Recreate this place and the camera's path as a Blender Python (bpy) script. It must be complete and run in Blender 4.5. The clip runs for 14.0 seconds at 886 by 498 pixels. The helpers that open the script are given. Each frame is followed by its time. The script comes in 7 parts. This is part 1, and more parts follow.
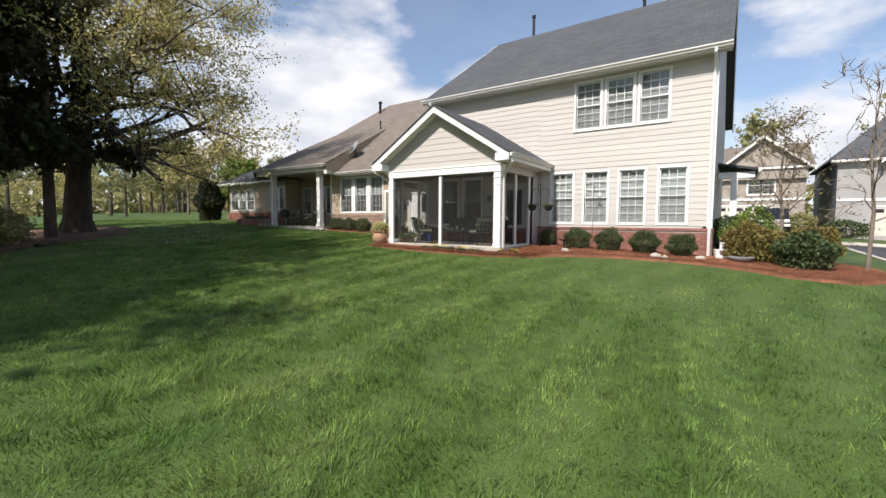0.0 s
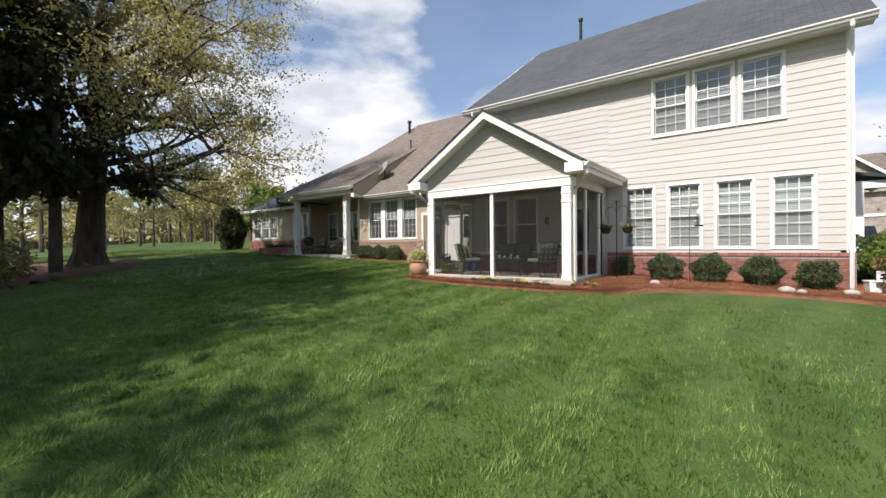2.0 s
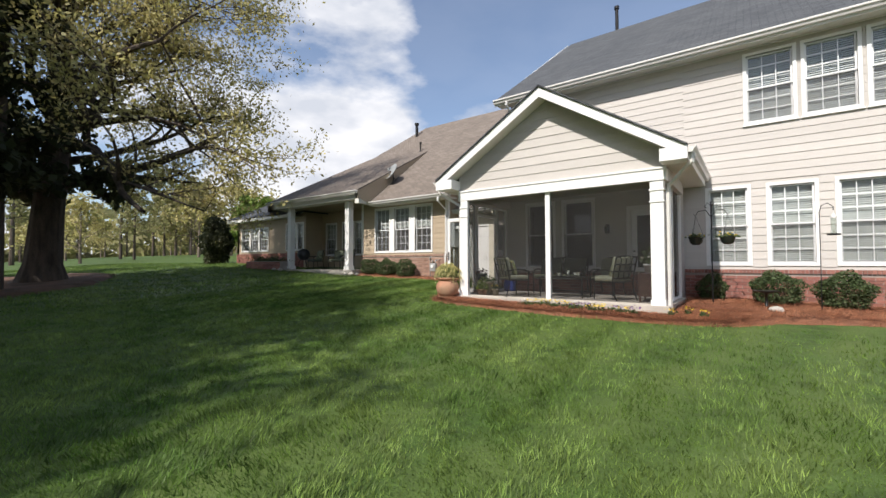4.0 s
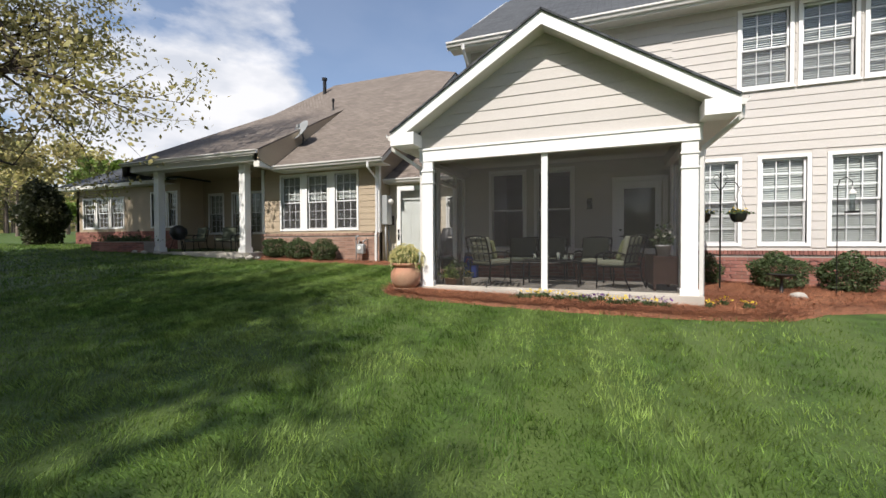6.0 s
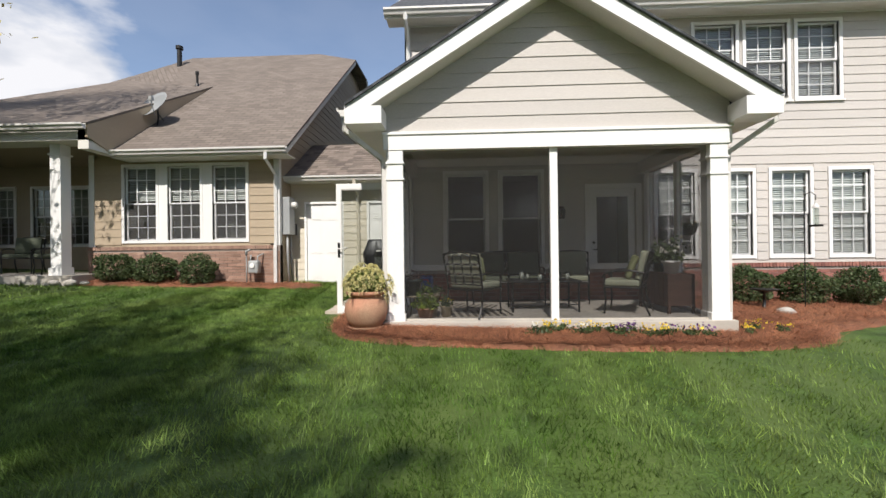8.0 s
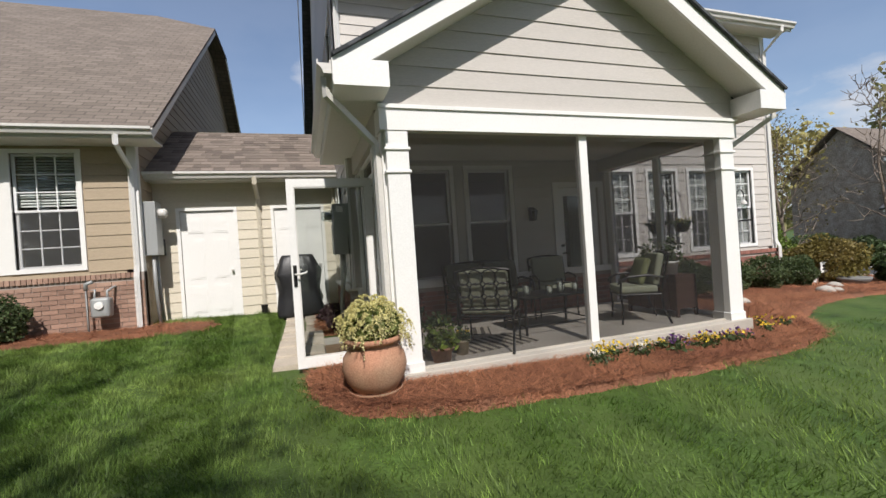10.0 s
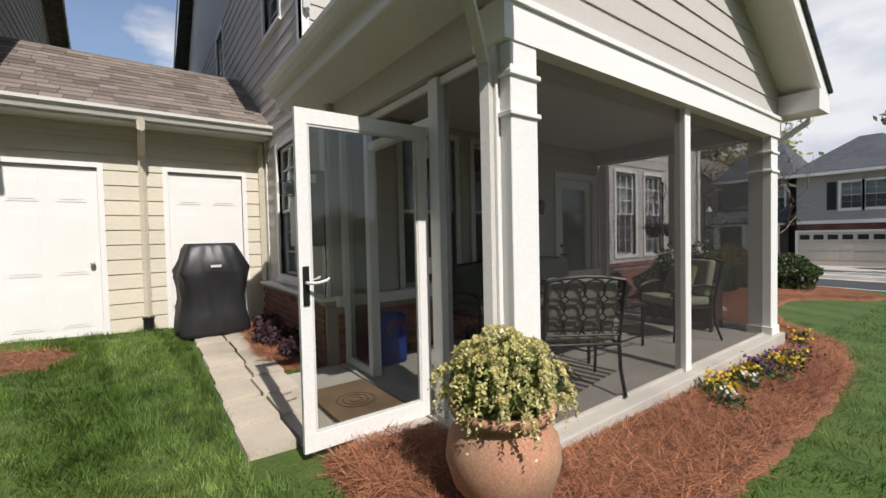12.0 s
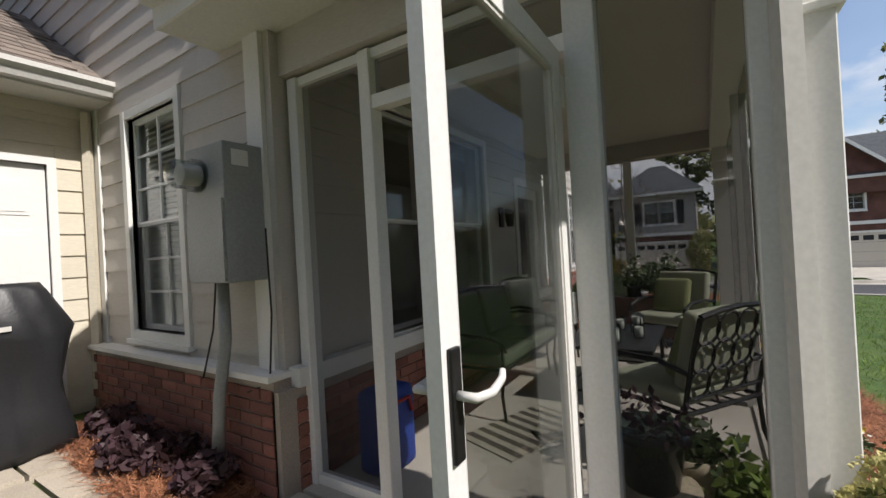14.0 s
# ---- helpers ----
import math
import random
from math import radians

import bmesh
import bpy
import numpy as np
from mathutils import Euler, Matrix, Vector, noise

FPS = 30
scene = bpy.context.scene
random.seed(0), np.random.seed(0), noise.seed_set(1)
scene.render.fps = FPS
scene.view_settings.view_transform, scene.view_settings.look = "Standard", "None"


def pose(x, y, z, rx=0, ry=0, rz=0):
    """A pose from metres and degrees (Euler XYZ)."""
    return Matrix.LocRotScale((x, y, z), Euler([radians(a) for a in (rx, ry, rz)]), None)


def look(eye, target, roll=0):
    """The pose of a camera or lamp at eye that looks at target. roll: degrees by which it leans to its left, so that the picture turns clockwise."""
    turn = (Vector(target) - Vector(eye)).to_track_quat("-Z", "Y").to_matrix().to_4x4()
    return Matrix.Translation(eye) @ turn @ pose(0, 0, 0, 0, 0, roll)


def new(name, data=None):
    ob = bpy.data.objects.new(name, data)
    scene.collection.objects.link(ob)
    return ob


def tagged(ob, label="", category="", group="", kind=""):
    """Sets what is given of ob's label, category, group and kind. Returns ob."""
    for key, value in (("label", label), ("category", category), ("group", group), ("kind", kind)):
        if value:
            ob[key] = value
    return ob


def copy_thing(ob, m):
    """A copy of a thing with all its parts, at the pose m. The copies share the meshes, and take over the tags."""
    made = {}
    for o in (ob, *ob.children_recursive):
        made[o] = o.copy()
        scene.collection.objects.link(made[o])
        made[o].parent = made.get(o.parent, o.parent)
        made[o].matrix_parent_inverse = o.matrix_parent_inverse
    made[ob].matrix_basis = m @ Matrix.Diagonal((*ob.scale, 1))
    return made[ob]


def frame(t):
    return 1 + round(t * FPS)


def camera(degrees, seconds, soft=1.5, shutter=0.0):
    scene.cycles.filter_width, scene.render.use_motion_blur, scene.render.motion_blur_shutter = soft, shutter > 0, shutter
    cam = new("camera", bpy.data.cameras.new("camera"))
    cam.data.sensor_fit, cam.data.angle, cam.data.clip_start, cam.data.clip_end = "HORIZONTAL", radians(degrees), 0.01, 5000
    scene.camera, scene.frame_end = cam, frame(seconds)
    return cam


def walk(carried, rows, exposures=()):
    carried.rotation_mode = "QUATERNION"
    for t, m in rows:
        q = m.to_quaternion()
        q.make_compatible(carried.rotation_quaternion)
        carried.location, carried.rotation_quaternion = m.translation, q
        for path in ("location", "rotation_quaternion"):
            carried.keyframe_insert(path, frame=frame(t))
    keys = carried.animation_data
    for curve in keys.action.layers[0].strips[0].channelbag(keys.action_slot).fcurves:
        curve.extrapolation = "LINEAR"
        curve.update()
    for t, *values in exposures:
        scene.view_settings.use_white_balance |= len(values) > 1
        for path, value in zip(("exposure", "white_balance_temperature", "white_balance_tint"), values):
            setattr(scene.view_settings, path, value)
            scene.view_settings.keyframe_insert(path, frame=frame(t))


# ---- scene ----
cam = camera(93.3, 14.0)
PATH = [
    (0, (-0.188, 0.174, 1.69), (-1.321, 1.817, 1.563), 0.4),
    (0.5, (-0.673, 0.583, 1.706), (-1.821, 2.216, 1.586), -0.1),
    (1, (-1.205, 0.964, 1.735), (-2.371, 2.586, 1.641), -0.1),
    (1.5, (-1.796, 1.41, 1.743), (-2.985, 3.017, 1.691), -0.2),
    (2, (-2.364, 1.765, 1.774), (-3.586, 3.349, 1.765), -0.5),
    (2.5, (-2.965, 2.121, 1.785), (-4.221, 3.677, 1.812), -0.7),
    (2.7, (-3.215, 2.233, 1.791), (-4.476, 3.785, 1.83), -0.6),
    (4.8, (-6.082, 3.826, 1.727), (-7.126, 5.531, 1.78), -0.7),
    (5, (-6.346, 3.936, 1.742), (-7.339, 5.671, 1.779), -1.0),
    (5.5, (-7.007, 4.296, 1.725), (-7.877, 6.097, 1.725), -0.6),
    (6, (-7.646, 4.696, 1.762), (-8.378, 6.557, 1.729), -0.2),
    (6.5, (-8.268, 5.069, 1.815), (-8.854, 6.98, 1.768), 0.2),
    (7, (-8.875, 5.486, 1.846), (-9.304, 7.439, 1.8), 0.3),
    (7.5, (-9.462, 5.903, 1.879), (-9.723, 7.886, 1.852), -0.0),
    (8, (-10.014, 6.326, 1.911), (-10.101, 8.324, 1.915), -0.7),
    (8.5, (-10.549, 6.735, 1.943), (-10.444, 8.732, 1.978), -1.8),
    (8.7, (-10.737, 6.905, 1.953), (-10.559, 8.896, 2.004), -2.5),
    (11, (-12.505, 9.304, 2.229), (-11.59, 11.082, 2.167), -2.9),
    (11.5, (-12.676, 9.938, 2.208), (-11.635, 11.643, 2.137), -2.3),
    (12, (-12.842, 10.53, 2.214), (-11.654, 12.138, 2.153), -1.3),
    (12.5, (-12.911, 11.115, 2.239), (-11.598, 12.624, 2.193), -0.9),
    (13, (-12.923, 11.67, 2.24), (-11.493, 13.068, 2.225), -1.6),
    (13.5, (-12.854, 12.177, 2.247), (-11.305, 13.442, 2.235), -2.6),
    (14, (-12.749, 12.612, 2.251), (-11.057, 13.677, 2.26), -3.2),
]
walk(cam, [(t, look(eye, target, roll)) for t, eye, target, roll in PATH], [(0.0, 0.26, 6540, 12), (7.5, 0.17, 6540, 12), (11.0, -0.05, 6460, 12), (14.0, 0.16, 6480, 12)])

# ---------------------------------------------------------------- light
SUN_ELEV, SUN_AZ = radians(47), radians(-4)      # azimuth from -y towards +x
world = bpy.data.worlds.new("sky")
scene.world = world
world.use_nodes = True
wt = world.node_tree
wt.nodes.clear()


def wn(kind, **props):
    n = wt.nodes.new(kind)
    for k, v in props.items():
        if k == "operation": n.operation = v
    return n


w_out, w_bg = wn("ShaderNodeOutputWorld"), wn("ShaderNodeBackground")
w_sky = wn("ShaderNodeTexSky")
w_sky.sky_type, w_sky.sun_disc = "NISHITA", False
w_sky.sun_elevation, w_sky.sun_rotation = SUN_ELEV, math.pi - SUN_AZ
w_sky.altitude, w_sky.air_density, w_sky.dust_density, w_sky.ozone_density = 100, 1.0, 1.1, 1.6
w_tc, w_sep = wn("ShaderNodeTexCoord"), wn("ShaderNodeSeparateXYZ")
w_map = wn("ShaderNodeMapping")
w_map.inputs["Scale"].default_value = (1.0, 1.0, 2.3)
w_map.inputs["Location"].default_value = (0.31, 0.18, 0.42)
w_noise = wn("ShaderNodeTexNoise")
w_noise.inputs["Scale"].default_value, w_noise.inputs["Detail"].default_value = 2.6, 7.0
w_noise.inputs["Roughness"].default_value = 0.55
w_ramp = wn("ShaderNodeValToRGB")
w_ramp.color_ramp.elements[0].position, w_ramp.color_ramp.elements[1].position = 0.53, 0.66
w_ramp.color_ramp.elements[0].color = (0.09, 0.09, 0.09, 1)           # a thin veil everywhere
w_low = wn("ShaderNodeMapRange")                 # more cloud and haze towards the horizon
for k, v in (("From Min", 0.02), ("From Max", 0.55), ("To Min", 0.10), ("To Max", -0.06)):
    w_low.inputs[k].default_value = v
w_add = wn("ShaderNodeMath", operation="ADD")
w_mix = wn("ShaderNodeMix")
w_mix.data_type = "RGBA"
L = wt.links.new
L(w_tc.outputs["Generated"], w_map.inputs["Vector"])
L(w_map.outputs["Vector"], w_noise.inputs["Vector"])
L(w_tc.outputs["Generated"], w_sep.inputs["Vector"])
L(w_sep.outputs["Z"], w_low.inputs["Value"])
L(w_noise.outputs["Fac"], w_add.inputs[0])
L(w_low.outputs["Result"], w_add.inputs[1])
w_sum = w_add.outputs["Value"]
# the cumulus banks that stand over the lawn, the street and the wood
for az, el, reach, push in ((-44, 17, 0.955, 0.13), (-53, 24, 0.965, 0.12), (-62, 10, 0.96, 0.08), (7, 9, 0.97, 0.10), (83, 12, 0.95, 0.13), (-22, 40, 0.95, -0.12), (35, 40, 0.85, -0.12)):
    w_dot, w_rng, w_more = wn("ShaderNodeVectorMath", operation="DOT_PRODUCT"), wn("ShaderNodeMapRange"), wn("ShaderNodeMath", operation="ADD")
    w_dot.inputs[1].default_value = (math.sin(radians(az)) * math.cos(radians(el)), math.cos(radians(az)) * math.cos(radians(el)), math.sin(radians(el)))
    w_rng.inputs["From Min"].default_value, w_rng.inputs["From Max"].default_value, w_rng.inputs["To Max"].default_value = reach, 1.0, push
    L(w_tc.outputs["Generated"], w_dot.inputs[0])
    L(w_dot.outputs["Value"], w_rng.inputs["Value"])
    L(w_sum, w_more.inputs[0])
    L(w_rng.outputs["Result"], w_more.inputs[1])
    w_sum = w_more.outputs["Value"]
w_tone, w_fine = wn("ShaderNodeValToRGB"), wn("ShaderNodeTexNoise")
w_fine.inputs["Scale"].default_value, w_fine.inputs["Detail"].default_value = 7.0, 5.0
w_tone.color_ramp.elements[0].position, w_tone.color_ramp.elements[1].position = 0.36, 0.62
w_tone.color_ramp.elements[0].color, w_tone.color_ramp.elements[1].color = (4.3, 4.6, 5.1, 1), (6.1, 6.2, 6.4, 1)
L(w_map.outputs["Vector"], w_fine.inputs["Vector"])
L(w_fine.outputs["Fac"], w_tone.inputs["Fac"])
L(w_tone.outputs["Color"], w_mix.inputs["B"])
L(w_sum, w_ramp.inputs["Fac"])
L(w_ramp.outputs["Color"], w_mix.inputs["Factor"])
L(w_sky.outputs["Color"], w_mix.inputs["A"])
L(w_mix.outputs["Result"], w_bg.inputs["Color"])
L(w_bg.outputs["Background"], w_out.inputs["Surface"])
w_bg.inputs["Strength"].default_value = 0.138

sun = new("sun", bpy.data.lights.new("sun", "SUN"))
sun.data.energy, sun.data.angle, sun.data.color = 5.0, radians(0.6), (1.0, 0.96, 0.90)
s_dir = Vector((math.sin(SUN_AZ) * math.cos(SUN_ELEV), -math.cos(SUN_AZ) * math.cos(SUN_ELEV), math.sin(SUN_ELEV)))
sun.matrix_world = look(s_dir * 60, (0, 0, 0))

# ---------------------------------------------------------------- materials


def mat(name, base, rough=0.7, metal=0.0, spread=0.12, scale=8.0, fine=90.0, bump=0.15, bump_d=0.004, stain=0.0, spec=0.4,
        per_object=0.0, per_island=0.0, stretch=(1, 1, 1), tint=None, trans=0.0):
    """A surface with grain and wear at two scales; tint is a second colour that broad noise mixes in."""
    m = bpy.data.materials.new(name)
    m.use_nodes = True
    t = m.node_tree
    n, l = t.nodes, t.links.new
    b = n["Principled BSDF"]
    b.inputs["Roughness"].default_value, b.inputs["Metallic"].default_value = rough, metal
    b.inputs["Specular IOR Level"].default_value = spec
    b.inputs["Transmission Weight"].default_value = trans
    tc, mp = n.new("ShaderNodeTexCoord"), n.new("ShaderNodeMapping")
    mp.inputs["Scale"].default_value = stretch
    l(tc.outputs["Object"], mp.inputs["Vector"])
    big, small = n.new("ShaderNodeTexNoise"), n.new("ShaderNodeTexNoise")
    big.inputs["Scale"].default_value, big.inputs["Detail"].default_value = scale * 0.25, 4
    small.inputs["Scale"].default_value, small.inputs["Detail"].default_value = fine, 3
    l(mp.outputs["Vector"], big.inputs["Vector"])
    l(mp.outputs["Vector"], small.inputs["Vector"])
    mix = n.new("ShaderNodeMix")
    mix.data_type = "RGBA"
    second = tint or tuple(c * (1 - 2.2 * spread) for c in base)
    mix.inputs["A"].default_value, mix.inputs["B"].default_value = (*base, 1), (*second, 1)
    r = n.new("ShaderNodeMapRange")
    r.inputs["From Min"].default_value, r.inputs["From Max"].default_value = 0.35, 0.68
    l(big.outputs["Fac"], r.inputs["Value"])
    l(r.outputs["Result"], mix.inputs["Factor"])
    hsv = n.new("ShaderNodeHueSaturation")
    l(mix.outputs["Result"], hsv.inputs["Color"])
    val = n.new("ShaderNodeMapRange")
    val.inputs["To Min"].default_value, val.inputs["To Max"].default_value = 1 - spread * 1.4, 1 + spread * 1.4
    val.inputs["From Min"].default_value, val.inputs["From Max"].default_value = 0.3, 0.7
    l(small.outputs["Fac"], val.inputs["Value"])
    last = val.outputs["Result"]
    if per_object or per_island:
        if per_object:
            src, key, amount = n.new("ShaderNodeObjectInfo"), "Random", per_object
        else:
            src, key, amount = n.new("ShaderNodeNewGeometry"), "Random Per Island", per_island
        vr, mul = n.new("ShaderNodeMapRange"), n.new("ShaderNodeMath")
        vr.inputs["To Min"].default_value, vr.inputs["To Max"].default_value = 1 - amount, 1 + amount
        mul.operation = "MULTIPLY"
        l(src.outputs[key], vr.inputs["Value"])
        l(vr.outputs["Result"], mul.inputs[0])
        l(last, mul.inputs[1])
        last = mul.outputs["Value"]
    l(last, hsv.inputs["Value"])
    l(hsv.outputs["Color"], b.inputs["Base Color"])
    if bump:
        bp = n.new("ShaderNodeBump")
        bp.inputs["Strength"].default_value, bp.inputs["Distance"].default_value = bump, bump_d
        l(small.outputs["Fac"], bp.inputs["Height"])
        l(bp.outputs["Normal"], b.inputs["Normal"])
    rr = n.new("ShaderNodeMapRange")
    rr.inputs["To Min"].default_value, rr.inputs["To Max"].default_value = max(rough - 0.08, 0.02), min(rough + 0.08, 1)
    l(big.outputs["Fac"], rr.inputs["Value"])
    l(rr.outputs["Result"], b.inputs["Roughness"])
    return m


def glass(name, clear=(0.9, 0.93, 0.92), tint=0.0):
    """A thin clear pane: what lies behind shows through, and its gloss follows the Fresnel law."""
    m = bpy.data.materials.new(name)
    m.use_nodes = True
    t = m.node_tree
    t.nodes.clear()
    n, l = t.nodes, t.links.new
    o, mx = n.new("ShaderNodeOutputMaterial"), n.new("ShaderNodeMixShader")
    tr, gl, lw = n.new("ShaderNodeBsdfTransparent"), n.new("ShaderNodeBsdfGlossy"), n.new("ShaderNodeLayerWeight")
    pw, fr = n.new("ShaderNodeMath"), n.new("ShaderNodeMath")
    pw.operation, pw.inputs[1].default_value = "POWER", 4.0
    fr.operation, fr.inputs[1].default_value, fr.inputs[2].default_value = "MULTIPLY_ADD", 0.9, 0.045
    lw.inputs["Blend"].default_value = 0.5
    l(lw.outputs["Facing"], pw.inputs[0])
    l(pw.outputs["Value"], fr.inputs[0])
    tr.inputs["Color"].default_value = (*clear, 1)
    gl.inputs["Roughness"].default_value = 0.015
    l(fr.outputs["Value"], mx.inputs["Fac"])
    l(tr.outputs["BSDF"], mx.inputs[1])
    l(gl.outputs["BSDF"], mx.inputs[2])
    l(mx.outputs["Shader"], o.inputs["Surface"])
    return m


def screen_mat(name, cover=0.42, col=(0.05, 0.05, 0.05)):
    """Insect screen: black threads too fine to see singly, so the sheet covers a share of what is behind."""
    m = bpy.data.materials.new(name)
    m.use_nodes = True
    t = m.node_tree
    n, l = t.nodes, t.links.new
    b, o = n["Principled BSDF"], n["Material Output"]
    b.inputs["Base Color"].default_value, b.inputs["Roughness"].default_value = (*col, 1), 0.8
    mx, tr = n.new("ShaderNodeMixShader"), n.new("ShaderNodeBsdfTransparent")
    no = n.new("ShaderNodeTexNoise")
    no.inputs["Scale"].default_value = 1.7
    r = n.new("ShaderNodeMapRange")
    r.inputs["To Min"].default_value, r.inputs["To Max"].default_value = cover - 0.05, cover + 0.05
    l(no.outputs["Fac"], r.inputs["Value"])
    l(r.outputs["Result"], mx.inputs["Fac"])
    l(tr.outputs["BSDF"], mx.inputs[1])
    l(b.outputs["BSDF"], mx.inputs[2])
    l(mx.outputs["Shader"], o.inputs["Surface"])
    return m


def shingle_mat(name, base, tint):
    """Asphalt shingles: courses and tabs of uneven tone, with granules."""
    m = mat(name, base, rough=0.92, spread=0.14, scale=2.5, fine=160, bump=0.5, bump_d=0.004, tint=tint, spec=0.2)
    n, l = m.node_tree.nodes, m.node_tree.links.new
    hsv = next(x for x in n if x.type == "HUE_SAT")
    br = n.new("ShaderNodeTexBrick")
    br.inputs["Scale"].default_value = 1.0
    br.inputs["Brick Width"].default_value, br.inputs["Row Height"].default_value = 0.32, 0.15
    br.inputs["Mortar Size"].default_value = 0.012
    br.inputs["Color1"].default_value, br.inputs["Color2"].default_value = (0.75, 0.75, 0.75, 1), (1.12, 1.12, 1.12, 1)
    br.inputs["Mortar"].default_value = (0.5, 0.5, 0.5, 1)
    uv = n.new("ShaderNodeUVMap")
    l(uv.outputs["UV"], br.inputs["Vector"])
    mu = n.new("ShaderNodeMix")
    mu.data_type, mu.blend_type = "RGBA", "MULTIPLY"
    mu.inputs["Factor"].default_value = 0.8
    l(hsv.outputs["Color"], mu.inputs["A"])
    l(br.outputs["Color"], mu.inputs["B"])
    l(mu.outputs["Result"], n["Principled BSDF"].inputs["Base Color"])
    return m


def grass_mat(name, c1, c2, c3):
    """Lawn: broad pale and dark patches, mowing bands, and blades that differ."""
    m = mat(name, c1, rough=0.62, spread=0.25, scale=2.2, fine=45, bump=0.6, bump_d=0.03, tint=c2, spec=0.25)
    n, l = m.node_tree.nodes, m.node_tree.links.new
    hsv = next(x for x in n if x.type == "HUE_SAT")
    tc = n.new("ShaderNodeTexCoord")
    mp = n.new("ShaderNodeMapping")
    mp.inputs["Rotation"].default_value = (0, 0, radians(12))
    wv = n.new("ShaderNodeTexWave")
    wv.inputs["Scale"].default_value, wv.inputs["Distortion"].default_value = 0.28, 1.2
    wv.inputs["Detail Scale"].default_value = 0.6
    l(tc.outputs["Object"], mp.inputs["Vector"])
    l(mp.outputs["Vector"], wv.inputs["Vector"])
    no = n.new("ShaderNodeTexNoise")
    no.inputs["Scale"].default_value, no.inputs["Detail"].default_value = 1.1, 5
    l(tc.outputs["Object"], no.inputs["Vector"])
    mu, ad = n.new("ShaderNodeMath"), n.new("ShaderNodeMath")
    mu.operation, ad.operation = "MULTIPLY", "ADD"
    mu.inputs[1].default_value = 0.28
    l(wv.outputs["Fac"], mu.inputs[0])
    l(mu.outputs["Value"], ad.inputs[0])
    l(no.outputs["Fac"], ad.inputs[1])
    rg = n.new("ShaderNodeMapRange")
    rg.inputs["From Min"].default_value, rg.inputs["From Max"].default_value = 0.42, 0.88
    l(ad.outputs["Value"], rg.inputs["Value"])
    mx = n.new("ShaderNodeMix")
    mx.data_type = "RGBA"
    mx.inputs["B"].default_value = (*c3, 1)
    l(rg.outputs["Result"], mx.inputs["Factor"])
    l(hsv.outputs["Color"], mx.inputs["A"])
    l(mx.outputs["Result"], n["Principled BSDF"].inputs["Base Color"])
    return m


def leaf_mat(name, base, tint, per=0.3):
    m = mat(name, base, rough=0.55, spread=0.12, scale=3, fine=20, bump=0, tint=tint, per_island=per, spec=0.3)
    n, l = m.node_tree.nodes, m.node_tree.links.new
    b, o = n["Principled BSDF"], n["Material Output"]
    tl, mx = n.new("ShaderNodeBsdfTranslucent"), n.new("ShaderNodeMixShader")
    hsv = next(x for x in n if x.type == "HUE_SAT")
    l(hsv.outputs["Color"], tl.inputs["Color"])
    mx.inputs["Fac"].default_value = 0.35
    l(b.outputs["BSDF"], mx.inputs[1])
    l(tl.outputs["BSDF"], mx.inputs[2])
    l(mx.outputs["Shader"], o.inputs["Surface"])
    return m


def clumps(m, scale, low, high):
    """Uneven tone in tufts, over what the material has."""
    n, l = m.node_tree.nodes, m.node_tree.links.new
    hsv = next(x for x in n if x.type == "HUE_SAT")
    src = hsv.inputs["Value"].links[0].from_socket
    tc, no, rg, mu = n.new("ShaderNodeTexCoord"), n.new("ShaderNodeTexNoise"), n.new("ShaderNodeMapRange"), n.new("ShaderNodeMath")
    no.inputs["Scale"].default_value, no.inputs["Detail"].default_value, no.inputs["Roughness"].default_value = scale, 4, 0.6
    rg.inputs["From Min"].default_value, rg.inputs["From Max"].default_value = 0.33, 0.67
    rg.inputs["To Min"].default_value, rg.inputs["To Max"].default_value = low, high
    mu.operation = "MULTIPLY"
    l(tc.outputs["Object"], no.inputs["Vector"])
    l(no.outputs["Fac"], rg.inputs["Value"])
    l(rg.outputs["Result"], mu.inputs[0])
    l(src, mu.inputs[1])
    l(mu.outputs["Value"], hsv.inputs["Value"])
    return m


M_SIDING = mat("cream_siding", (0.545, 0.508, 0.465), 0.6, spread=0.05, scale=1.5, fine=60, bump=0.1, per_object=0.03, stretch=(0.4, 0.4, 3))
# The off-white siding again, with the sun's creamy light put into its colour.
M_SUNLINK = mat("sunlit_siding", (0.66, 0.60, 0.48), 0.6, spread=0.05, scale=1.5, fine=60, bump=0.1, per_object=0.04, stretch=(0.4, 0.4, 3))
M_TAN = mat("tan_siding", (0.42, 0.335, 0.235), 0.6, spread=0.06, scale=1.5, fine=60, bump=0.1, per_object=0.04, stretch=(0.4, 0.4, 3))
M_WHITE = mat("white_paint", (0.80, 0.79, 0.76), 0.45, spread=0.03, scale=2, fine=70, bump=0.05)
M_SOFFIT = mat("soffit_paint", (0.70, 0.68, 0.62), 0.55, spread=0.04, scale=2, fine=60, bump=0.05)
M_ROOF = shingle_mat("grey_shingle", (0.095, 0.10, 0.105), (0.083, 0.088, 0.094))
M_ROOF2 = shingle_mat("taupe_shingle", (0.205, 0.172, 0.145), (0.185, 0.155, 0.13))
M_TAB = mat("brown_shingle_tab", (0.20, 0.165, 0.14), 0.92, spread=0.15, scale=3, fine=180, bump=0.5, per_object=0.32, spec=0.2)
# Same brick as the front; the side wall's shade is put into this colour.
M_SHADEBRICK = mat("shaded_red_brick", (0.23, 0.095, 0.07), 0.85, spread=0.16, scale=6, fine=110, bump=0.4, per_object=0.28, tint=(0.21, 0.085, 0.07))
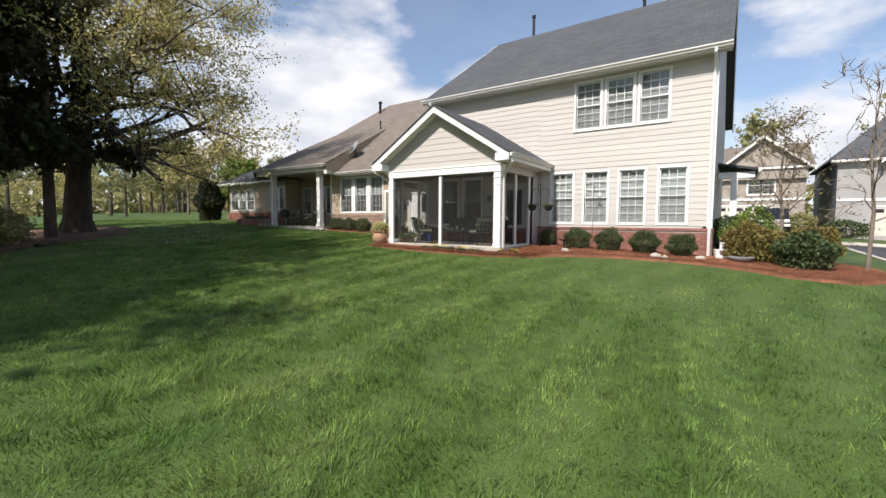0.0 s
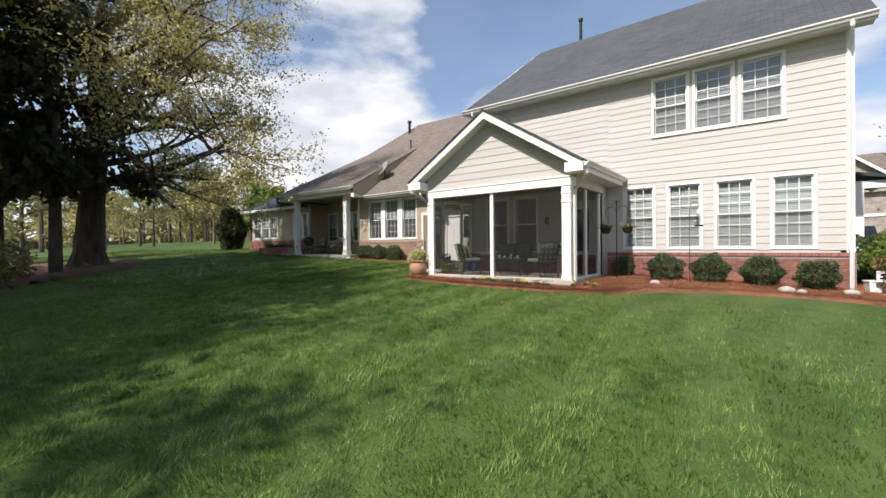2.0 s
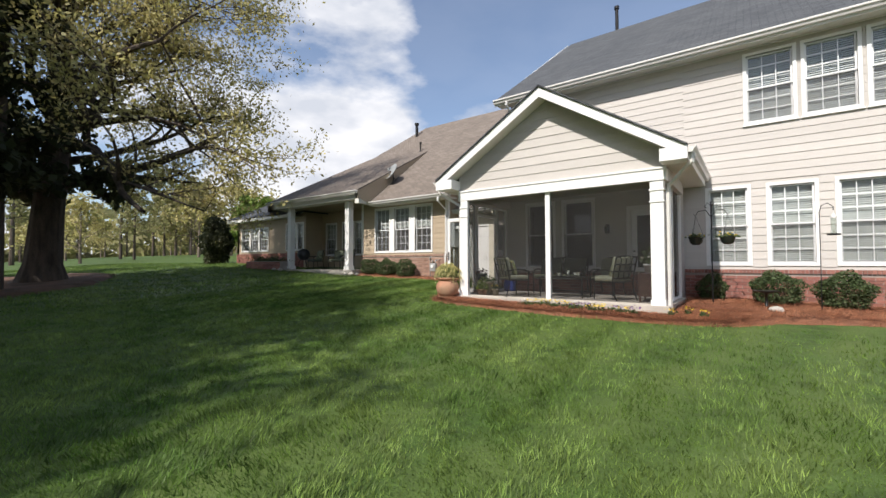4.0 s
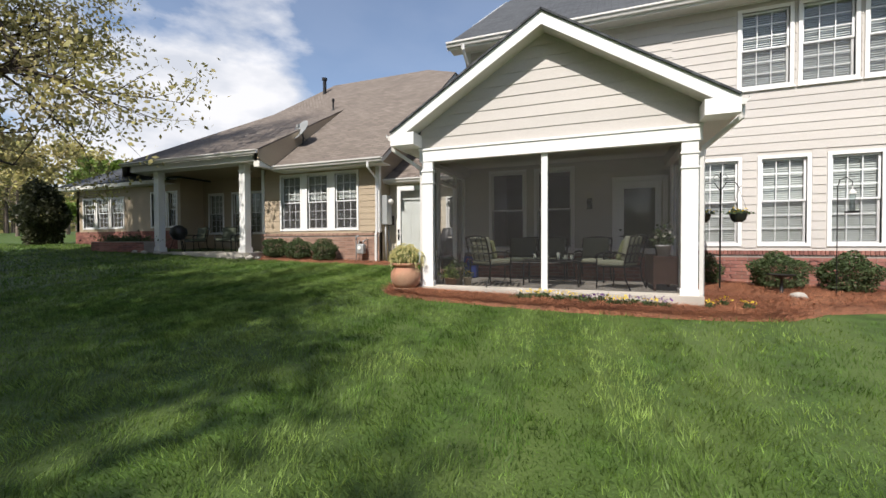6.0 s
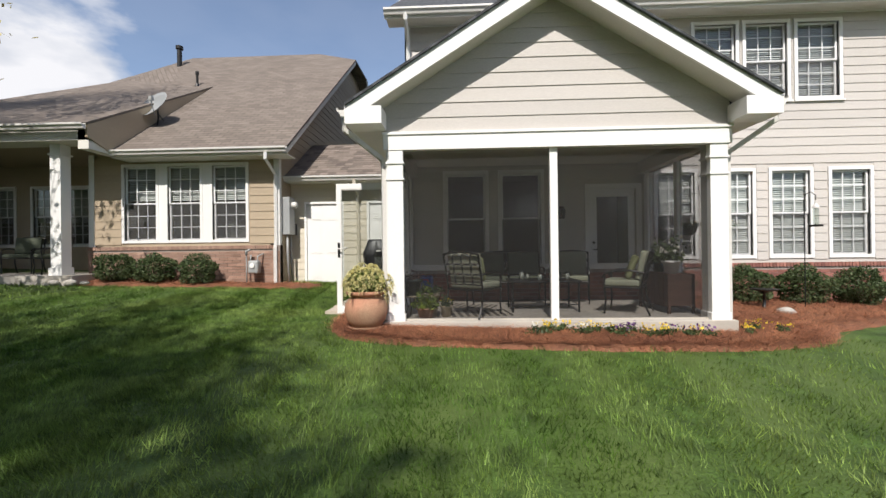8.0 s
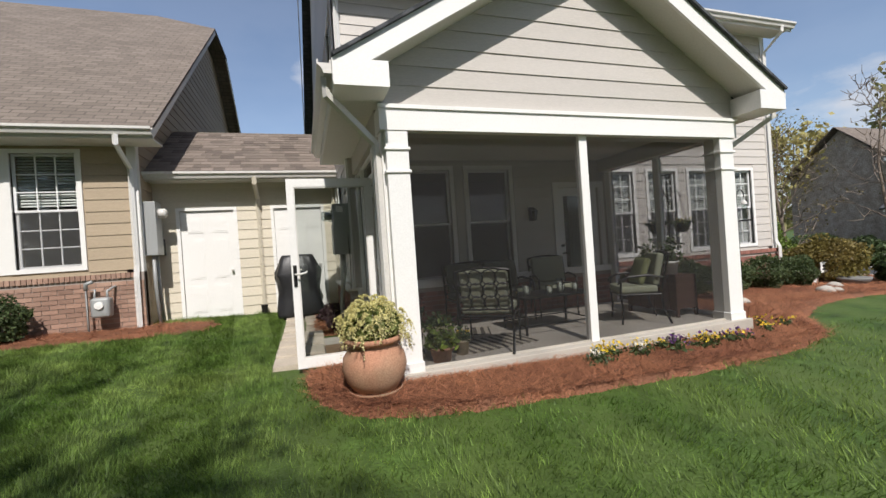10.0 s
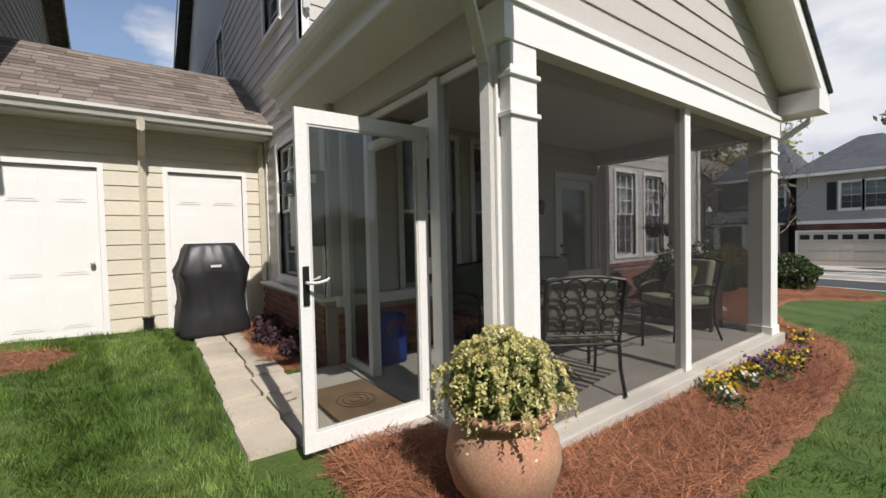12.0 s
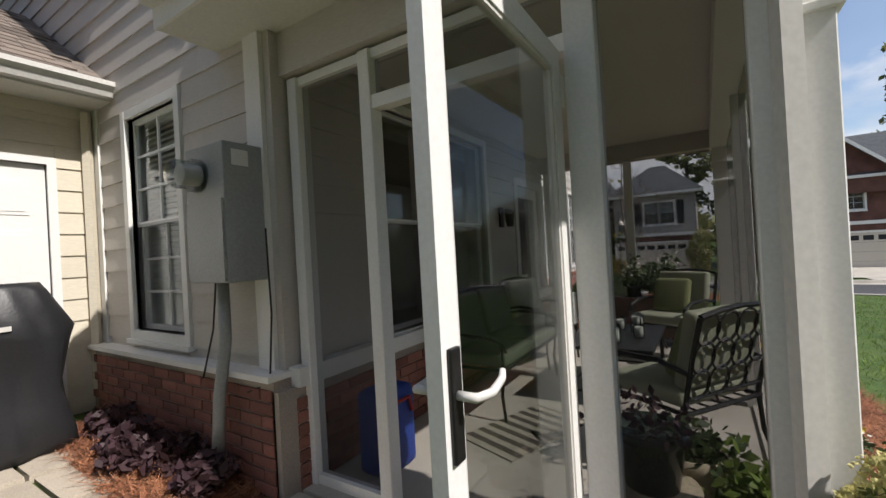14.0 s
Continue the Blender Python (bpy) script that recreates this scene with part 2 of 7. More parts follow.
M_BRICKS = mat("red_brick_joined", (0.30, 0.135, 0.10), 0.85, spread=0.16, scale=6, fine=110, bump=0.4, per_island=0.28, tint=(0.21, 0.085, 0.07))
M_BRICKT = mat("tan_brick_joined", (0.36, 0.235, 0.175), 0.85, spread=0.14, scale=6, fine=110, bump=0.4, per_island=0.22, tint=(0.28, 0.17, 0.125))
M_MORTAR = mat("mortar", (0.36, 0.31, 0.27), 0.95, spread=0.12, scale=8, fine=150, bump=0.5)
M_SASH = mat("window_vinyl", (0.80, 0.80, 0.79), 0.35, spread=0.02, scale=2, fine=60, bump=0.03)
M_BLIND = mat("blind_slats", (0.62, 0.62, 0.60), 0.5, spread=0.04, scale=3, fine=50, bump=0.03)
M_GLASS = glass("window_glass")
M_DOORGLASS = glass("storm_door_glass", (0.80, 0.82, 0.81))
M_SCREEN = screen_mat("insect_screen", 0.26, (0.016, 0.015, 0.014))
M_WSCREEN = screen_mat("window_screen", 0.13, (0.2, 0.2, 0.2))
M_DARK = mat("dark_interior", (0.06, 0.055, 0.05), 0.9, spread=0.1, scale=2, fine=30, bump=0)
M_ROOM = mat("room_paint", (0.32, 0.29, 0.25), 0.8, spread=0.05, scale=2, fine=30, bump=0)
M_CONC = mat("concrete", (0.47, 0.43, 0.37), 0.9, spread=0.10, scale=5, fine=120, bump=0.3)
M_PAVER = mat("paver", (0.52, 0.45, 0.36), 0.9, spread=0.12, scale=6, fine=120, bump=0.4, per_object=0.12)
M_ASPHALT = mat("asphalt", (0.062, 0.062, 0.065), 0.9, spread=0.15, scale=1.5, fine=200, bump=0.5)
M_GUTTER = mat("gutter_metal", (0.66, 0.64, 0.60), 0.35, spread=0.04, scale=2, fine=40, bump=0.03)
M_LAWN = clumps(grass_mat("lawn", (0.058, 0.100, 0.020), (0.042, 0.08, 0.014), (0.085, 0.125, 0.030)), 5.0, 0.6, 1.4)
M_BLADE = clumps(leaf_mat("grass_blade", (0.080, 0.150, 0.025), (0.200, 0.275, 0.068), 0.45), 6.0, 0.5, 1.48)
M_STRAW = mat("pine_straw", (0.20, 0.09, 0.05), 0.9, spread=0.25, scale=9, fine=70, bump=0.8, bump_d=0.03, tint=(0.30, 0.12, 0.06))
M_STRAWB = mat("pine_straw_needles", (0.36, 0.155, 0.078), 0.85, spread=0.1, scale=4, fine=40, bump=0, per_island=0.75, tint=(0.22, 0.085, 0.045))
M_LITTER = mat("leaf_litter", (0.17, 0.09, 0.055), 0.95, spread=0.25, scale=5, fine=40, bump=0.8, bump_d=0.05, tint=(0.09, 0.055, 0.03))
M_BARK = mat("bark", (0.115, 0.088, 0.068), 0.95, spread=0.25, scale=7, fine=30, bump=0.9, bump_d=0.03, stretch=(3, 3, 0.6))
M_PALEBARK = mat("pale_bark", (0.24, 0.19, 0.15), 0.95, spread=0.2, scale=7, fine=40, bump=0.6, bump_d=0.02, stretch=(3, 3, 0.6))
M_OAKLEAF = leaf_mat("young_oak_leaf", (0.40, 0.37, 0.12), (0.48, 0.40, 0.19), 0.35)
M_CEDAR = leaf_mat("cedar_leaf", (0.038, 0.048, 0.022), (0.065, 0.066, 0.03), 0.4)
M_GREENLEAF = leaf_mat("fresh_leaf", (0.13, 0.20, 0.035), (0.20, 0.24, 0.06), 0.35)
M_WOODLEAF = leaf_mat("woodland_leaf", (0.24, 0.25, 0.09), (0.34, 0.29, 0.15), 0.4)
M_SHRUB = leaf_mat("shrub_leaf", (0.055, 0.088, 0.03), (0.10, 0.125, 0.055), 0.45)
M_BLACK = mat("black_iron", (0.018, 0.017, 0.016), 0.4, metal=0.3, spread=0.1, scale=6, fine=80, bump=0.1)

# ---------------------------------------------------------------- building blocks


def g(x, y):
    """The height of the ground: a lawn that climbs to the house and to the neighbours."""
    x, y = min(max(x, -32.0), 16.0), min(max(y, -12.0), 40.0)
    bank = 0.12 * math.exp(-((y - 14.2) / 2.2) ** 2 - ((x + 3.0) / 3.6) ** 2)
    return 0.14 - 0.0113 * x + 0.0264 * y - 0.00142 * x * y + bank


def mesh_ob(name, bm, material, smooth=False):
    me = bpy.data.meshes.new(name)
    bmesh.ops.recalc_face_normals(bm, faces=bm.faces)
    bm.to_mesh(me)
    bm.free()
    me.materials.append(material)
    if smooth:
        me.polygons.foreach_set("use_smooth", [True] * len(me.polygons))
    return new(name, me)


def part(name, bm, material, parent, label="", smooth=False):
    """Links bm as one mesh under a thing or a part; bm is in the thing's own space."""
    ob = mesh_ob(name, bm, material, smooth)
    ob.parent = parent
    if label:
        ob["label"] = label
    return ob


def piece(name, me, parent, m=None):
    ob = new(name, me)
    ob.parent = parent
    if m is not None:
        ob.matrix_basis = m
    return ob


def thing(name, label, category, at=(0, 0, 0), rz=0.0, group="", kind=""):
    ob = tagged(new(name), label, category, group, kind)
    ob.empty_display_size = 0.1
    ob.matrix_basis = pose(*at, 0, 0, rz)
    return ob


def solid(name, bm, material, label, category, kind="", smooth=False, group=""):
    return tagged(mesh_ob(name, bm, material, smooth), label, category, group, kind)


def hexa(bm, pts):
    """A box with eight given corners: four below, four above, both the same way round."""
    v = [bm.verts.new(p) for p in pts]
    for f in ((0, 3, 2, 1), (4, 5, 6, 7), (0, 1, 5, 4), (1, 2, 6, 5), (2, 3, 7, 6), (3, 0, 4, 7)):
        bm.faces.new([v[i] for i in f])
    return v


def box(bm, x0, x1, y0, y1, z0, z1):
    return hexa(bm, [(x0, y0, z0), (x1, y0, z0), (x1, y1, z0), (x0, y1, z0), (x0, y0, z1), (x1, y0, z1), (x1, y1, z1), (x0, y1, z1)])


def bevel(bm, w=0.008, seg=2):
    bmesh.ops.bevel(bm, geom=bm.edges[:], offset=w, segments=seg, profile=0.6, affect="EDGES", clamp_overlap=True)
    return bm


def tube(bm, pts, r, n=8, close=True):
    """A round bar along points; r is one radius or one per point."""
    pts = [Vector(p) for p in pts]
    rr = r if isinstance(r, (list, tuple)) else [r] * len(pts)
    rings, up = [], None
    for i, p in enumerate(pts):
        d = (pts[min(i + 1, len(pts) - 1)] - pts[max(i - 1, 0)]).normalized()
        if up is None:
            up = Vector((0, 0, 1)) if abs(d.z) < 0.9 else Vector((1, 0, 0))
        a = d.cross(up).normalized()
        b = a.cross(d).normalized()
        up = b
        rings.append([bm.verts.new(p + (a * math.cos(k * 2 * math.pi / n) + b * math.sin(k * 2 * math.pi / n)) * rr[i]) for k in range(n)])
    for q, s in zip(rings, rings[1:]):
        for k in range(n):
            bm.faces.new((q[k], q[(k + 1) % n], s[(k + 1) % n], s[k]))
    if close:
        bm.faces.new(rings[0][::-1])
        bm.faces.new(rings[-1])


def lathe(bm, profile, n=24, c=(0, 0, 0)):
    """Turns (radius, height) pairs round the upright axis through c."""
    rings = []
    for r, z in profile:
        rings.append([bm.verts.new((c[0] + r * math.cos(k * 2 * math.pi / n), c[1] + r * math.sin(k * 2 * math.pi / n), c[2] + z)) for k in range(n)])
    for q, s in zip(rings, rings[1:]):
        for k in range(n):
            bm.faces.new((q[k], q[(k + 1) % n], s[(k + 1) % n], s[k]))
    bm.faces.new(rings[0][::-1])
    bm.faces.new(rings[-1])


def prism(bm, poly, f0, f1):
    """A flat polygon swept between two maps of its (a, b) points."""
    q, s = [bm.verts.new(f0(a, b)) for a, b in poly], [bm.verts.new(f1(a, b)) for a, b in poly]
    bm.faces.new(q[::-1])
    bm.faces.new(s)
    for k in range(len(poly)):
        j = (k + 1) % len(poly)
        bm.faces.new((q[k], q[j], s[j], s[k]))


class Face:
    """A wall plane: u runs along it, d outwards, z up."""

    def __init__(self, axis, at, out):
        self.axis, self.at, self.out = axis, at, out

    def __call__(self, u, d, z):
        return Vector((u, self.at + self.out * d, z)) if self.axis == "y" else Vector((self.at + self.out * d, u, z))

    def box(self, bm, u0, u1, d0, d1, z0, z1):
        return hexa(bm, [self(u, d, z) for z in (z0, z1) for u, d in ((u0, d0), (u1, d0), (u1, d1), (u0, d1))])


def wall(bm, F, u0, u1, z0, z1, thick, holes=()):
    """A thick wall behind the plane, with holes (u0, u1, z0, z1) right through it."""
    cuts = sorted({u0, u1, *[min(max(h[i], u0), u1) for h in holes for i in (0, 1)]})
    for a, b in zip(cuts, cuts[1:]):
        mid, zs = (a + b) / 2, [z0]
        for h in sorted([h for h in holes if h[0] < mid < h[1]], key=lambda h: h[2]):
            zs += [h[2], h[3]]
        zs.append(z1)
        for lo, hi in zip(zs[::2], zs[1::2]):
            if hi - lo > 0.002:
                F.box(bm, a, b, -thick, 0, lo, hi)


def siding(parent, F, u0, u1, z0, z1, material, holes=(), step=0.185, rake=None):
    """Lap boards, each its own piece. rake(z) gives the two ends where the wall narrows upwards."""
    z, k = z0, 0
    while z < z1 - 0.02:
        top = min(z + step, z1)
        mid = (z + top) / 2
        spans = [(u0, u1)] if rake is None else [rake(mid)]
        for h in holes:
            if h[2] < top - 0.25 * step and h[3] > z + 0.25 * step:
                nxt = []
                for a, b in spans:
                    if h[0] > a: nxt.append((a, min(b, h[0])))
                    if h[1] < b: nxt.append((max(a, h[1]), b))
                spans = [s for s in nxt if s[1] - s[0] > 0.01]
        for a, b in spans:
            ends = (a, b, a, b)
            if rake is not None:
                (a0, b0), (a1, b1) = rake(z), rake(top)
                if b1 - a1 < 0.02:
                    a1, b1 = (a0 + b0) / 2 - 0.01, (a0 + b0) / 2 + 0.01
                if b0 - a0 < 0.05: continue
                ends = (a0, b0, a1, b1)
            bm = bmesh.new()
            hexa(bm, [F(ends[0], 0.001, z), F(ends[1], 0.001, z), F(ends[1], 0.019, z), F(ends[0], 0.019, z),
                      F(ends[2], 0.001, top), F(ends[3], 0.001, top), F(ends[3], 0.006, top), F(ends[2], 0.006, top)])
            me = bpy.data.meshes.new("board")
            bmesh.ops.recalc_face_normals(bm, faces=bm.faces)
            bm.to_mesh(me)
            bm.free()
            me.materials.append(material)
            piece("board", me, parent)
        z, k = top, k + 1


def bricks_joined(bm, F, u0, u1, z0, z1, rnd, w=0.203, h=0.067, joint=0.01):
    row, z = 0, z0
    while z + h <= z1 + 0.005:
        u = u0 - (w / 2 if row % 2 else 0)
        while u < u1:
            a, b = max(u, u0), min(u + w, u1)
            if b - a > 0.03:
                d = 0.012 + rnd.uniform(-0.002, 0.003)
                F.box(bm, a, b, 0.0, d, z, z + h)
            u += w + joint
        z += h + joint
        row += 1


def brick_pieces(parent, F, u0, u1, z0, z1, rnd, w=0.203, h=0.067, joint=0.011):
    """Single bricks as pieces that share a few meshes."""
    kinds = []
    for width in (w, w / 2 - joint / 2):
        for _ in range(2):
            bm = bmesh.new()
            box(bm, -width / 2, width / 2, -0.014, 0, -h / 2, h / 2)
            bmesh.ops.bevel(bm, geom=bm.edges[:], offset=0.004, segments=1, affect="EDGES")
            me = bpy.data.meshes.new("brick")
            bm.to_mesh(me)
            bm.free()
            me.materials.append(M_SHADEBRICK)
            kinds.append(me)
    turn = pose(0, 0, 0, 0, 0, 0 if F.axis == "y" else (-90 if F.out < 0 else 90))
    row, z = 0, z0
    while z + h <= z1 + 0.004:
        u = u0
        if row % 2:
            piece("brick", kinds[2], parent, Matrix.Translation(F(u + w / 4, 0.0, z + h / 2)) @ turn)
            u += w / 2 + joint / 2
        while u + w <= u1 + 0.01:
            m = Matrix.Translation(F(u + w / 2, rnd.uniform(-0.002, 0.002), z + h / 2)) @ turn @ pose(0, 0, 0, rnd.uniform(-0.4, 0.4), 0, rnd.uniform(-0.5, 0.5))
            piece("brick", kinds[0], parent, m)
            u += w + joint
        if u1 - u > 0.06:
            piece("brick", kinds[3], parent, Matrix.Translation(F(u + w / 4, 0, z + h / 2)) @ turn)
        z += h + joint
        row += 1


def window(parent, F, u0, u1, z0, z1, blind=1.0, cols=3, rows=3, trim=0.07, plain=False, sill=True, blind_open=0.85):
    """A double-hung window in its hole: trim, two sashes with bars, panes, sill and slatted blind."""
    win = new("window")
    win.parent = parent
    bm = bmesh.new()
    F.box(bm, u0 - trim, u0, -0.06, 0.03, z0 - trim, z1 + trim)
    F.box(bm, u1, u1 + trim, -0.06, 0.03, z0 - trim, z1 + trim)
    F.box(bm, u0, u1, -0.06, 0.028, z1, z1 + trim)
    F.box(bm, u0, u1, -0.06, 0.028, z0 - trim, z0)
    part("frame", bm, M_WHITE, win)
    mid = (z0 + z1) / 2
    for lo, hi, d in ((mid - 0.02, z1, -0.035), (z0, mid + 0.02, -0.065)):
        bm = bmesh.new()
        s = 0.038
        F.box(bm, u0, u0 + s, d - 0.03, d, lo, hi)
        F.box(bm, u1 - s, u1, d - 0.03, d, lo, hi)
        F.box(bm, u0 + s, u1 - s, d - 0.03, d, lo, lo + s)
        F.box(bm, u0 + s, u1 - s, d - 0.03, d, hi - s, hi)
        if not plain:
            for k in range(1, cols):
                u = u0 + s + (u1 - u0 - 2 * s) * k / cols
                F.box(bm, u - 0.009, u + 0.009, d - 0.022, d - 0.006, lo + s, hi - s)
            for k in range(1, rows):
                z = lo + s + (hi - lo - 2 * s) * k / rows
                F.box(bm, u0 + s, u1 - s, d - 0.021, d - 0.007, z - 0.009, z + 0.009)
        part("sash", bm, M_SASH, win)
        bm = bmesh.new()
        F.box(bm, u0 + s, u1 - s, d - 0.027, d - 0.023, lo + s, hi - s)
        pane = part("pane", bm, M_GLASS, win)
        pane.visible_shadow = False
    bm = bmesh.new()
    F.box(bm, u0 + 0.012, u1 - 0.012, -0.026, -0.022, z0 + 0.012, mid)
    part("insect_screen", bm, M_WSCREEN, win)
    if blind > 0:
        bm = bmesh.new()
        z, end = z1 - 0.03, z1 - (z1 - z0) * blind
        while z > end:
            a = blind_open
            hexa(bm, [F(u, d, zz) for dz in (0, 0.003) for u, d, zz in
                      ((u0 + 0.02, -0.15, z + dz), (u1 - 0.02, -0.15, z + dz), (u1 - 0.02, -0.15 + 0.05 * math.cos(a), z + dz - 0.05 * math.sin(a)), (u0 + 0.02, -0.15 + 0.05 * math.cos(a), z + dz - 0.05 * math.sin(a)))])
            z -= 0.046
        F.box(bm, u0 + 0.02, u1 - 0.02, -0.17, -0.115, z1 - 0.03, z1)
        part("blind", bm, M_BLIND, win, "white horizontal slatted blind")
    if sill:
        bm = bmesh.new()
        F.box(bm, u0 - trim - 0.02, u1 + trim + 0.02, -0.02, 0.055, z0 - trim - 0.035, z0 - trim)
        part("sill", bm, M_WHITE, win)
    return win


def roof_plane(bm, corners, thick=0.05):
    """A slab under four (or three) corners, eave edge first, with UVs in metres along and up the slope."""
    uvl = bm.loops.layers.uv.verify()
    P = [Vector(c) for c in corners]
    e = (P[1] - P[0]).normalized()
    nrm = (P[1] - P[0]).cross(P[2] - P[0]).normalized()
    if nrm.z < 0: nrm = -nrm
    up = nrm.cross(e)
    top, low = [bm.verts.new(p) for p in P], [bm.verts.new(p - nrm * thick) for p in P]
    fs = [bm.faces.new(top), bm.faces.new(low[::-1])]
    for k in range(len(P)):
        j = (k + 1) % len(P)
        fs.append(bm.faces.new((top[k], low[k], low[j], top[j])))
    for f in fs:
        for lp in f.loops:
            d = lp.vert.co - P[0]
            lp[uvl].uv = (d.dot(e), d.dot(up))


def gutter(parent, p0, p1, out, drop=None, hand=1):
    """A K-shaped gutter from p0 to p1 whose lip faces the vector out."""
    bm = bmesh.new()
    p0, p1, out = Vector(p0), Vector(p1), Vector(out)
    prof = ((0, 0), (0, -0.12), (0.07, -0.12), (0.09, -0.07), (0.125, -0.04), (0.125, 0.0), (0.112, 0.0), (0.112, -0.03), (0.015, -0.03), (0.015, 0))
    prism(bm, prof, lambda a, b: p0 + out * a + Vector((0, 0, b)), lambda a, b: p1 + out * a + Vector((0, 0, b)))
    return part("gutter", bm, M_GUTTER, parent)


def downspout(parent, pts, material=None):
    bm = bmesh.new()
    tube(bm, pts, 0.042, 4)
    return part("downspout", bm, material or M_WHITE, parent)


# ---------------------------------------------------------------- ground, road
ROAD_X0, ROAD_X1, ROAD_Y0, ROAD_Y1 = 4.2, 10.4, 27.0, 33.2


def on_road(x, y):
    return (ROAD_X0 < x < ROAD_X1 and y < ROAD_Y1) or (x >= ROAD_X1 and ROAD_Y0 < y < ROAD_Y1)


def sheet(name, xs, ys, zf, material):
    me = bpy.data.meshes.new(name)
    nx, ny = len(xs), len(ys)
    me.from_pydata([(x, y, zf(x, y)) for y in ys for x in xs], [],
                   [(j * nx + i, j * nx + i + 1, (j + 1) * nx + i + 1, (j + 1) * nx + i) for j in range(ny - 1) for i in range(nx - 1)])
    me.materials.append(material)
    me.polygons.foreach_set("use_smooth", [True] * len(me.polygons))
    return new(name, me)


def lines(lo, hi, step, extra=()):
    inner = list(np.arange(lo, hi + step / 2, step))
    far = [8, 20, 45, 100, 250, 700, 2000]
    return sorted({round(float(v), 4) for v in [lo - f for f in far] + inner + [hi + f for f in far] + list(extra)})


GX = lines(-40, 26, 0.75, (ROAD_X0, ROAD_X0 + 0.01, ROAD_X1, ROAD_X1 - 0.01))
GY = lines(-14, 46, 0.75, (ROAD_Y0, ROAD_Y0 + 0.01, ROAD_Y1, ROAD_Y1 - 0.01))
ground = sheet("ground", GX, GY, lambda x, y: g(x, y) - (0.22 if on_road(x, y) else 0) + 0.02 * math.sin(x * 0.7) * math.sin(y * 0.55), M_LAWN)
tagged(ground, "mown green lawn sloping up to the houses", "lawn", kind="structure")
road = thing("road", "dark grey asphalt street with pale kerbs", "road", kind="structure")
for nm, xs, ys in (("carriageway", np.linspace(ROAD_X0 - 0.05, ROAD_X1 + 0.05, 8), np.linspace(-90, ROAD_Y1 + 0.05, 90)),
                   ("carriageway", np.linspace(ROAD_X1 + 0.05, 120, 60), np.linspace(ROAD_Y0 - 0.05, ROAD_Y1 + 0.05, 8))):
    o = sheet(nm, list(map(float, xs)), list(map(float, ys)), lambda x, y: g(x, y) - 0.13, M_ASPHALT)
    o.parent = road


def kerb(pts, w=0.32):
    bm = bmesh.new()
    rows = []
    for (x, y), (nx, ny) in pts:
        z = g(x, y)
        rows.append([bm.verts.new(p) for p in ((x - nx * w / 2, y - ny * w / 2, z - 0.3), (x - nx * w / 2, y - ny * w / 2, z + 0.03), (x + nx * w * 0.1, y + ny * w * 0.1, z + 0.03),
                                               (x + nx * w * 0.3, y + ny * w * 0.3, z - 0.09), (x + nx * w, y + ny * w, z - 0.11), (x + nx * w, y + ny * w, z - 0.3))])
    for q, s in zip(rows, rows[1:]):
        for k in range(5):
            bm.faces.new((q[k], q[k + 1], s[k + 1], s[k]))
    part("kerb", bm, M_CONC, road)


kerb([((ROAD_X0, float(y)), (1, 0)) for y in np.linspace(-90, ROAD_Y1 - 1.5, 80)] + [((ROAD_X0 + 1.5, ROAD_Y1), (0, -1))] + [((float(x), ROAD_Y1), (0, -1)) for x in np.linspace(7, 120, 50)])
kerb([((ROAD_X1, float(y)), (-1, 0)) for y in np.linspace(-90, ROAD_Y0 - 1.0, 80)] + [((float(x), ROAD_Y0), (0, 1)) for x in np.linspace(ROAD_X1 + 1, 120, 50)])

# ---------------------------------------------------------------- the two-storey house with the screened porch
XL, XR, YF, YB = -11.17, -0.72, 15.5, 28.3          # outer walls
YP, PX0, PX1, PY = 14.75, -11.08, -6.30, 12.28       # porch: back wall, sides, front
FLOOR, BEAM, EAVE, CAP = 0.90, 3.34, 6.95, 1.56
house = thing("house", "two-storey house with cream lap siding, brick base and grey roof", "house")
FF, FL, FP, FR = Face("y", YF, -1), Face("x", XL, -1), Face("y", YP, -1), Face("x", XR, 1)
LOWER = [(-5.80, -5.02), (-4.60, -3.82), (-3.42, -2.64), (-2.20, -1.42)]
UPPER = [(-4.98, -4.13), (-3.92, -3.07), (-2.86, -2.01)]
LZ, UZ = (1.72, 3.50), (5.06, 6.64)
PORCHW, PWZ = [(-10.30, -9.52), (-9.20, -8.42)], (1.62, 3.42)
PDOOR = (-7.45, -6.55, FLOOR, 3.08)
SIDEW = (15.83, 16.64, 1.74, 3.48)
SIDEU = [(16.3, 17.1, 5.2, 6.7), (20.4, 21.2, 5.2, 6.7)]

holes_f = [(a, b, *LZ) for a, b in LOWER] + [(a, b, *UZ) for a, b in UPPER]
bm = bmesh.new()
wall(bm, FF, PX1 - 0.05, XR, 0.3, EAVE, 0.22, holes_f[:4] + holes_f[4:])
wall(bm, FF, XL + 0.22, PX1 - 0.05, 3.6, EAVE, 0.22)
front = part("wall", bm, M_SIDING, house)
bm = bmesh.new()
wall(bm, FP, XL + 0.22, PX1 - 0.05, 0.3, 4.0, 0.22, [(a, b, *PWZ) for a, b in PORCHW] + [PDOOR])
Face("x", PX1 - 0.05, 1).box(bm, YP, YF + 0.2, -0.22, 0, 0.3, 3.9)
porch_wall = part("wall", bm, M_SIDING, house)
bm = bmesh.new()
wall(bm, FL, YF, YB, 0.3, EAVE, 0.22, [SIDEW] + SIDEU)
wall(bm, FL, YP, YF, 0.3, 4.05, 0.22)
side = part("wall", bm, M_SIDING, house)
bm = bmesh.new()
wall(bm, FR, YF, YB, 0.0, EAVE, 0.22)
Face("y", YB, 1).box(bm, XL, XR, -0.22, 0, 0.0, EAVE)
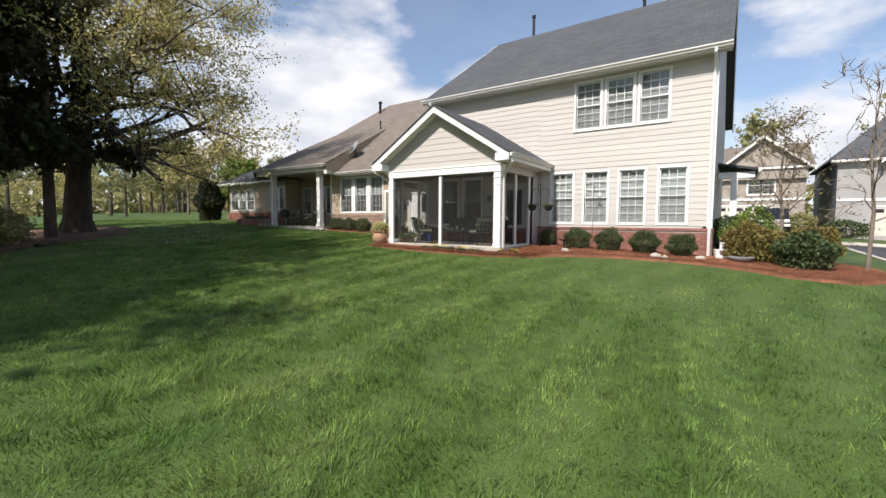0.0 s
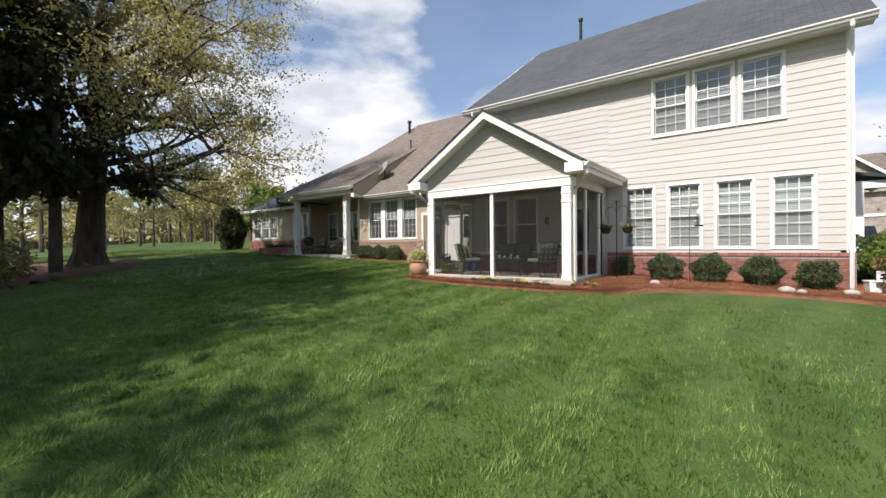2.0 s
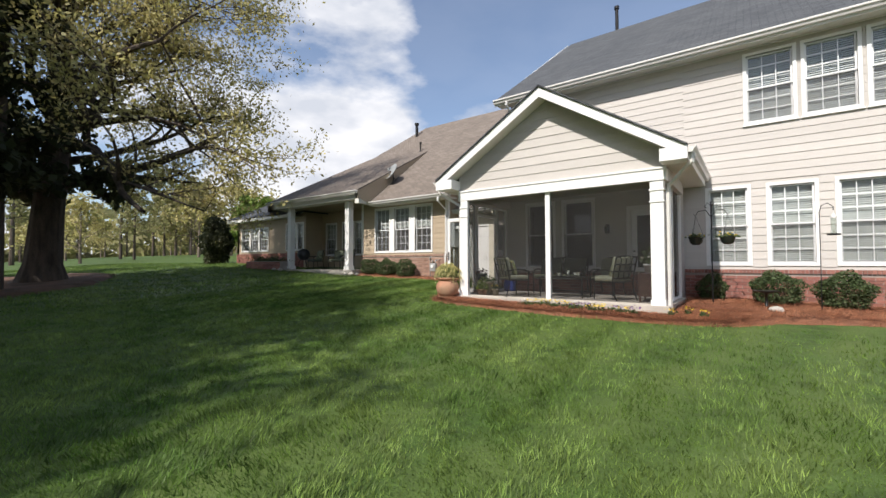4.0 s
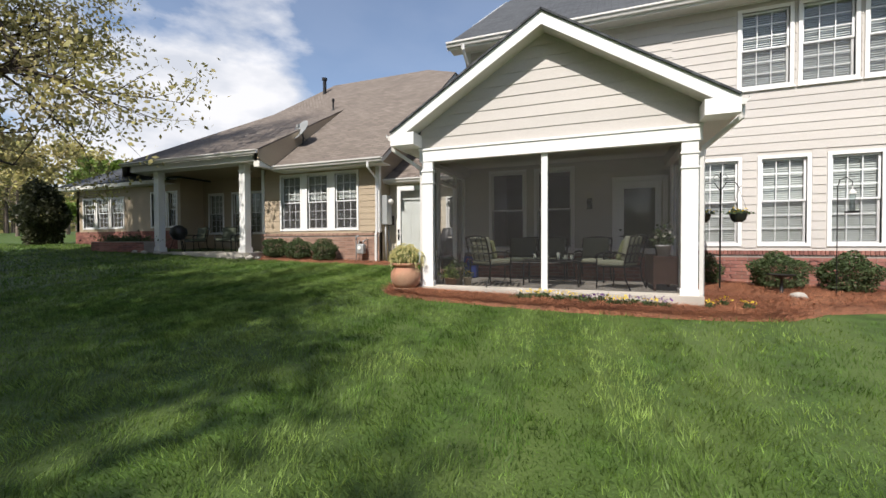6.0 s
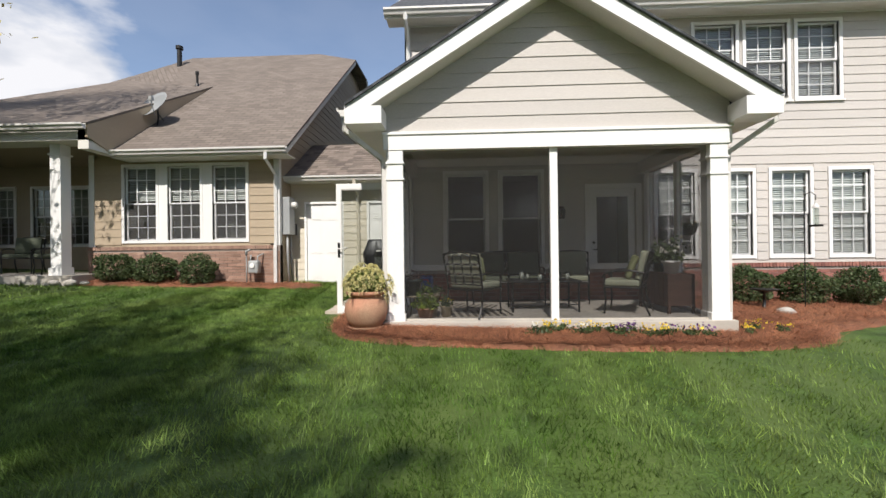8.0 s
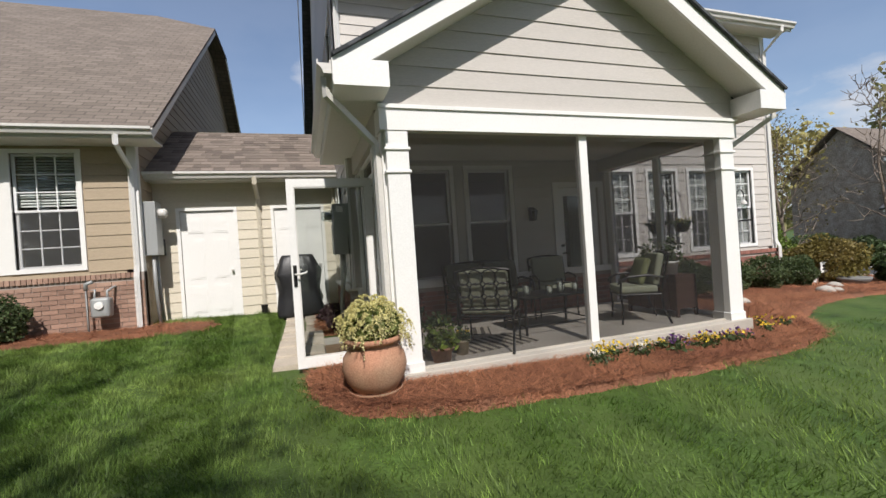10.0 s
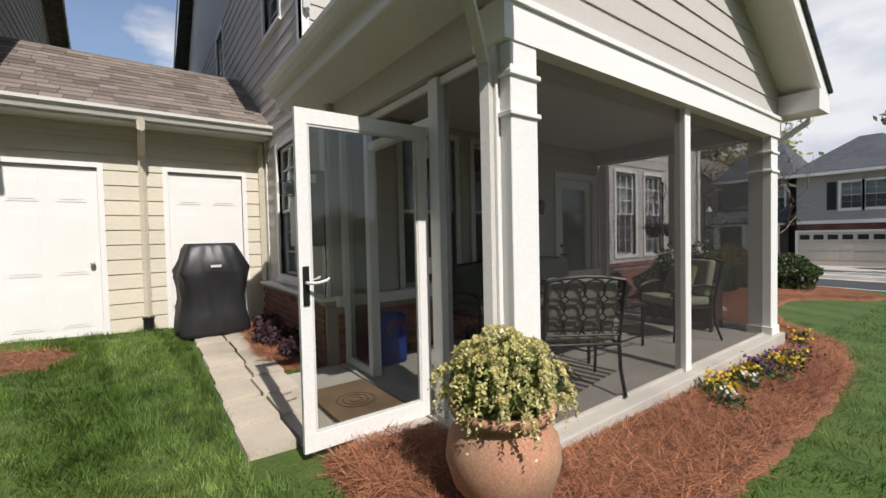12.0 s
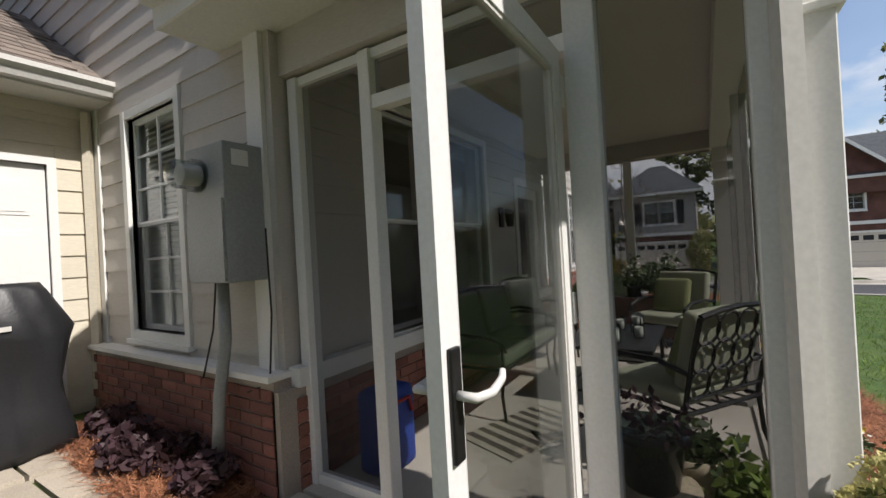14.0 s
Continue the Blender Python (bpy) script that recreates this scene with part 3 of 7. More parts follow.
part("wall", bm, M_SIDING, house)
bm = bmesh.new()
box(bm, XL + 0.25, XR - 0.25, YF + 0.25, YB - 0.25, 0.70, 0.86)
box(bm, XL + 0.25, XR - 0.25, YF + 0.25, YB - 0.25, 3.95, 4.15)
box(bm, XL + 0.25, XR - 0.25, YF + 3.6, YF + 3.75, 0.86, 6.9)
part("interior", bm, M_ROOM, house)
trim_h = 0.09
siding(front, FF, PX1, XR - 0.1, CAP + 0.06, EAVE - 0.12, M_SIDING, [(a - trim_h, b + trim_h, c - trim_h, d + trim_h) for a, b, c, d in holes_f])
siding(front, FF, XL + 0.1, PX1, 3.9, EAVE - 0.12, M_SIDING, [(a - trim_h, b + trim_h, c - trim_h, d + trim_h) for a, b, c, d in holes_f])
siding(porch_wall, FP, XL + 0.25, PX1 - 0.08, CAP + 0.06, BEAM + 0.2, M_SIDING, [(a - trim_h, b + trim_h, PWZ[0] - trim_h, PWZ[1] + trim_h) for a, b in PORCHW] + [(PDOOR[0] - 0.12, PDOOR[1] + 0.12, 0, PDOOR[3] + 0.12)])
siding(side, FL, YP + 0.21, YF, CAP + 0.1, 3.9, M_SIDING, step=0.19)
siding(side, FL, YF, YB, CAP + 0.1, EAVE, M_SIDING, [(h[0] - trim_h, h[1] + trim_h, h[2] - trim_h, h[3] + trim_h) for h in [SIDEW] + SIDEU], step=0.19)
for a, b in LOWER: window(house, FF, a, b, *LZ, sill=False)
for a, b in UPPER: window(house, FF, a, b, *UZ)
for a, b in PORCHW: window(house, FP, a, b, *PWZ, blind=0, plain=True)
window(house, FL, *SIDEW, blind=1.0, cols=2)
for h in SIDEU: window(house, FL, *h, blind=1.0, cols=2)
# trims: corner boards, band under the eave, sill band over the brick
for F, u0, u1, z0, z1 in ((FF, XR - 0.12, XR, 0.55, EAVE), (FR, YF - 0.025, YF + 0.1, 0.55, EAVE), (FL, YF - 0.03, YF + 0.08, 4.0, EAVE), (FF, XL - 0.03, XL + 0.09, 4.0, EAVE),
                          (FL, YP + 0.06, YP + 0.21, CAP + 0.036, 3.85), (FL, 17.18, 17.30, CAP, 3.7)):
    bm = bmesh.new()
    F.box(bm, u0, u1, 0.0, 0.03, z0, z1)
    part("corner_board", bm, M_WHITE, house)
bm = bmesh.new()
FF.box(bm, XL, XR, 0.0, 0.035, EAVE - 0.14, EAVE)
part("frieze_board", bm, M_WHITE, house)
# brick base
rnd = random.Random(4)
base = new("brick_base")
base.parent = house
bm = bmesh.new()
FF.box(bm, PX1 - 0.04, XR + 0.03, -0.01, 0.045, 0.2, CAP)
FR.box(bm, YF - 0.04, YB, -0.01, 0.045, -0.1, CAP)
part("mortar_bed", bm, M_MORTAR, base)
bm = bmesh.new()
FB = Face("y", YF - 0.045, -1)
bricks_joined(bm, FB, PX1 - 0.03, XR + 0.03, 0.42, CAP - 0.1, rnd)
u = PX1 - 0.03
while u < XR + 0.02:
    FB.box(bm, u, u + 0.06, 0, 0.035, CAP - 0.085, CAP)
    u += 0.07
tagged(part("brickwork", bm, M_BRICKS, base), "red brick courses with a rowlock cap", kind="stuff")
bm = bmesh.new()
FL.box(bm, YP - 0.02, 17.3, -0.03, 0.10, 0.5, CAP)
FP.box(bm, XL - 0.1, PX1 - 0.06, -0.01, 0.06, 0.6, CAP - 0.06)
part("mortar_bed", bm, M_MORTAR, base)
bm = bmesh.new()
FL.box(bm, YP - 0.03, 17.3, -0.02, 0.14, CAP - 0.0, CAP + 0.035)
FP.box(bm, XL + 0.02, PX1 - 0.06, -0.01, 0.1, CAP - 0.06, CAP + 0.05)
part("ledge", bm, M_WHITE, house, "painted ledge over the brick base")
bm = bmesh.new()
bricks_joined(bm, Face("y", YP - 0.06, -1), XL + 0.02, PX1 - 0.07, FLOOR, CAP - 0.1, rnd)
tagged(part("brickwork", bm, M_BRICKS, base), kind="stuff")
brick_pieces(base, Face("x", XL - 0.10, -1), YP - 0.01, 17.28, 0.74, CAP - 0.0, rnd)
# main roof: gable at the road end, hipped over the left end
RY, RZ, OV = 21.9, 11.75, 0.46
roof = new("roof")
roof.parent = house
bm = bmesh.new()
e0, e1 = XL - 0.40, XR + 0.36
ye, yb = YF - OV, YB + OV
roof_plane(bm, [(e0, ye, EAVE + 0.02), (e1, ye, EAVE + 0.02), (e1, RY, RZ), (-12.0 + 0.6, RY, RZ - 0.05)])
roof_plane(bm, [(e1, yb, EAVE + 0.02), (e0, yb, EAVE + 0.02), (-12.0 + 0.6, RY, RZ - 0.05), (e1, RY, RZ)])
part("shingles", bm, M_ROOF, roof)
for sx in (XR - 0.11, XL + 0.11):
    bm = bmesh.new()
    prism(bm, ((YF, EAVE), (YB, EAVE), (RY, RZ - 0.25)), lambda a, b: Vector((sx - 0.1, a, b)), lambda a, b: Vector((sx + 0.1, a, b)))
    part("gable_wall", bm, M_SIDING, house)
bm = bmesh.new()
box(bm, e0 + 0.02, e1 - 0.02, ye + 0.02, YF, EAVE - 0.12, EAVE - 0.09)
part("soffit", bm, M_SOFFIT, roof)
bm = bmesh.new()
box(bm, e0 + 0.02, e1 - 0.02, ye, ye + 0.025, EAVE - 0.17, EAVE)
part("fascia", bm, M_WHITE, roof)
for sgn in (1, -1):
    for xx, s2 in ((e1 - 0.005, 1), (e0 + 0.03, -1)):
        bm = bmesh.new()
        y0 = ye if sgn > 0 else yb
        hexa(bm, [(xx - 0.03, y0, EAVE - 0.19), (xx, y0, EAVE - 0.19), (xx, y0, EAVE + 0.0), (xx - 0.03, y0, EAVE + 0.0), (xx - 0.03, RY, RZ - 0.28), (xx, RY, RZ - 0.28), (xx, RY, RZ - 0.07), (xx - 0.03, RY, RZ - 0.07)])
        part("rake_board", bm, M_WHITE, roof)
gutter(roof, (e0 + 0.0, ye, EAVE), (e1, ye, EAVE), (0, -1, 0))
downspout(house, [(XR - 0.06, ye - 0.06, EAVE - 0.1), (XR - 0.06, ye - 0.06, EAVE - 0.22), (XR - 0.06, YF - 0.08, EAVE - 0.55), (XR - 0.06, YF - 0.08, 1.75), (XR - 0.04, YF - 0.14, 1.6), (XR - 0.04, YF - 0.14, 0.65)])
downspout(house, [(XL + 0.05, ye - 0.06, EAVE - 0.1), (XL + 0.05, ye - 0.06, EAVE - 0.22), (XL + 0.05, YF - 0.08, EAVE - 0.5), (XL + 0.05, YF - 0.08, 4.9)])


def vent_pipe(x, y, z, h, r, parent):
    bm = bmesh.new()
    lathe(bm, ((r * 2.2, -0.25), (r * 2.0, -0.05), (r * 1.1, 0.05), (r, 0.08), (r, h), (r * 1.5, h), (r * 1.5, h + 0.12), (r * 0.6, h + 0.14)), 12, (x, y, z))
    part("vent_pipe", bm, M_BLACK, parent)


street = new("street_porch")
street.parent = house
bm = bmesh.new()
hexa(bm, [(XR + 0.02, 18.8, 3.86), (0.5, 18.8, 3.62), (0.5, 22.4, 3.62), (XR + 0.02, 22.4, 3.86), (XR + 0.02, 18.8, 3.95), (0.5, 18.8, 3.71), (0.5, 22.4, 3.71), (XR + 0.02, 22.4, 3.95)])
part("porch_roof", bm, M_ROOF, street)
bm = bmesh.new()
box(bm, XR + 0.03, 0.42, 18.95, 19.15, 3.38, 3.60)
part("beam", bevel(bm, 0.01), M_WHITE, street)
bm = bmesh.new()
box(bm, -0.3, -0.08, 18.94, 19.16, g(-0.2, 19.0) - 0.1, 3.38)
part("post", bevel(bm, 0.01), M_WHITE, street)
gutter(street, (0.5, 18.8, 3.68), (0.5, 22.4, 3.68), (1, 0, 0))
vent_pipe(-9.45, 22.1, 11.72, 1.0, 0.07, roof)
vent_pipe(-4.0, 22.2, 11.72, 0.45, 0.07, roof)

# screened porch: slab, posts, beams, gable, ceiling
porch = new("porch")
porch.parent = house
bm = bmesh.new()
box(bm, PX0 - 0.06, PX1 + 0.06, PY - 0.08, YP - 0.05, 0.5, FLOOR)
bevel(bm, 0.012)
tagged(solid("porch_floor", bm, M_CONC, "pale concrete slab floor of the screened porch", "floor"), kind="structure")


def post(x0, x1, y0, y1, z0, z1, wraps=True):
    bm = bmesh.new()
    box(bm, x0, x1, y0, y1, z0, z1)
    shaft = part("post", bevel(bm, 0.004, 1), M_WHITE, house)
    if wraps:
        for name, lo, hi, o in (("collar", z1 - 0.20, z1 - 0.17, 0.018), ("collar", z1 - 0.43, z1 - 0.40, 0.018), ("post_base", z0, z0 + 0.16, 0.015)):
            bm = bmesh.new()
            box(bm, x0 - o, x1 + o, y0 - o, y1 + o, lo, hi)
            part(name, bevel(bm, 0.004, 1), M_WHITE, shaft)


post(PX0 + 0.02, PX0 + 0.25, PY - 0.03, PY + 0.06, FLOOR - 0.06, BEAM)
post(PX0 - 0.01, PX0 + 0.10, PY + 0.06, PY + 0.19, FLOOR - 0.06, BEAM, False)
post(PX1 - 0.26, PX1 - 0.02, PY - 0.02, PY + 0.22, FLOOR - 0.06, BEAM)
post(-8.75, -8.64, PY + 0.02, PY + 0.12, FLOOR, BEAM, False)
post(PX0, PX0 + 0.10, YP - 0.11, YP - 0.03, FLOOR, BEAM, False)
post(PX0, PX0 + 0.09, 14.06, 14.14, FLOOR, BEAM, False)
post(PX0 - 0.01, PX0 + 0.09, 12.93, 13.05, FLOOR - 0.04, BEAM, False)
post(PX1 - 0.12, PX1 - 0.02, YP - 0.18, YP - 0.05, FLOOR, BEAM, False)
post(PX1 - 0.12, PX1 - 0.03, 13.45, 13.55, FLOOR, BEAM, False)
AX, AZ, GY0 = (PX0 + PX1) / 2, 5.62, 11.86      # roof apex, gable overhang
TIPL, TIPR, TIPZ = -11.56, -5.86, 3.83
bm = bmesh.new()
box(bm, PX0 - 0.03, PX1 + 0.03, PY - 0.04, PY + 0.24, BEAM, BEAM + 0.235)
box(bm, PX0 - 0.04, PX1 + 0.04, PY - 0.06, PY - 0.02, BEAM + 0.215, BEAM + 0.255)
part("front_beam", bm, M_WHITE, house)
for x in (PX0 - 0.03, PX1 - 0.22):
    bm = bmesh.new()
    box(bm, x, x + 0.25, PY + 0.24, YP, BEAM + 0.02, BEAM + 0.40)
    part("side_beam", bm, M_SIDING, house)
for x0, x1, y0, y1, z0, z1 in ((PX0 + 0.24, -8.75, PY + 0.05, PY + 0.09, FLOOR, FLOOR + 0.022), (-8.64, PX1 - 0.26, PY + 0.05, PY + 0.09, FLOOR, FLOOR + 0.022),
                               (PX0 + 0.02, PX0 + 0.08, PY + 0.19, 12.93, FLOOR, FLOOR + 0.05), (PX0 + 0.02, PX0 + 0.08, 14.14, YP - 0.11, FLOOR, FLOOR + 0.06),
                               (PX0 + 0.01, PX0 + 0.08, 13.05, 14.06, 3.02, 3.09), (PX0 + 0.02, PX0 + 0.08, PY + 0.19, YP - 0.11, BEAM - 0.05, BEAM),
                               (PX1 - 0.10, PX1 - 0.04, PY + 0.22, YP - 0.18, FLOOR, FLOOR + 0.05)):
    bm = bmesh.new()
    box(bm, x0, x1, y0, y1, z0, z1)
    part("screen_rail", bm, M_CONC if z1 < FLOOR + 0.03 else M_WHITE, house)
for x0, x1, y0, y1, z0, z1 in ((PX0 + 0.24, -8.75, PY + 0.068, PY + 0.072, FLOOR + 0.022, BEAM), (-8.64, PX1 - 0.26, PY + 0.068, PY + 0.072, FLOOR + 0.022, BEAM),
                               (PX0 + 0.048, PX0 + 0.052, PY + 0.19, 12.93, FLOOR + 0.05, BEAM - 0.05), (PX0 + 0.048, PX0 + 0.052, 14.14, YP - 0.11, FLOOR + 0.06, BEAM - 0.05),
                               (PX0 + 0.048, PX0 + 0.052, 13.05, 14.06, 3.09, BEAM - 0.05),
                               (PX1 - 0.072, PX1 - 0.068, PY + 0.22, 13.45, FLOOR + 0.05, BEAM + 0.02), (PX1 - 0.072, PX1 - 0.068, 13.55, YP - 0.18, FLOOR + 0.05, BEAM + 0.02)):
    bm = bmesh.new()
    box(bm, x0, x1, y0, y1, z0, z1)
    part("insect_screen", bm, M_SCREEN, house, "fine dark insect screen")
bm = bmesh.new()
box(bm, PX0 + 0.2, PX1 - 0.2, PY + 0.2, YP - 0.02, BEAM + 0.24, BEAM + 0.30)
tagged(solid("ceiling", bm, M_SOFFIT, "cream painted board ceiling of the porch", "ceiling"), kind="structure")
# gable
FG = Face("y", PY - 0.0, -1)
slope = (AZ - TIPZ) / (AX - TIPL)


def rake_ends(z):
    half = max((AZ - 0.12 - z) / slope, 0.0)
    return (max(AX - half, PX0 - 0.02), min(AX + half, PX1 + 0.02))


gz0 = BEAM + 0.255
bm = bmesh.new()
prism(bm, ((PX0, gz0), (PX1, gz0), (PX1, rake_ends(gz0)[1] and TIPZ), (AX, AZ - 0.15), (PX0, TIPZ)), lambda a, b: Vector((a, PY, b)), lambda a, b: Vector((a, PY + 0.16, b)))
gable = part("gable_wall", bm, M_SIDING, house)
siding(gable, FG, PX0, PX1, gz0, AZ - 0.2, M_SIDING, step=0.205, rake=rake_ends)
proof = new("porch_roof")
proof.parent = house
YT = YF + 0.05
for s, tip in ((-1, TIPL), (1, TIPR)):
    YE = 15.25 if s < 0 else YF - 0.02
    bm = bmesh.new()
    c = [(tip, GY0 - 0.03, TIPZ + 0.055), (tip, YE, TIPZ + 0.055), (AX, YT, AZ + 0.055), (AX, GY0 - 0.03, AZ + 0.055)]
    roof_plane(bm, c, 0.03)
    part("shingles", bm, M_ROOF, proof)
    bm = bmesh.new()                       # rake board along the front edge, with its boxed return
    inner = 0.21
    hexa(bm, [(tip, GY0 + 0.01, TIPZ - inner + 0.02), (AX, GY0 + 0.01, AZ - inner), (AX, GY0 + 0.045, AZ - inner), (tip, GY0 + 0.045, TIPZ - inner + 0.02),
              (tip, GY0 + 0.01, TIPZ + 0.02), (AX, GY0 + 0.01, AZ + 0.02), (AX, GY0 + 0.045, AZ + 0.02), (tip, GY0 + 0.045, TIPZ + 0.02)])
    part("rake_board", bm, M_WHITE, proof)
    bm = bmesh.new()                       # soffit under the overhang
    hexa(bm, [(tip, GY0 + 0.045, TIPZ - 0.17), (AX, GY0 + 0.045, AZ - 0.17), (AX, PY, AZ - 0.17), (tip, PY, TIPZ - 0.17),
              (tip, GY0 + 0.045, TIPZ - 0.13), (AX, GY0 + 0.045, AZ - 0.13), (AX, PY, AZ - 0.13), (tip, PY, TIPZ - 0.13)])
    part("soffit", bm, M_SOFFIT, proof)
    wallx = PX0 if s < 0 else PX1
    bm = bmesh.new()                       # boxed eave return at the corner
    a, b = (tip, wallx + 0.02) if s < 0 else (wallx - 0.02, tip)
    lowz = TIPZ - 0.21
    box(bm, a + (0.004 if s < 0 else 0), b - (0.004 if s > 0 else 0), GY0 + 0.006, PY - 0.022, lowz - 0.003, lowz + 0.232)
    part("eave_return", bm, M_WHITE, proof)
    bm = bmesh.new()
    box(bm, a + (0.023 if s < 0 else 0), b - (0.023 if s > 0 else 0), PY - 0.02, YE - 0.003, lowz + 0.004, TIPZ + 0.015)
    part("eave_soffit", bm, M_SOFFIT, proof)
    bm = bmesh.new()
    xo = tip + 0.0 * s
    box(bm, min(xo, xo - 0.02 * s), max(xo, xo - 0.02 * s), PY - 0.018, YE, lowz, TIPZ + 0.03)
    part("fascia", bm, M_WHITE, proof)
    gutter(proof, (tip, GY0 + 0.08, TIPZ + 0.03), (tip, YE, TIPZ + 0.03), (s, 0, 0))
    yy = PY + 0.10
    downspout(proof, [(tip + s * 0.05, GY0 + 0.2, TIPZ - 0.08), (tip + s * 0.05, GY0 + 0.2, TIPZ - 0.24), (wallx + s * 0.07, yy, BEAM - 0.1), (wallx + s * 0.05, yy, BEAM - 0.25), (wallx + s * 0.05, yy, FLOOR - 0.05)], M_GUTTER)

# porch back door
bm = bmesh.new()
FP.box(bm, PDOOR[0] - 0.1, PDOOR[0], -0.1, 0.03, FLOOR, PDOOR[3] + 0.1)
FP.box(bm, PDOOR[1], PDOOR[1] + 0.1, -0.1, 0.03, FLOOR, PDOOR[3] + 0.1)
FP.box(bm, PDOOR[0], PDOOR[1], -0.1, 0.028, PDOOR[3], PDOOR[3] + 0.1)
pd = new("back_door")
pd.parent = house
part("frame", bm, M_WHITE, pd)
bm = bmesh.new()
a, b = PDOOR[0], PDOOR[1]
for u0, u1, z0, z1 in ((a, a + 0.14, FLOOR, PDOOR[3]), (b - 0.14, b, FLOOR, PDOOR[3]), (a + 0.14, b - 0.14, FLOOR, FLOOR + 0.25), (a + 0.14, b - 0.14, PDOOR[3] - 0.15, PDOOR[3])):
    FP.box(bm, u0, u1, -0.07, -0.03, z0, z1)
part("leaf", bm, M_SASH, pd)
bm = bmesh.new()
FP.box(bm, a + 0.14, b - 0.14, -0.052, -0.048, FLOOR + 0.25, PDOOR[3] - 0.15)
part("pane", bm, M_GLASS, pd).visible_shadow = False
bm = bmesh.new()
z = FLOOR + 0.28
while z < PDOOR[3] - 0.17:
    hexa(bm, [FP(u, d, z + dz) for dz in (0, 0.003) for u, d in ((a + 0.15, -0.085), (b - 0.15, -0.085), (b - 0.15, -0.065), (a + 0.15, -0.065))])
    z += 0.03
part("blind", bm, M_BLIND, pd, "narrow slatted blind behind the glass")
bm = bmesh.new()
tube(bm, [FP(a + 0.07, -0.03, FLOOR + 0.98), FP(a + 0.07, 0.03, FLOOR + 0.98), FP(a + 0.15, 0.035, FLOOR + 0.98)], 0.012, 8)
tube(bm, [FP(a + 0.07, -0.03, FLOOR + 1.12), FP(a + 0.07, 0.01, FLOOR + 1.12)], 0.025, 10)
part("handle", bm, M_BLACK, pd)

# open storm door at the side of the porch
DX, DY, DW, DZ0, DZ1 = PX0 - 0.02, 13.085, 0.945, 0.895, 3.01
storm = thing("storm_door", "white glazed storm door standing wide open", "door", (DX, DY, 0), 180 - 0.5)
bm = bmesh.new()
for x0, x1, z0, z1 in ((0.0, 0.085, DZ0, DZ1), (DW - 0.072, DW, DZ0, DZ1), (0.085, DW - 0.072, DZ0, DZ0 + 0.11), (0.085, DW - 0.072, DZ1 - 0.09, DZ1)):
    box(bm, x0, x1, -0.02, 0.02, z0, z1)
part("frame", bm, M_WHITE, storm)
bm = bmesh.new()
for x0, x1, z0, z1 in ((0.085, 0.10, DZ0 + 0.11, DZ1 - 0.09), (DW - 0.087, DW - 0.072, DZ0 + 0.11, DZ1 - 0.09), (0.10, DW - 0.087, DZ0 + 0.11, DZ0 + 0.125), (0.10, DW - 0.087, DZ1 - 0.105, DZ1 - 0.09)):
    box(bm, x0, x1, -0.014, 0.014, z0, z1)
part("glazing_bead", bm, M_GUTTER, storm)
bm = bmesh.new()
box(bm, 0.10, DW - 0.087, -0.003, 0.003, DZ0 + 0.125, DZ1 - 0.105)
part("pane", bm, M_DOORGLASS, storm).visible_shadow = False
for sd in (1, -1):
    bm = bmesh.new()
    box(bm, DW - 0.058, DW - 0.018, min(sd * 0.02, sd * 0.032), max(sd * 0.02, sd * 0.032), 1.81, 2.05)
    bevel(bm, 0.005, 2)
    plate = part("handle_plate", bm, M_BLACK, storm, "dark bronze handle plate")
    bm = bmesh.new()
    tube(bm, [(DW - 0.038, sd * 0.03, 1.95), (DW - 0.038, sd * 0.075, 1.95), (DW - 0.09, sd * 0.085, 1.948), (DW - 0.15, sd * 0.08, 1.96), (DW - 0.165, sd * 0.075, 1.975)], [0.011, 0.011, 0.010, 0.009, 0.007], 8)
    part("lever", bm, M_GUTTER, plate, "polished lever", smooth=True)
bm = bmesh.new()
for z in (1.2, 2.0, 2.85):
    box(bm, -0.02, 0.012, -0.03, 0.03, z - 0.06, z + 0.06)
part("hinge", bm, M_WHITE, storm)

# ---------------------------------------------------------------- link building with store doors
YK, KX0, KX1 = 17.32, -14.55, XL
link = thing("link_building", "low cream-sided link with two white doors and shingled roof", "shed")
FK = Face("y", YK, -1)
D1, D2 = (-14.12, -13.18, 1.0, 3.17), (-12.44, -11.52, 1.0, 3.17)
bm = bmesh.new()
wall(bm, FK, KX0, KX1, 0.7, 3.85, 0.2, [D1, D2])
kw = part("wall", bm, M_SUNLINK, link)
siding(kw, FK, KX0, KX1 - 0.1, 1.06, 3.75, M_SUNLINK, [(D1[0] - 0.06, D1[1] + 0.06, 0, D1[3] + 0.05), (D2[0] - 0.06, D2[1] + 0.06, 0, D2[3] + 0.05)], step=0.19)
bm = bmesh.new()
FK.box(bm, KX0, KX1, 0, 0.03, 3.60, 3.76)
part("frieze_board", bm, M_SUNLINK, link)


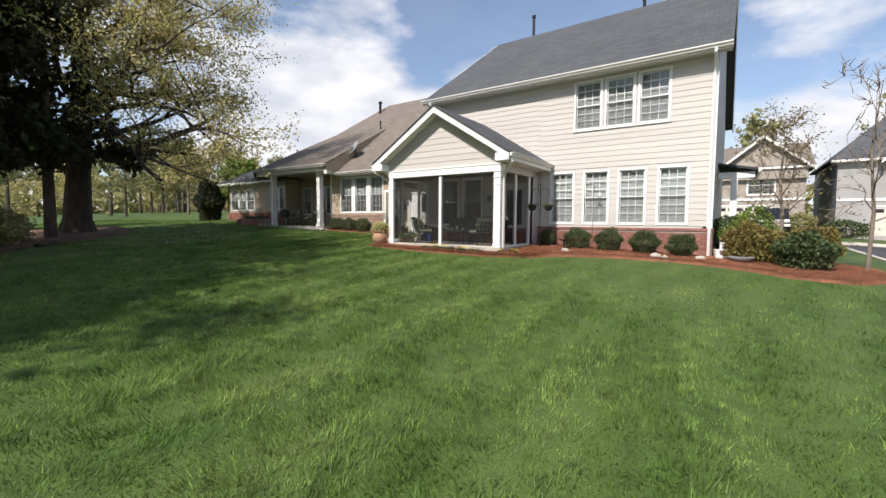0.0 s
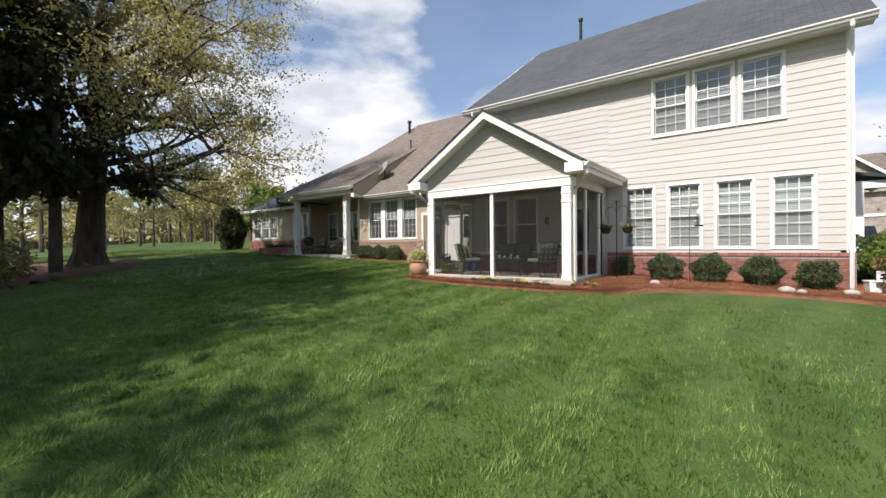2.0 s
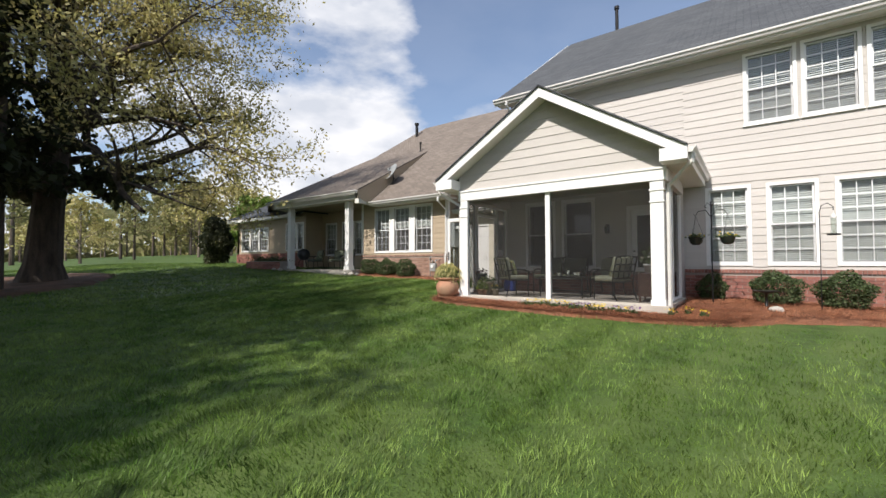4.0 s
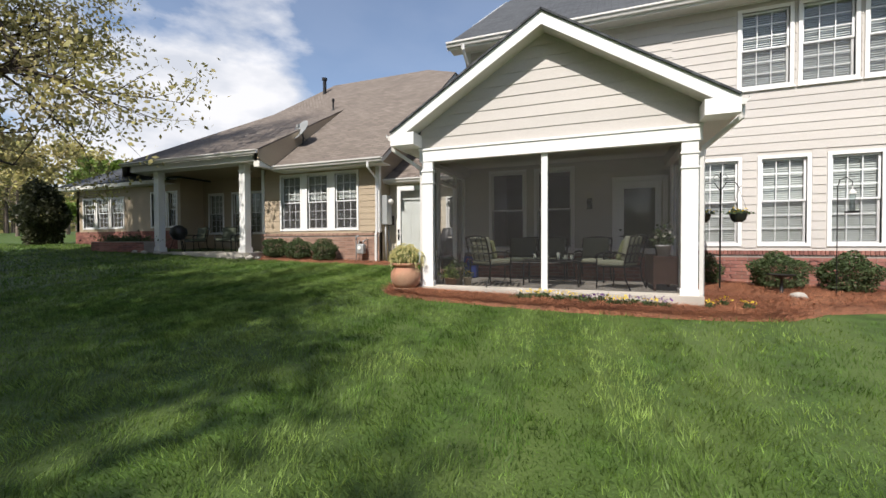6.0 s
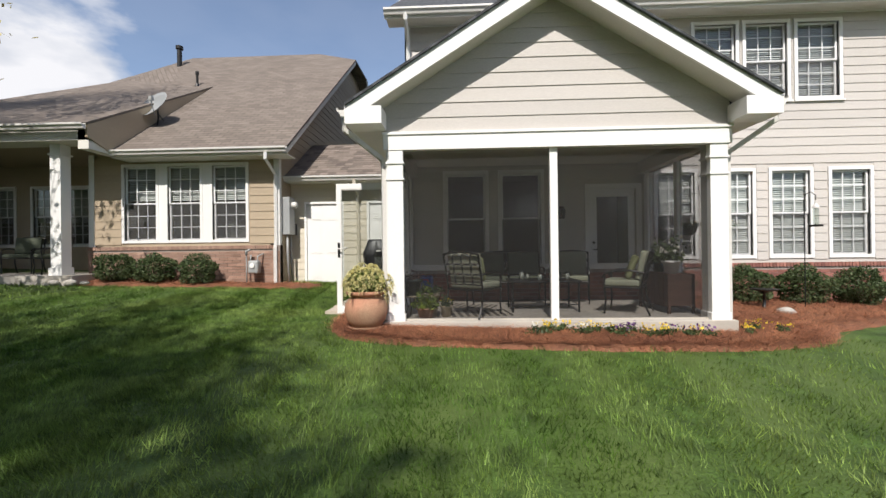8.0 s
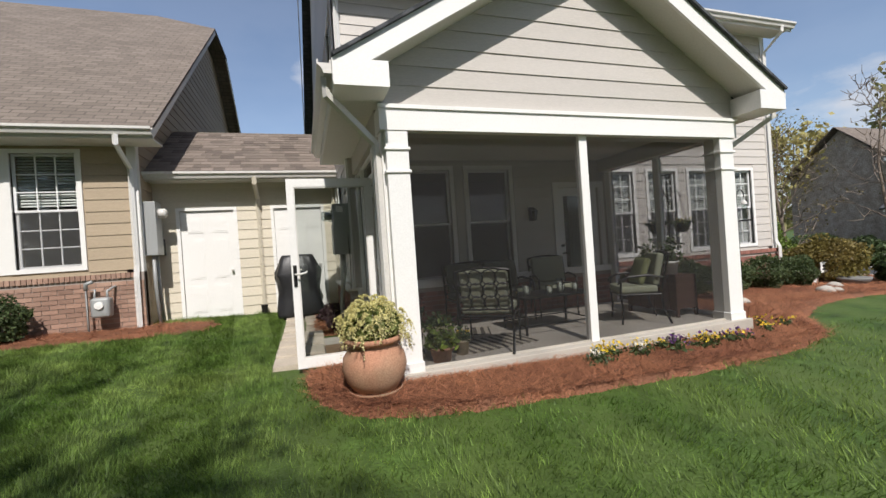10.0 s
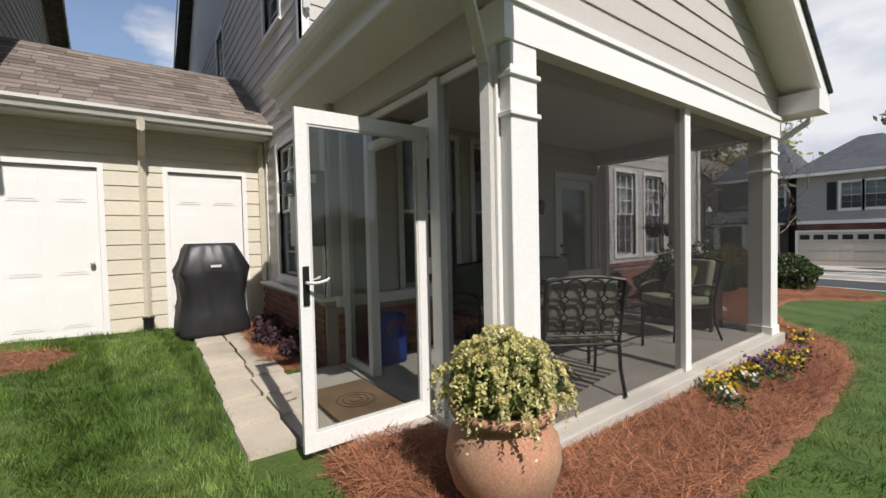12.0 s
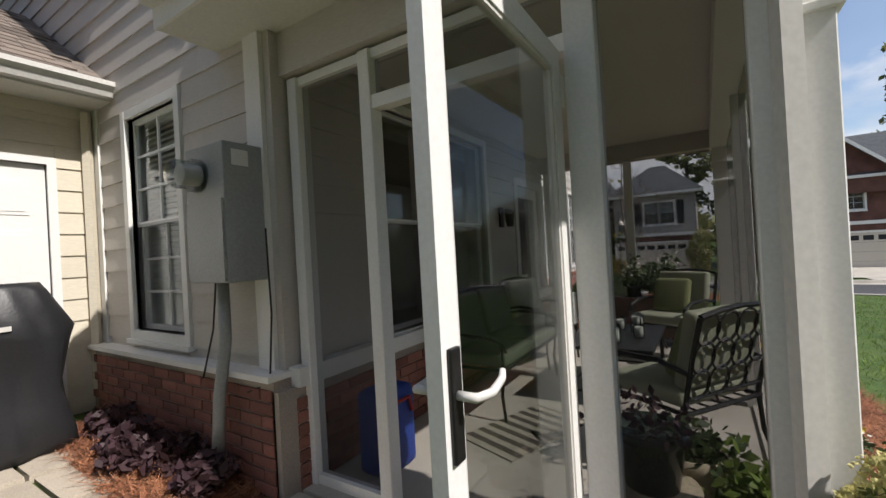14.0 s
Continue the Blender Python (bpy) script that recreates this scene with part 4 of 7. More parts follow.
def store_door(d):
    dr = new("door")
    dr.parent = link
    bm = bmesh.new()
    FK.box(bm, d[0] - 0.06, d[0], -0.08, 0.025, d[2], d[3] + 0.06)
    FK.box(bm, d[1], d[1] + 0.06, -0.08, 0.025, d[2], d[3] + 0.06)
    FK.box(bm, d[0], d[1], -0.08, 0.024, d[3], d[3] + 0.06)
    part("frame", bm, M_WHITE, dr)
    bm = bmesh.new()
    FK.box(bm, d[0] + 0.004, d[1] - 0.004, -0.06, -0.02, d[2] + 0.03, d[3] - 0.004)
    w = d[1] - d[0]
    for c in (0.27, 0.73):
        for lo, hi in ((0.09, 0.33), (0.39, 0.74), (0.80, 0.93)):
            z0, z1 = d[2] + (d[3] - d[2]) * lo, d[2] + (d[3] - d[2]) * hi
            u0, u1 = d[0] + w * c - w * 0.15, d[0] + w * c + w * 0.15
            for k, o in ((0.0, 0.006), (0.03, 0.011)):
                FK.box(bm, u0 + k, u1 - k, -0.021, -0.02 + o, z0 + k, z1 - k)
    part("leaf", bm, M_WHITE, dr, "white six-panel leaf")
    bm = bmesh.new()
    tube(bm, [FK(d[1] - 0.08, -0.02, d[2] + 0.98), FK(d[1] - 0.08, 0.02, d[2] + 0.98), FK(d[1] - 0.08, 0.055, d[2] + 0.98)], [0.012, 0.028, 0.024], 10)
    part("knob", bm, M_GUTTER, dr, smooth=True)
    bm = bmesh.new()
    FK.box(bm, d[0] - 0.06, d[1] + 0.06, -0.1, 0.22, d[2] - 0.14, d[2] + 0.0)
    part("threshold", bm, M_CONC, dr)


store_door(D1)
store_door(D2)
KE, KR, KZE, KZR = YK - 0.40, 19.0, 3.86, 5.17
bm = bmesh.new()
roof_plane(bm, [(KX0 - 0.05, KE, KZE), (KX1, KE, KZE), (KX1, KR, KZR), (KX0 - 0.05, KR, KZR)], 0.04)
roof_plane(bm, [(KX1, 2 * KR - KE, KZE), (KX0 - 0.05, 2 * KR - KE, KZE), (KX0 - 0.05, KR, KZR), (KX1, KR, KZR)], 0.04)
kroof = part("roof", bm, M_ROOF2, link)
bm = bmesh.new()
box(bm, KX0, KX1, KE + 0.0, KE + 0.025, KZE - 0.16, KZE - 0.03)
box(bm, KX0, KX1, KE + 0.025, YK, KZE - 0.16, KZE - 0.13)
part("fascia", bm, M_SOFFIT, link)
gutter(link, (KX0, KE, KZE - 0.02), (KX1, KE, KZE - 0.02), (0, -1, 0))
downspout(link, [(-12.72, KE - 0.06, KZE - 0.12), (-12.72, KE - 0.06, KZE - 0.25), (-12.72, YK - 0.06, KZE - 0.5), (-12.72, YK - 0.06, 1.15)], M_SUNLINK)
downspout(link, [(XL - 0.08, YK - 0.06, KZE - 0.2), (XL - 0.08, YK - 0.06, 1.2)], M_SUNLINK)
# shingle tabs of the link roof
kinds = []
rnd = random.Random(11)
for w in (0.30, 0.25, 0.20):
    bm = bmesh.new()
    hexa(bm, [(0, 0, 0), (w, 0, 0), (w, 0.17, 0), (0, 0.17, 0), (0.004, 0.0, 0.011), (w - 0.004, 0.0, 0.011), (w, 0.17, 0.004), (0, 0.17, 0.004)])
    me = bpy.data.meshes.new("shingle")
    bm.to_mesh(me)
    bm.free()
    me.materials.append(M_TAB)
    kinds.append((w, me))
ln = math.hypot(KR - KE, KZR - KZE)
tilt = math.degrees(math.atan2(KZR - KZE, KR - KE))
for r in range(int(ln / 0.165)):
    u = KX0 - 0.05
    while u < KX1 - 0.31:
        w, me = rnd.choice(kinds)
        s = r * 0.165 / ln
        piece("shingle", me, kroof, pose(u, KE + (KR - KE) * s, KZE + (KZR - KZE) * s + 0.004, tilt, 0, 0))
        u += w + 0.004

# ---------------------------------------------------------------- the neighbours' one-storey house
NY, NX1, NX0 = 16.58, -14.55, -19.45
neigh = thing("neighbour_house", "one-storey tan-sided house with brick base and taupe hipped roof", "house")
FN, FNR = Face("y", NY, -1), Face("x", NX1, 1)
NW = [(-18.53, -17.70), (-17.40, -16.56), (-16.24, -15.38)]
NWZ, NE, NCAP = (2.24, 4.10), 4.42, 2.08
bm = bmesh.new()
wall(bm, FN, NX0, NX1, 0.7, NE, 0.22, [(a, b, *NWZ) for a, b in NW])
nw = part("wall", bm, M_TAN, neigh)
siding(nw, FN, NX0 + 0.1, NX1 - 0.08, NCAP + 0.05, NE - 0.1, M_TAN, [(-18.62, -15.29, NWZ[0] - 0.1, NWZ[1] + 0.1)], step=0.2)
bm = bmesh.new()
for a, b in ((-17.70, -17.40), (-16.56, -16.24)):
    FN.box(bm, a + 0.07, b - 0.07, 0, 0.02, NWZ[0] - 0.07, NWZ[1] + 0.07)
part("mullion_panel", bm, M_WHITE, neigh)
for a, b in NW: window(neigh, FN, a, b, *NWZ, blind=0.45, sill=False)
bm = bmesh.new()
wall(bm, FNR, NY, 30, 0.7, NE, 0.22)
nr = part("wall", bm, M_TAN, neigh)
NRY, NRZ, NCL = 23.75, 10.25, 9.5
bm = bmesh.new()
ck = 22.75
prism(bm, ((NY, NE), (31.0, NE), (24.75, NCL - 0.1), (ck, NCL - 0.1)), lambda a, b: Vector((NX1 - 0.2, a, b)), lambda a, b: Vector((NX1, a, b)))
ng = part("gable_wall", bm, M_TAN, neigh)
siding(ng, FNR, NY, 31, NCAP + 0.05, NCL - 0.2, M_TAN, step=0.2, rake=lambda z: (NY, 30.5) if z < NE else (NY + (z - NE) / (NCL - NE) * (ck - NY), 31 - (z - NE) / (NCL - NE) * (31 - 24.75)))
bm = bmesh.new()
box(bm, -26, NX1 - 0.25, NY + 3.4, NY + 3.5, 1.2, 4.3)
box(bm, -36, NX1 - 0.25, NY + 0.3, NY + 12, 1.1, 1.25)
part("interior", bm, M_ROOM, neigh)
bm = bmesh.new()
FN.box(bm, NX0, NX1 + 0.03, -0.01, 0.05, 0.7, NCAP)
part("mortar_bed", bm, M_MORTAR, neigh)
bm = bmesh.new()
bricks_joined(bm, Face("y", NY - 0.05, -1), NX0, NX1 + 0.03, 0.95, NCAP - 0.1, rnd)
u = NX0
while u < NX1:
    Face("y", NY - 0.05, -1).box(bm, u, u + 0.06, 0, 0.035, NCAP - 0.085, NCAP)
    u += 0.07
tagged(part("brickwork", bm, M_BRICKT, neigh), "tan brick base courses", kind="stuff")
for F, u0, u1 in ((FN, NX0, NX0 + 0.13), (FN, NX1 - 0.11, NX1 + 0.02), (FNR, NY - 0.02, NY + 0.1)):
    bm = bmesh.new()
    F.box(bm, u0, u1, 0, 0.03, NCAP, NE)
    part("corner_board", bm, M_WHITE, neigh)
nroof = new("roof")
nroof.parent = neigh
NEX = NX1 + 0.45
ye = NY - 0.55
LRX = -21.4
LHX = -33.0        # the far end of the hip
def nz(y): return NE + (y - ye) * (NRZ - NE) / (NRY - ye)
bm = bmesh.new()
yc = ye + (NCL - NE) / (NRZ - NE) * (NRY - ye)
roof_plane(bm, [(-18.35, ye, NE), (NEX, ye, NE), (NEX, yc, NCL), (-15.9, NRY, NRZ), (LRX, NRY, NRZ)])
roof_plane(bm, [(NEX, yc, NCL), (NEX, 2 * NRY - yc, NCL), (-15.9, NRY, NRZ)])
roof_plane(bm, [(NEX, 2 * NRY - ye, NE), (-33, 2 * NRY - ye, NE), (LRX, NRY, NRZ), (-15.9, NRY, NRZ), (NEX, 2 * NRY - yc, NCL)])
# low slope over the neighbours' porch, rising into the main roof
PE = 15.30
roof_plane(bm, [(-25.2, PE, 4.86), (-18.35, PE, 4.86), (-18.35, 20.2, nz(20.2)), (-22.5, 21.4, nz(21.4) - 0.1)])
roof_plane(bm, [(-18.35, 20.2, nz(20.2)), (LRX, NRY, NRZ), (-22.5, 21.4, nz(21.4) - 0.1)])
roof_plane(bm, [(-33, 20.0, 4.9), (-25.2, PE, 4.86), (-22.5, 21.4, nz(21.4) - 0.1), (LRX, NRY, NRZ)])
part("shingles", bm, M_ROOF2, nroof)
bm = bmesh.new()
prism(bm, ((PE + 0.05, 4.55), (ye, NE - 0.1), (20.2, nz(20.2) - 0.1), (20.2, nz(20.2) - 0.02), (PE + 0.05, 4.82)), lambda a, b: Vector((-18.42, a, b)), lambda a, b: Vector((-18.36, a, b)))
part("cheek_wall", bm, M_TAN, nroof)
bm = bmesh.new()
box(bm, -18.4, NEX - 0.02, ye + 0.0, ye + 0.025, NE - 0.2, NE - 0.04)
box(bm, -18.4, NEX - 0.02, ye + 0.025, NY, NE - 0.2, NE - 0.17)
part("fascia", bm, M_SOFFIT, nroof)
bm = bmesh.new()
for a, b in ((ye, NE), (2 * NRY - ye, NE)):
    c = yc if a < NRY else 2 * NRY - yc
    hexa(bm, [(NEX - 0.03, a, NE - 0.2), (NEX, a, NE - 0.2), (NEX, a, NE - 0.03), (NEX - 0.03, a, NE - 0.03), (NEX - 0.03, c, NCL - 0.2), (NEX, c, NCL - 0.2), (NEX, c, NCL - 0.03), (NEX - 0.03, c, NCL - 0.03)])
part("rake_board", bm, M_SOFFIT, nroof)
gutter(nroof, (-18.4, ye, NE - 0.03), (NEX, ye, NE - 0.03), (0, -1, 0))
gutter(nroof, (-25.2, PE, 4.83), (-18.35, PE, 4.83), (0, -1, 0))
downspout(neigh, [(NX1 - 0.05, ye - 0.06, NE - 0.15), (NX1 - 0.05, ye - 0.06, NE - 0.3), (NX1 - 0.05, NY - 0.08, NE - 0.6), (NX1 - 0.05, NY - 0.08, 2.2), (NX1 - 0.05, NY - 0.13, 2.0), (NX1 - 0.05, NY - 0.13, 1.15)])
vent_pipe(-21.3, 22.75, 9.3, 0.85, 0.09, nroof)
vent_pipe(-19.0, 20.3, nz(20.3) + 0.02, 0.35, 0.04, nroof)
# neighbours' porch: slab, posts, beam, recessed wall with door
bm = bmesh.new()
box(bm, -24.6, -19.0, 15.6, 17.6, 0.9, 1.42)
tagged(solid("porch_slab", bm, M_CONC, "concrete slab of the neighbouring porch", "floor"), kind="structure")
for x in (-19.5, -23.9):
    bm = bmesh.new()
    box(bm, x - 0.13, x + 0.13, 15.72, 15.98, 1.42, 4.55)
    box(bm, x - 0.16, x + 0.16, 15.69, 16.01, 1.42, 1.6)
    box(bm, x - 0.16, x + 0.16, 15.69, 16.01, 4.25, 4.29)
    part("post", bm, M_WHITE, neigh)
bm = bmesh.new()
box(bm, -25.1, -18.4, 15.42, 15.98, 4.5, 4.78)
box(bm, -18.65, -18.4, 15.42, NY, 4.3, 4.78)
box(bm, -25.1, -24.9, 15.42, 19, 4.5, 4.78)
part("porch_beam", bm, M_SOFFIT, neigh)
FQ = Face("y", 18.4, -1)
QD = (-20.9, -20.0, 1.42, 3.5)
QW = [(-24.3, -23.5, 2.2, 3.9), (-22.9, -22.1, 2.2, 3.9), (-21.95, -21.15, 2.2, 3.9)]
bm = bmesh.new()
wall(bm, FQ, -24.9, NX0 + 0.2, 0.9, 4.6, 0.2, QW)
Face("x", NX0, -1).box(bm, NY, 18.4, -0.2, 0.0, 0.9, 4.6)
box(bm, -24.9, -18.4, 15.99, 18.6, 4.55, 4.62)
part("porch_wall", bm, M_TAN, neigh)
for h in QW: window(neigh, FQ, *h, blind=0.6, sill=False)
bm = bmesh.new()
FQ.box(bm, QD[0], QD[1], 0, 0.04, QD[2], QD[3])
for k, (lo, hi) in enumerate(((0.25, 1.0), (1.1, 1.85))):
    FQ.box(bm, QD[0] + 0.15, QD[1] - 0.15, 0.04, 0.05, QD[2] + lo, QD[2] + hi)
FQ.box(bm, QD[0] - 0.1, QD[0], 0, 0.06, QD[2], QD[3] + 0.1)
FQ.box(bm, QD[1], QD[1] + 0.1, 0, 0.06, QD[2], QD[3] + 0.1)
part("porch_door", bm, M_WHITE, neigh)
# the wing beyond the porch
FW = Face("y", 17.3, -1)
WW = [(-31.4, -30.55, 2.5, 3.85), (-30.35, -29.5, 2.5, 3.85), (-29.3, -28.45, 2.5, 3.85), (-26.5, -25.6, 2.5, 3.95), (-25.4, -24.95, 2.5, 3.95)]
bm = bmesh.new()
wall(bm, FW, -32.0, -24.9, 1.0, 4.5, 0.22, WW)
Face("x", -32.0, -1).box(bm, 17.3, 29, -0.22, 0, 1.0, 4.5)
Face("x", -24.9, -1).box(bm, 17.3, 18.6, -0.2, 0, 1.0, 4.6)
part("wall", bm, M_TAN, neigh)
for h in WW: window(neigh, FW, *h, blind=0.4, sill=False)
bm = bmesh.new()
FW.box(bm, -32.03, -24.9, -0.01, 0.03, 1.0, 2.3)
bricks_joined(bm, Face("y", 17.27, -1), -32.03, -24.9, 1.45, 2.3, rnd)
tagged(part("brickwork", bm, M_BRICKS, neigh), kind="stuff")
bm = bmesh.new()
roof_plane(bm, [(-32.5, 16.8, 4.5), (-24.2, 16.8, 4.5), (-26.0, 21.5, 7.2), (-28.6, 21.5, 7.2)])
roof_plane(bm, [(-32.5, 28, 4.5), (-32.5, 16.8, 4.5), (-28.6, 21.5, 7.2)])
roof_plane(bm, [(-24.2, 16.8, 4.5), (-24.2, 27, 4.5), (-26.0, 21.5, 7.2)])
part("wing_shingles", bm, M_ROOF, nroof)
bm = bmesh.new()
box(bm, -32.5, -25.0, 16.8, 16.83, 4.3, 4.46)
box(bm, -32.5, -25.0, 16.83, 17.3, 4.3, 4.33)
part("wing_fascia", bm, M_SOFFIT, nroof)

# ---------------------------------------------------------------- houses across the street
M_GREYSIDE = mat("grey_siding", (0.36, 0.345, 0.33), 0.7, spread=0.06, scale=2, fine=30, bump=0.1)
M_STONE = mat("mottled_stone", (0.38, 0.335, 0.285), 0.9, spread=0.22, scale=10, fine=14, bump=0.6, bump_d=0.03, tint=(0.24, 0.20, 0.165))
M_DARKSIDE = mat("dark_siding", (0.15, 0.13, 0.115), 0.7, spread=0.08, scale=2, fine=30, bump=0.1)
M_REDWALL = mat("dark_red_brick", (0.15, 0.07, 0.055), 0.85, spread=0.2, scale=6, fine=40, bump=0.4)
M_GARAGE = mat("garage_door_paint", (0.62, 0.57, 0.49), 0.5, spread=0.03, scale=2, fine=40, bump=0.05)
M_SHUTTER = mat("black_shutter", (0.02, 0.02, 0.022), 0.5, spread=0.1, scale=3, fine=40, bump=0.1)


def far_window(ob, F, u, z, w=0.85, h=1.45, shutters=False, pair=True):
    for k in ((-1, 1) if pair else (0,)):
        c = u + k * (w / 2 + 0.05)
        window(ob, F, c - w / 2, c + w / 2, z, z + h, blind=0.5, cols=2, rows=2, trim=0.1, blind_open=0.8)
    if shutters:
        for s in (-1, 1):
            bm = bmesh.new()
            c = u + s * (w + 0.42 if pair else w / 2 + 0.36)
            F.box(bm, c - 0.2, c + 0.2, 0, 0.04, z - 0.05, z + h + 0.05)
            for q in range(14):
                F.box(bm, c - 0.16, c + 0.16, 0.04, 0.052, z + 0.02 + q * h / 14, z + 0.06 + q * h / 14)
            part("shutter", bm, M_SHUTTER, ob)


def garage(ob, F, u, z, w=4.9, h=2.15):
    gd = new("garage_door")
    gd.parent = ob
    bm = bmesh.new()
    F.box(bm, u - w / 2 - 0.12, u - w / 2, -0.05, 0.04, z, z + h + 0.12)
    F.box(bm, u + w / 2, u + w / 2 + 0.12, -0.05, 0.04, z, z + h + 0.12)
    F.box(bm, u - w / 2, u + w / 2, -0.05, 0.038, z + h, z + h + 0.12)
    part("frame", bm, M_WHITE, gd)
    for r in range(4):
        bm = bmesh.new()
        F.box(bm, u - w / 2, u + w / 2, -0.06, -0.02, z + r * h / 4 + 0.006, z + (r + 1) * h / 4 - 0.006)
        for c in range(8):
            a = u - w / 2 + (c + 0.5) * w / 8
            if r < 3:
                F.box(bm, a - 0.23, a + 0.23, -0.021, -0.008, z + r * h / 4 + 0.09, z + (r + 1) * h / 4 - 0.09)
        part("panel", bm, M_GARAGE, gd)
    for c in range(8):
        a = u - w / 2 + (c + 0.5) * w / 8
        bm = bmesh.new()
        F.box(bm, a - 0.22, a + 0.22, -0.03, -0.012, z + 3 * h / 4 + 0.12, z + h - 0.14)
        part("pane", bm, M_SHUTTER, gd)


def far_house(label, F, u0, u1, depth, gz, eave, ridge, wallmat, upmat, roofmat, front_gable=None, garage_u=None, wins=(), shutters=False, hip=True, low_roof=False):
    """A two-storey house: front plane F, from u0 to u1, with its roof, gable, garage and windows."""
    ob = thing("house", label, "house", group="houses across the street")
    mid = gz + 2.75
    ws = [(c + k * 0.475 - 0.425, c + k * 0.475 + 0.425, z, z + 1.45) for c, z in wins for k in (-1, 1)]
    gh = [(garage_u - 2.45, garage_u + 2.45, gz, gz + 2.15)] if garage_u is not None else []
    bm = bmesh.new()
    wall(bm, F, u0, u1, gz - 0.6, mid, 0.25, gh + [w for w in ws if w[2] < mid])
    part("wall", bm, wallmat, ob)
    bm = bmesh.new()
    wall(bm, F, u0 - 0.02, u1 + 0.02, mid, eave, 0.25, [w for w in ws if w[2] > mid])
    part("wall", bm, upmat, ob)
    bm = bmesh.new()
    F.box(bm, u0, u0 + 0.25, -depth, -0.25, gz - 0.6, eave)
    F.box(bm, u1 - 0.25, u1, -depth, -0.25, gz - 0.6, eave)
    F.box(bm, u0, u1, -depth - 0.25, -depth, gz - 0.6, eave)
    F.box(bm, u0 + 0.3, u1 - 0.3, -depth + 0.3, -0.3, mid - 0.1, mid)
    part("wall", bm, upmat, ob)
    o = 0.5
    bm = bmesh.new()
    hx = min(depth / 2 + o, (u1 - u0) / 2) if hip else -0.0
    a, b, c, d = F(u0 - o, o, eave), F(u1 + o, o, eave), F(u1 + o, -depth - o, eave), F(u0 - o, -depth - o, eave)
    r0, r1 = F(u0 - o + hx, -depth / 2, ridge), F(u1 + o - hx, -depth / 2, ridge)
    roof_plane(bm, [a, b, r1, r0])
    roof_plane(bm, [c, d, r0, r1])
    if hip:
        roof_plane(bm, [b, c, r1])
        roof_plane(bm, [d, a, r0])
    part("roof", bm, roofmat, ob)
    if not hip:
        for u in (u0 + 0.12, u1 - 0.12):
            bm = bmesh.new()
            prism(bm, ((0, eave), (-depth, eave), (-depth / 2, ridge - 0.25)), lambda p, q: F(u - 0.12, p, q), lambda p, q: F(u + 0.12, p, q))
            part("gable_wall", bm, upmat, ob)
    bm = bmesh.new()
    F.box(bm, u0 - o, u1 + o, o - 0.03, o, eave - 0.18, eave - 0.02)
    F.box(bm, u0 - o, u1 + o, 0, o - 0.03, eave - 0.18, eave - 0.15)
    part("fascia", bm, M_WHITE, ob)
    if front_gable:
        gu, gw, gtop = front_gable
        bm = bmesh.new()
        prism(bm, ((gu - gw, eave - 1.0), (gu + gw, eave - 1.0), (gu + gw, eave), (gu, gtop), (gu - gw, eave)), lambda p, q: F(p, 0.02, q), lambda p, q: F(p, 0.35, q))
        part("gable_wall", bm, upmat, ob)
        bm = bmesh.new()
        for s in (-1, 1):
            roof_plane(bm, [F(gu + s * (gw + 0.4), 0.75, eave - 0.25), F(gu + s * (gw + 0.4), -depth / 2, eave - 0.25), F(gu, -depth / 2, gtop + 0.1), F(gu, 0.75, gtop + 0.1)], 0.1)
        part("gable_roof", bm, roofmat, ob)
        bm = bmesh.new()
        for s in (-1, 1):
            hexa(bm, [F(gu + s * (gw + 0.4), 0.76, eave - 0.45), F(gu, 0.76, gtop - 0.12), F(gu, 0.79, gtop - 0.12), F(gu + s * (gw + 0.4), 0.79, eave - 0.45),
                      F(gu + s * (gw + 0.4), 0.76, eave - 0.22), F(gu, 0.76, gtop + 0.12), F(gu, 0.79, gtop + 0.12), F(gu + s * (gw + 0.4), 0.79, eave - 0.22)])
        part("rake_board", bm, M_WHITE, ob)
    if garage_u is not None: garage(ob, F, garage_u, gz)
    for c, z in wins:
        far_window(ob, F, c, z, shutters=shutters and z > mid)
    bm = bmesh.new()
    F.box(bm, u0, u1, 0.0, 0.06, mid - 0.12, mid + 0.08)
    part("band", bm, M_WHITE, ob)
    if low_roof:
        bm = bmesh.new()
        roof_plane(bm, [F(u0 - 0.3, 1.9, mid - 0.2), F(u1 + 0.2, 1.9, mid - 0.2), F(u1 + 0.2, 0, mid + 0.75), F(u0 - 0.3, 0, mid + 0.75)], 0.1)
        part("porch_roof", bm, roofmat, ob)
        for u in np.linspace(u0 + 0.2, u1 - 0.2, 3):
            bm = bmesh.new()
            F.box(bm, u - 0.14, u + 0.14, 1.4, 1.68, gz - 0.3, mid - 0.3)
            F.box(bm, u - 0.2, u + 0.2, 1.34, 1.74, gz - 0.3, gz + 0.6)
            part("post", bm, M_WHITE, ob)
        bm = bmesh.new()
        F.box(bm, u0 - 0.2, u1 + 0.1, 1.35, 1.75, mid - 0.42, mid - 0.2)
        part("beam", bm, M_WHITE, ob)
    return ob


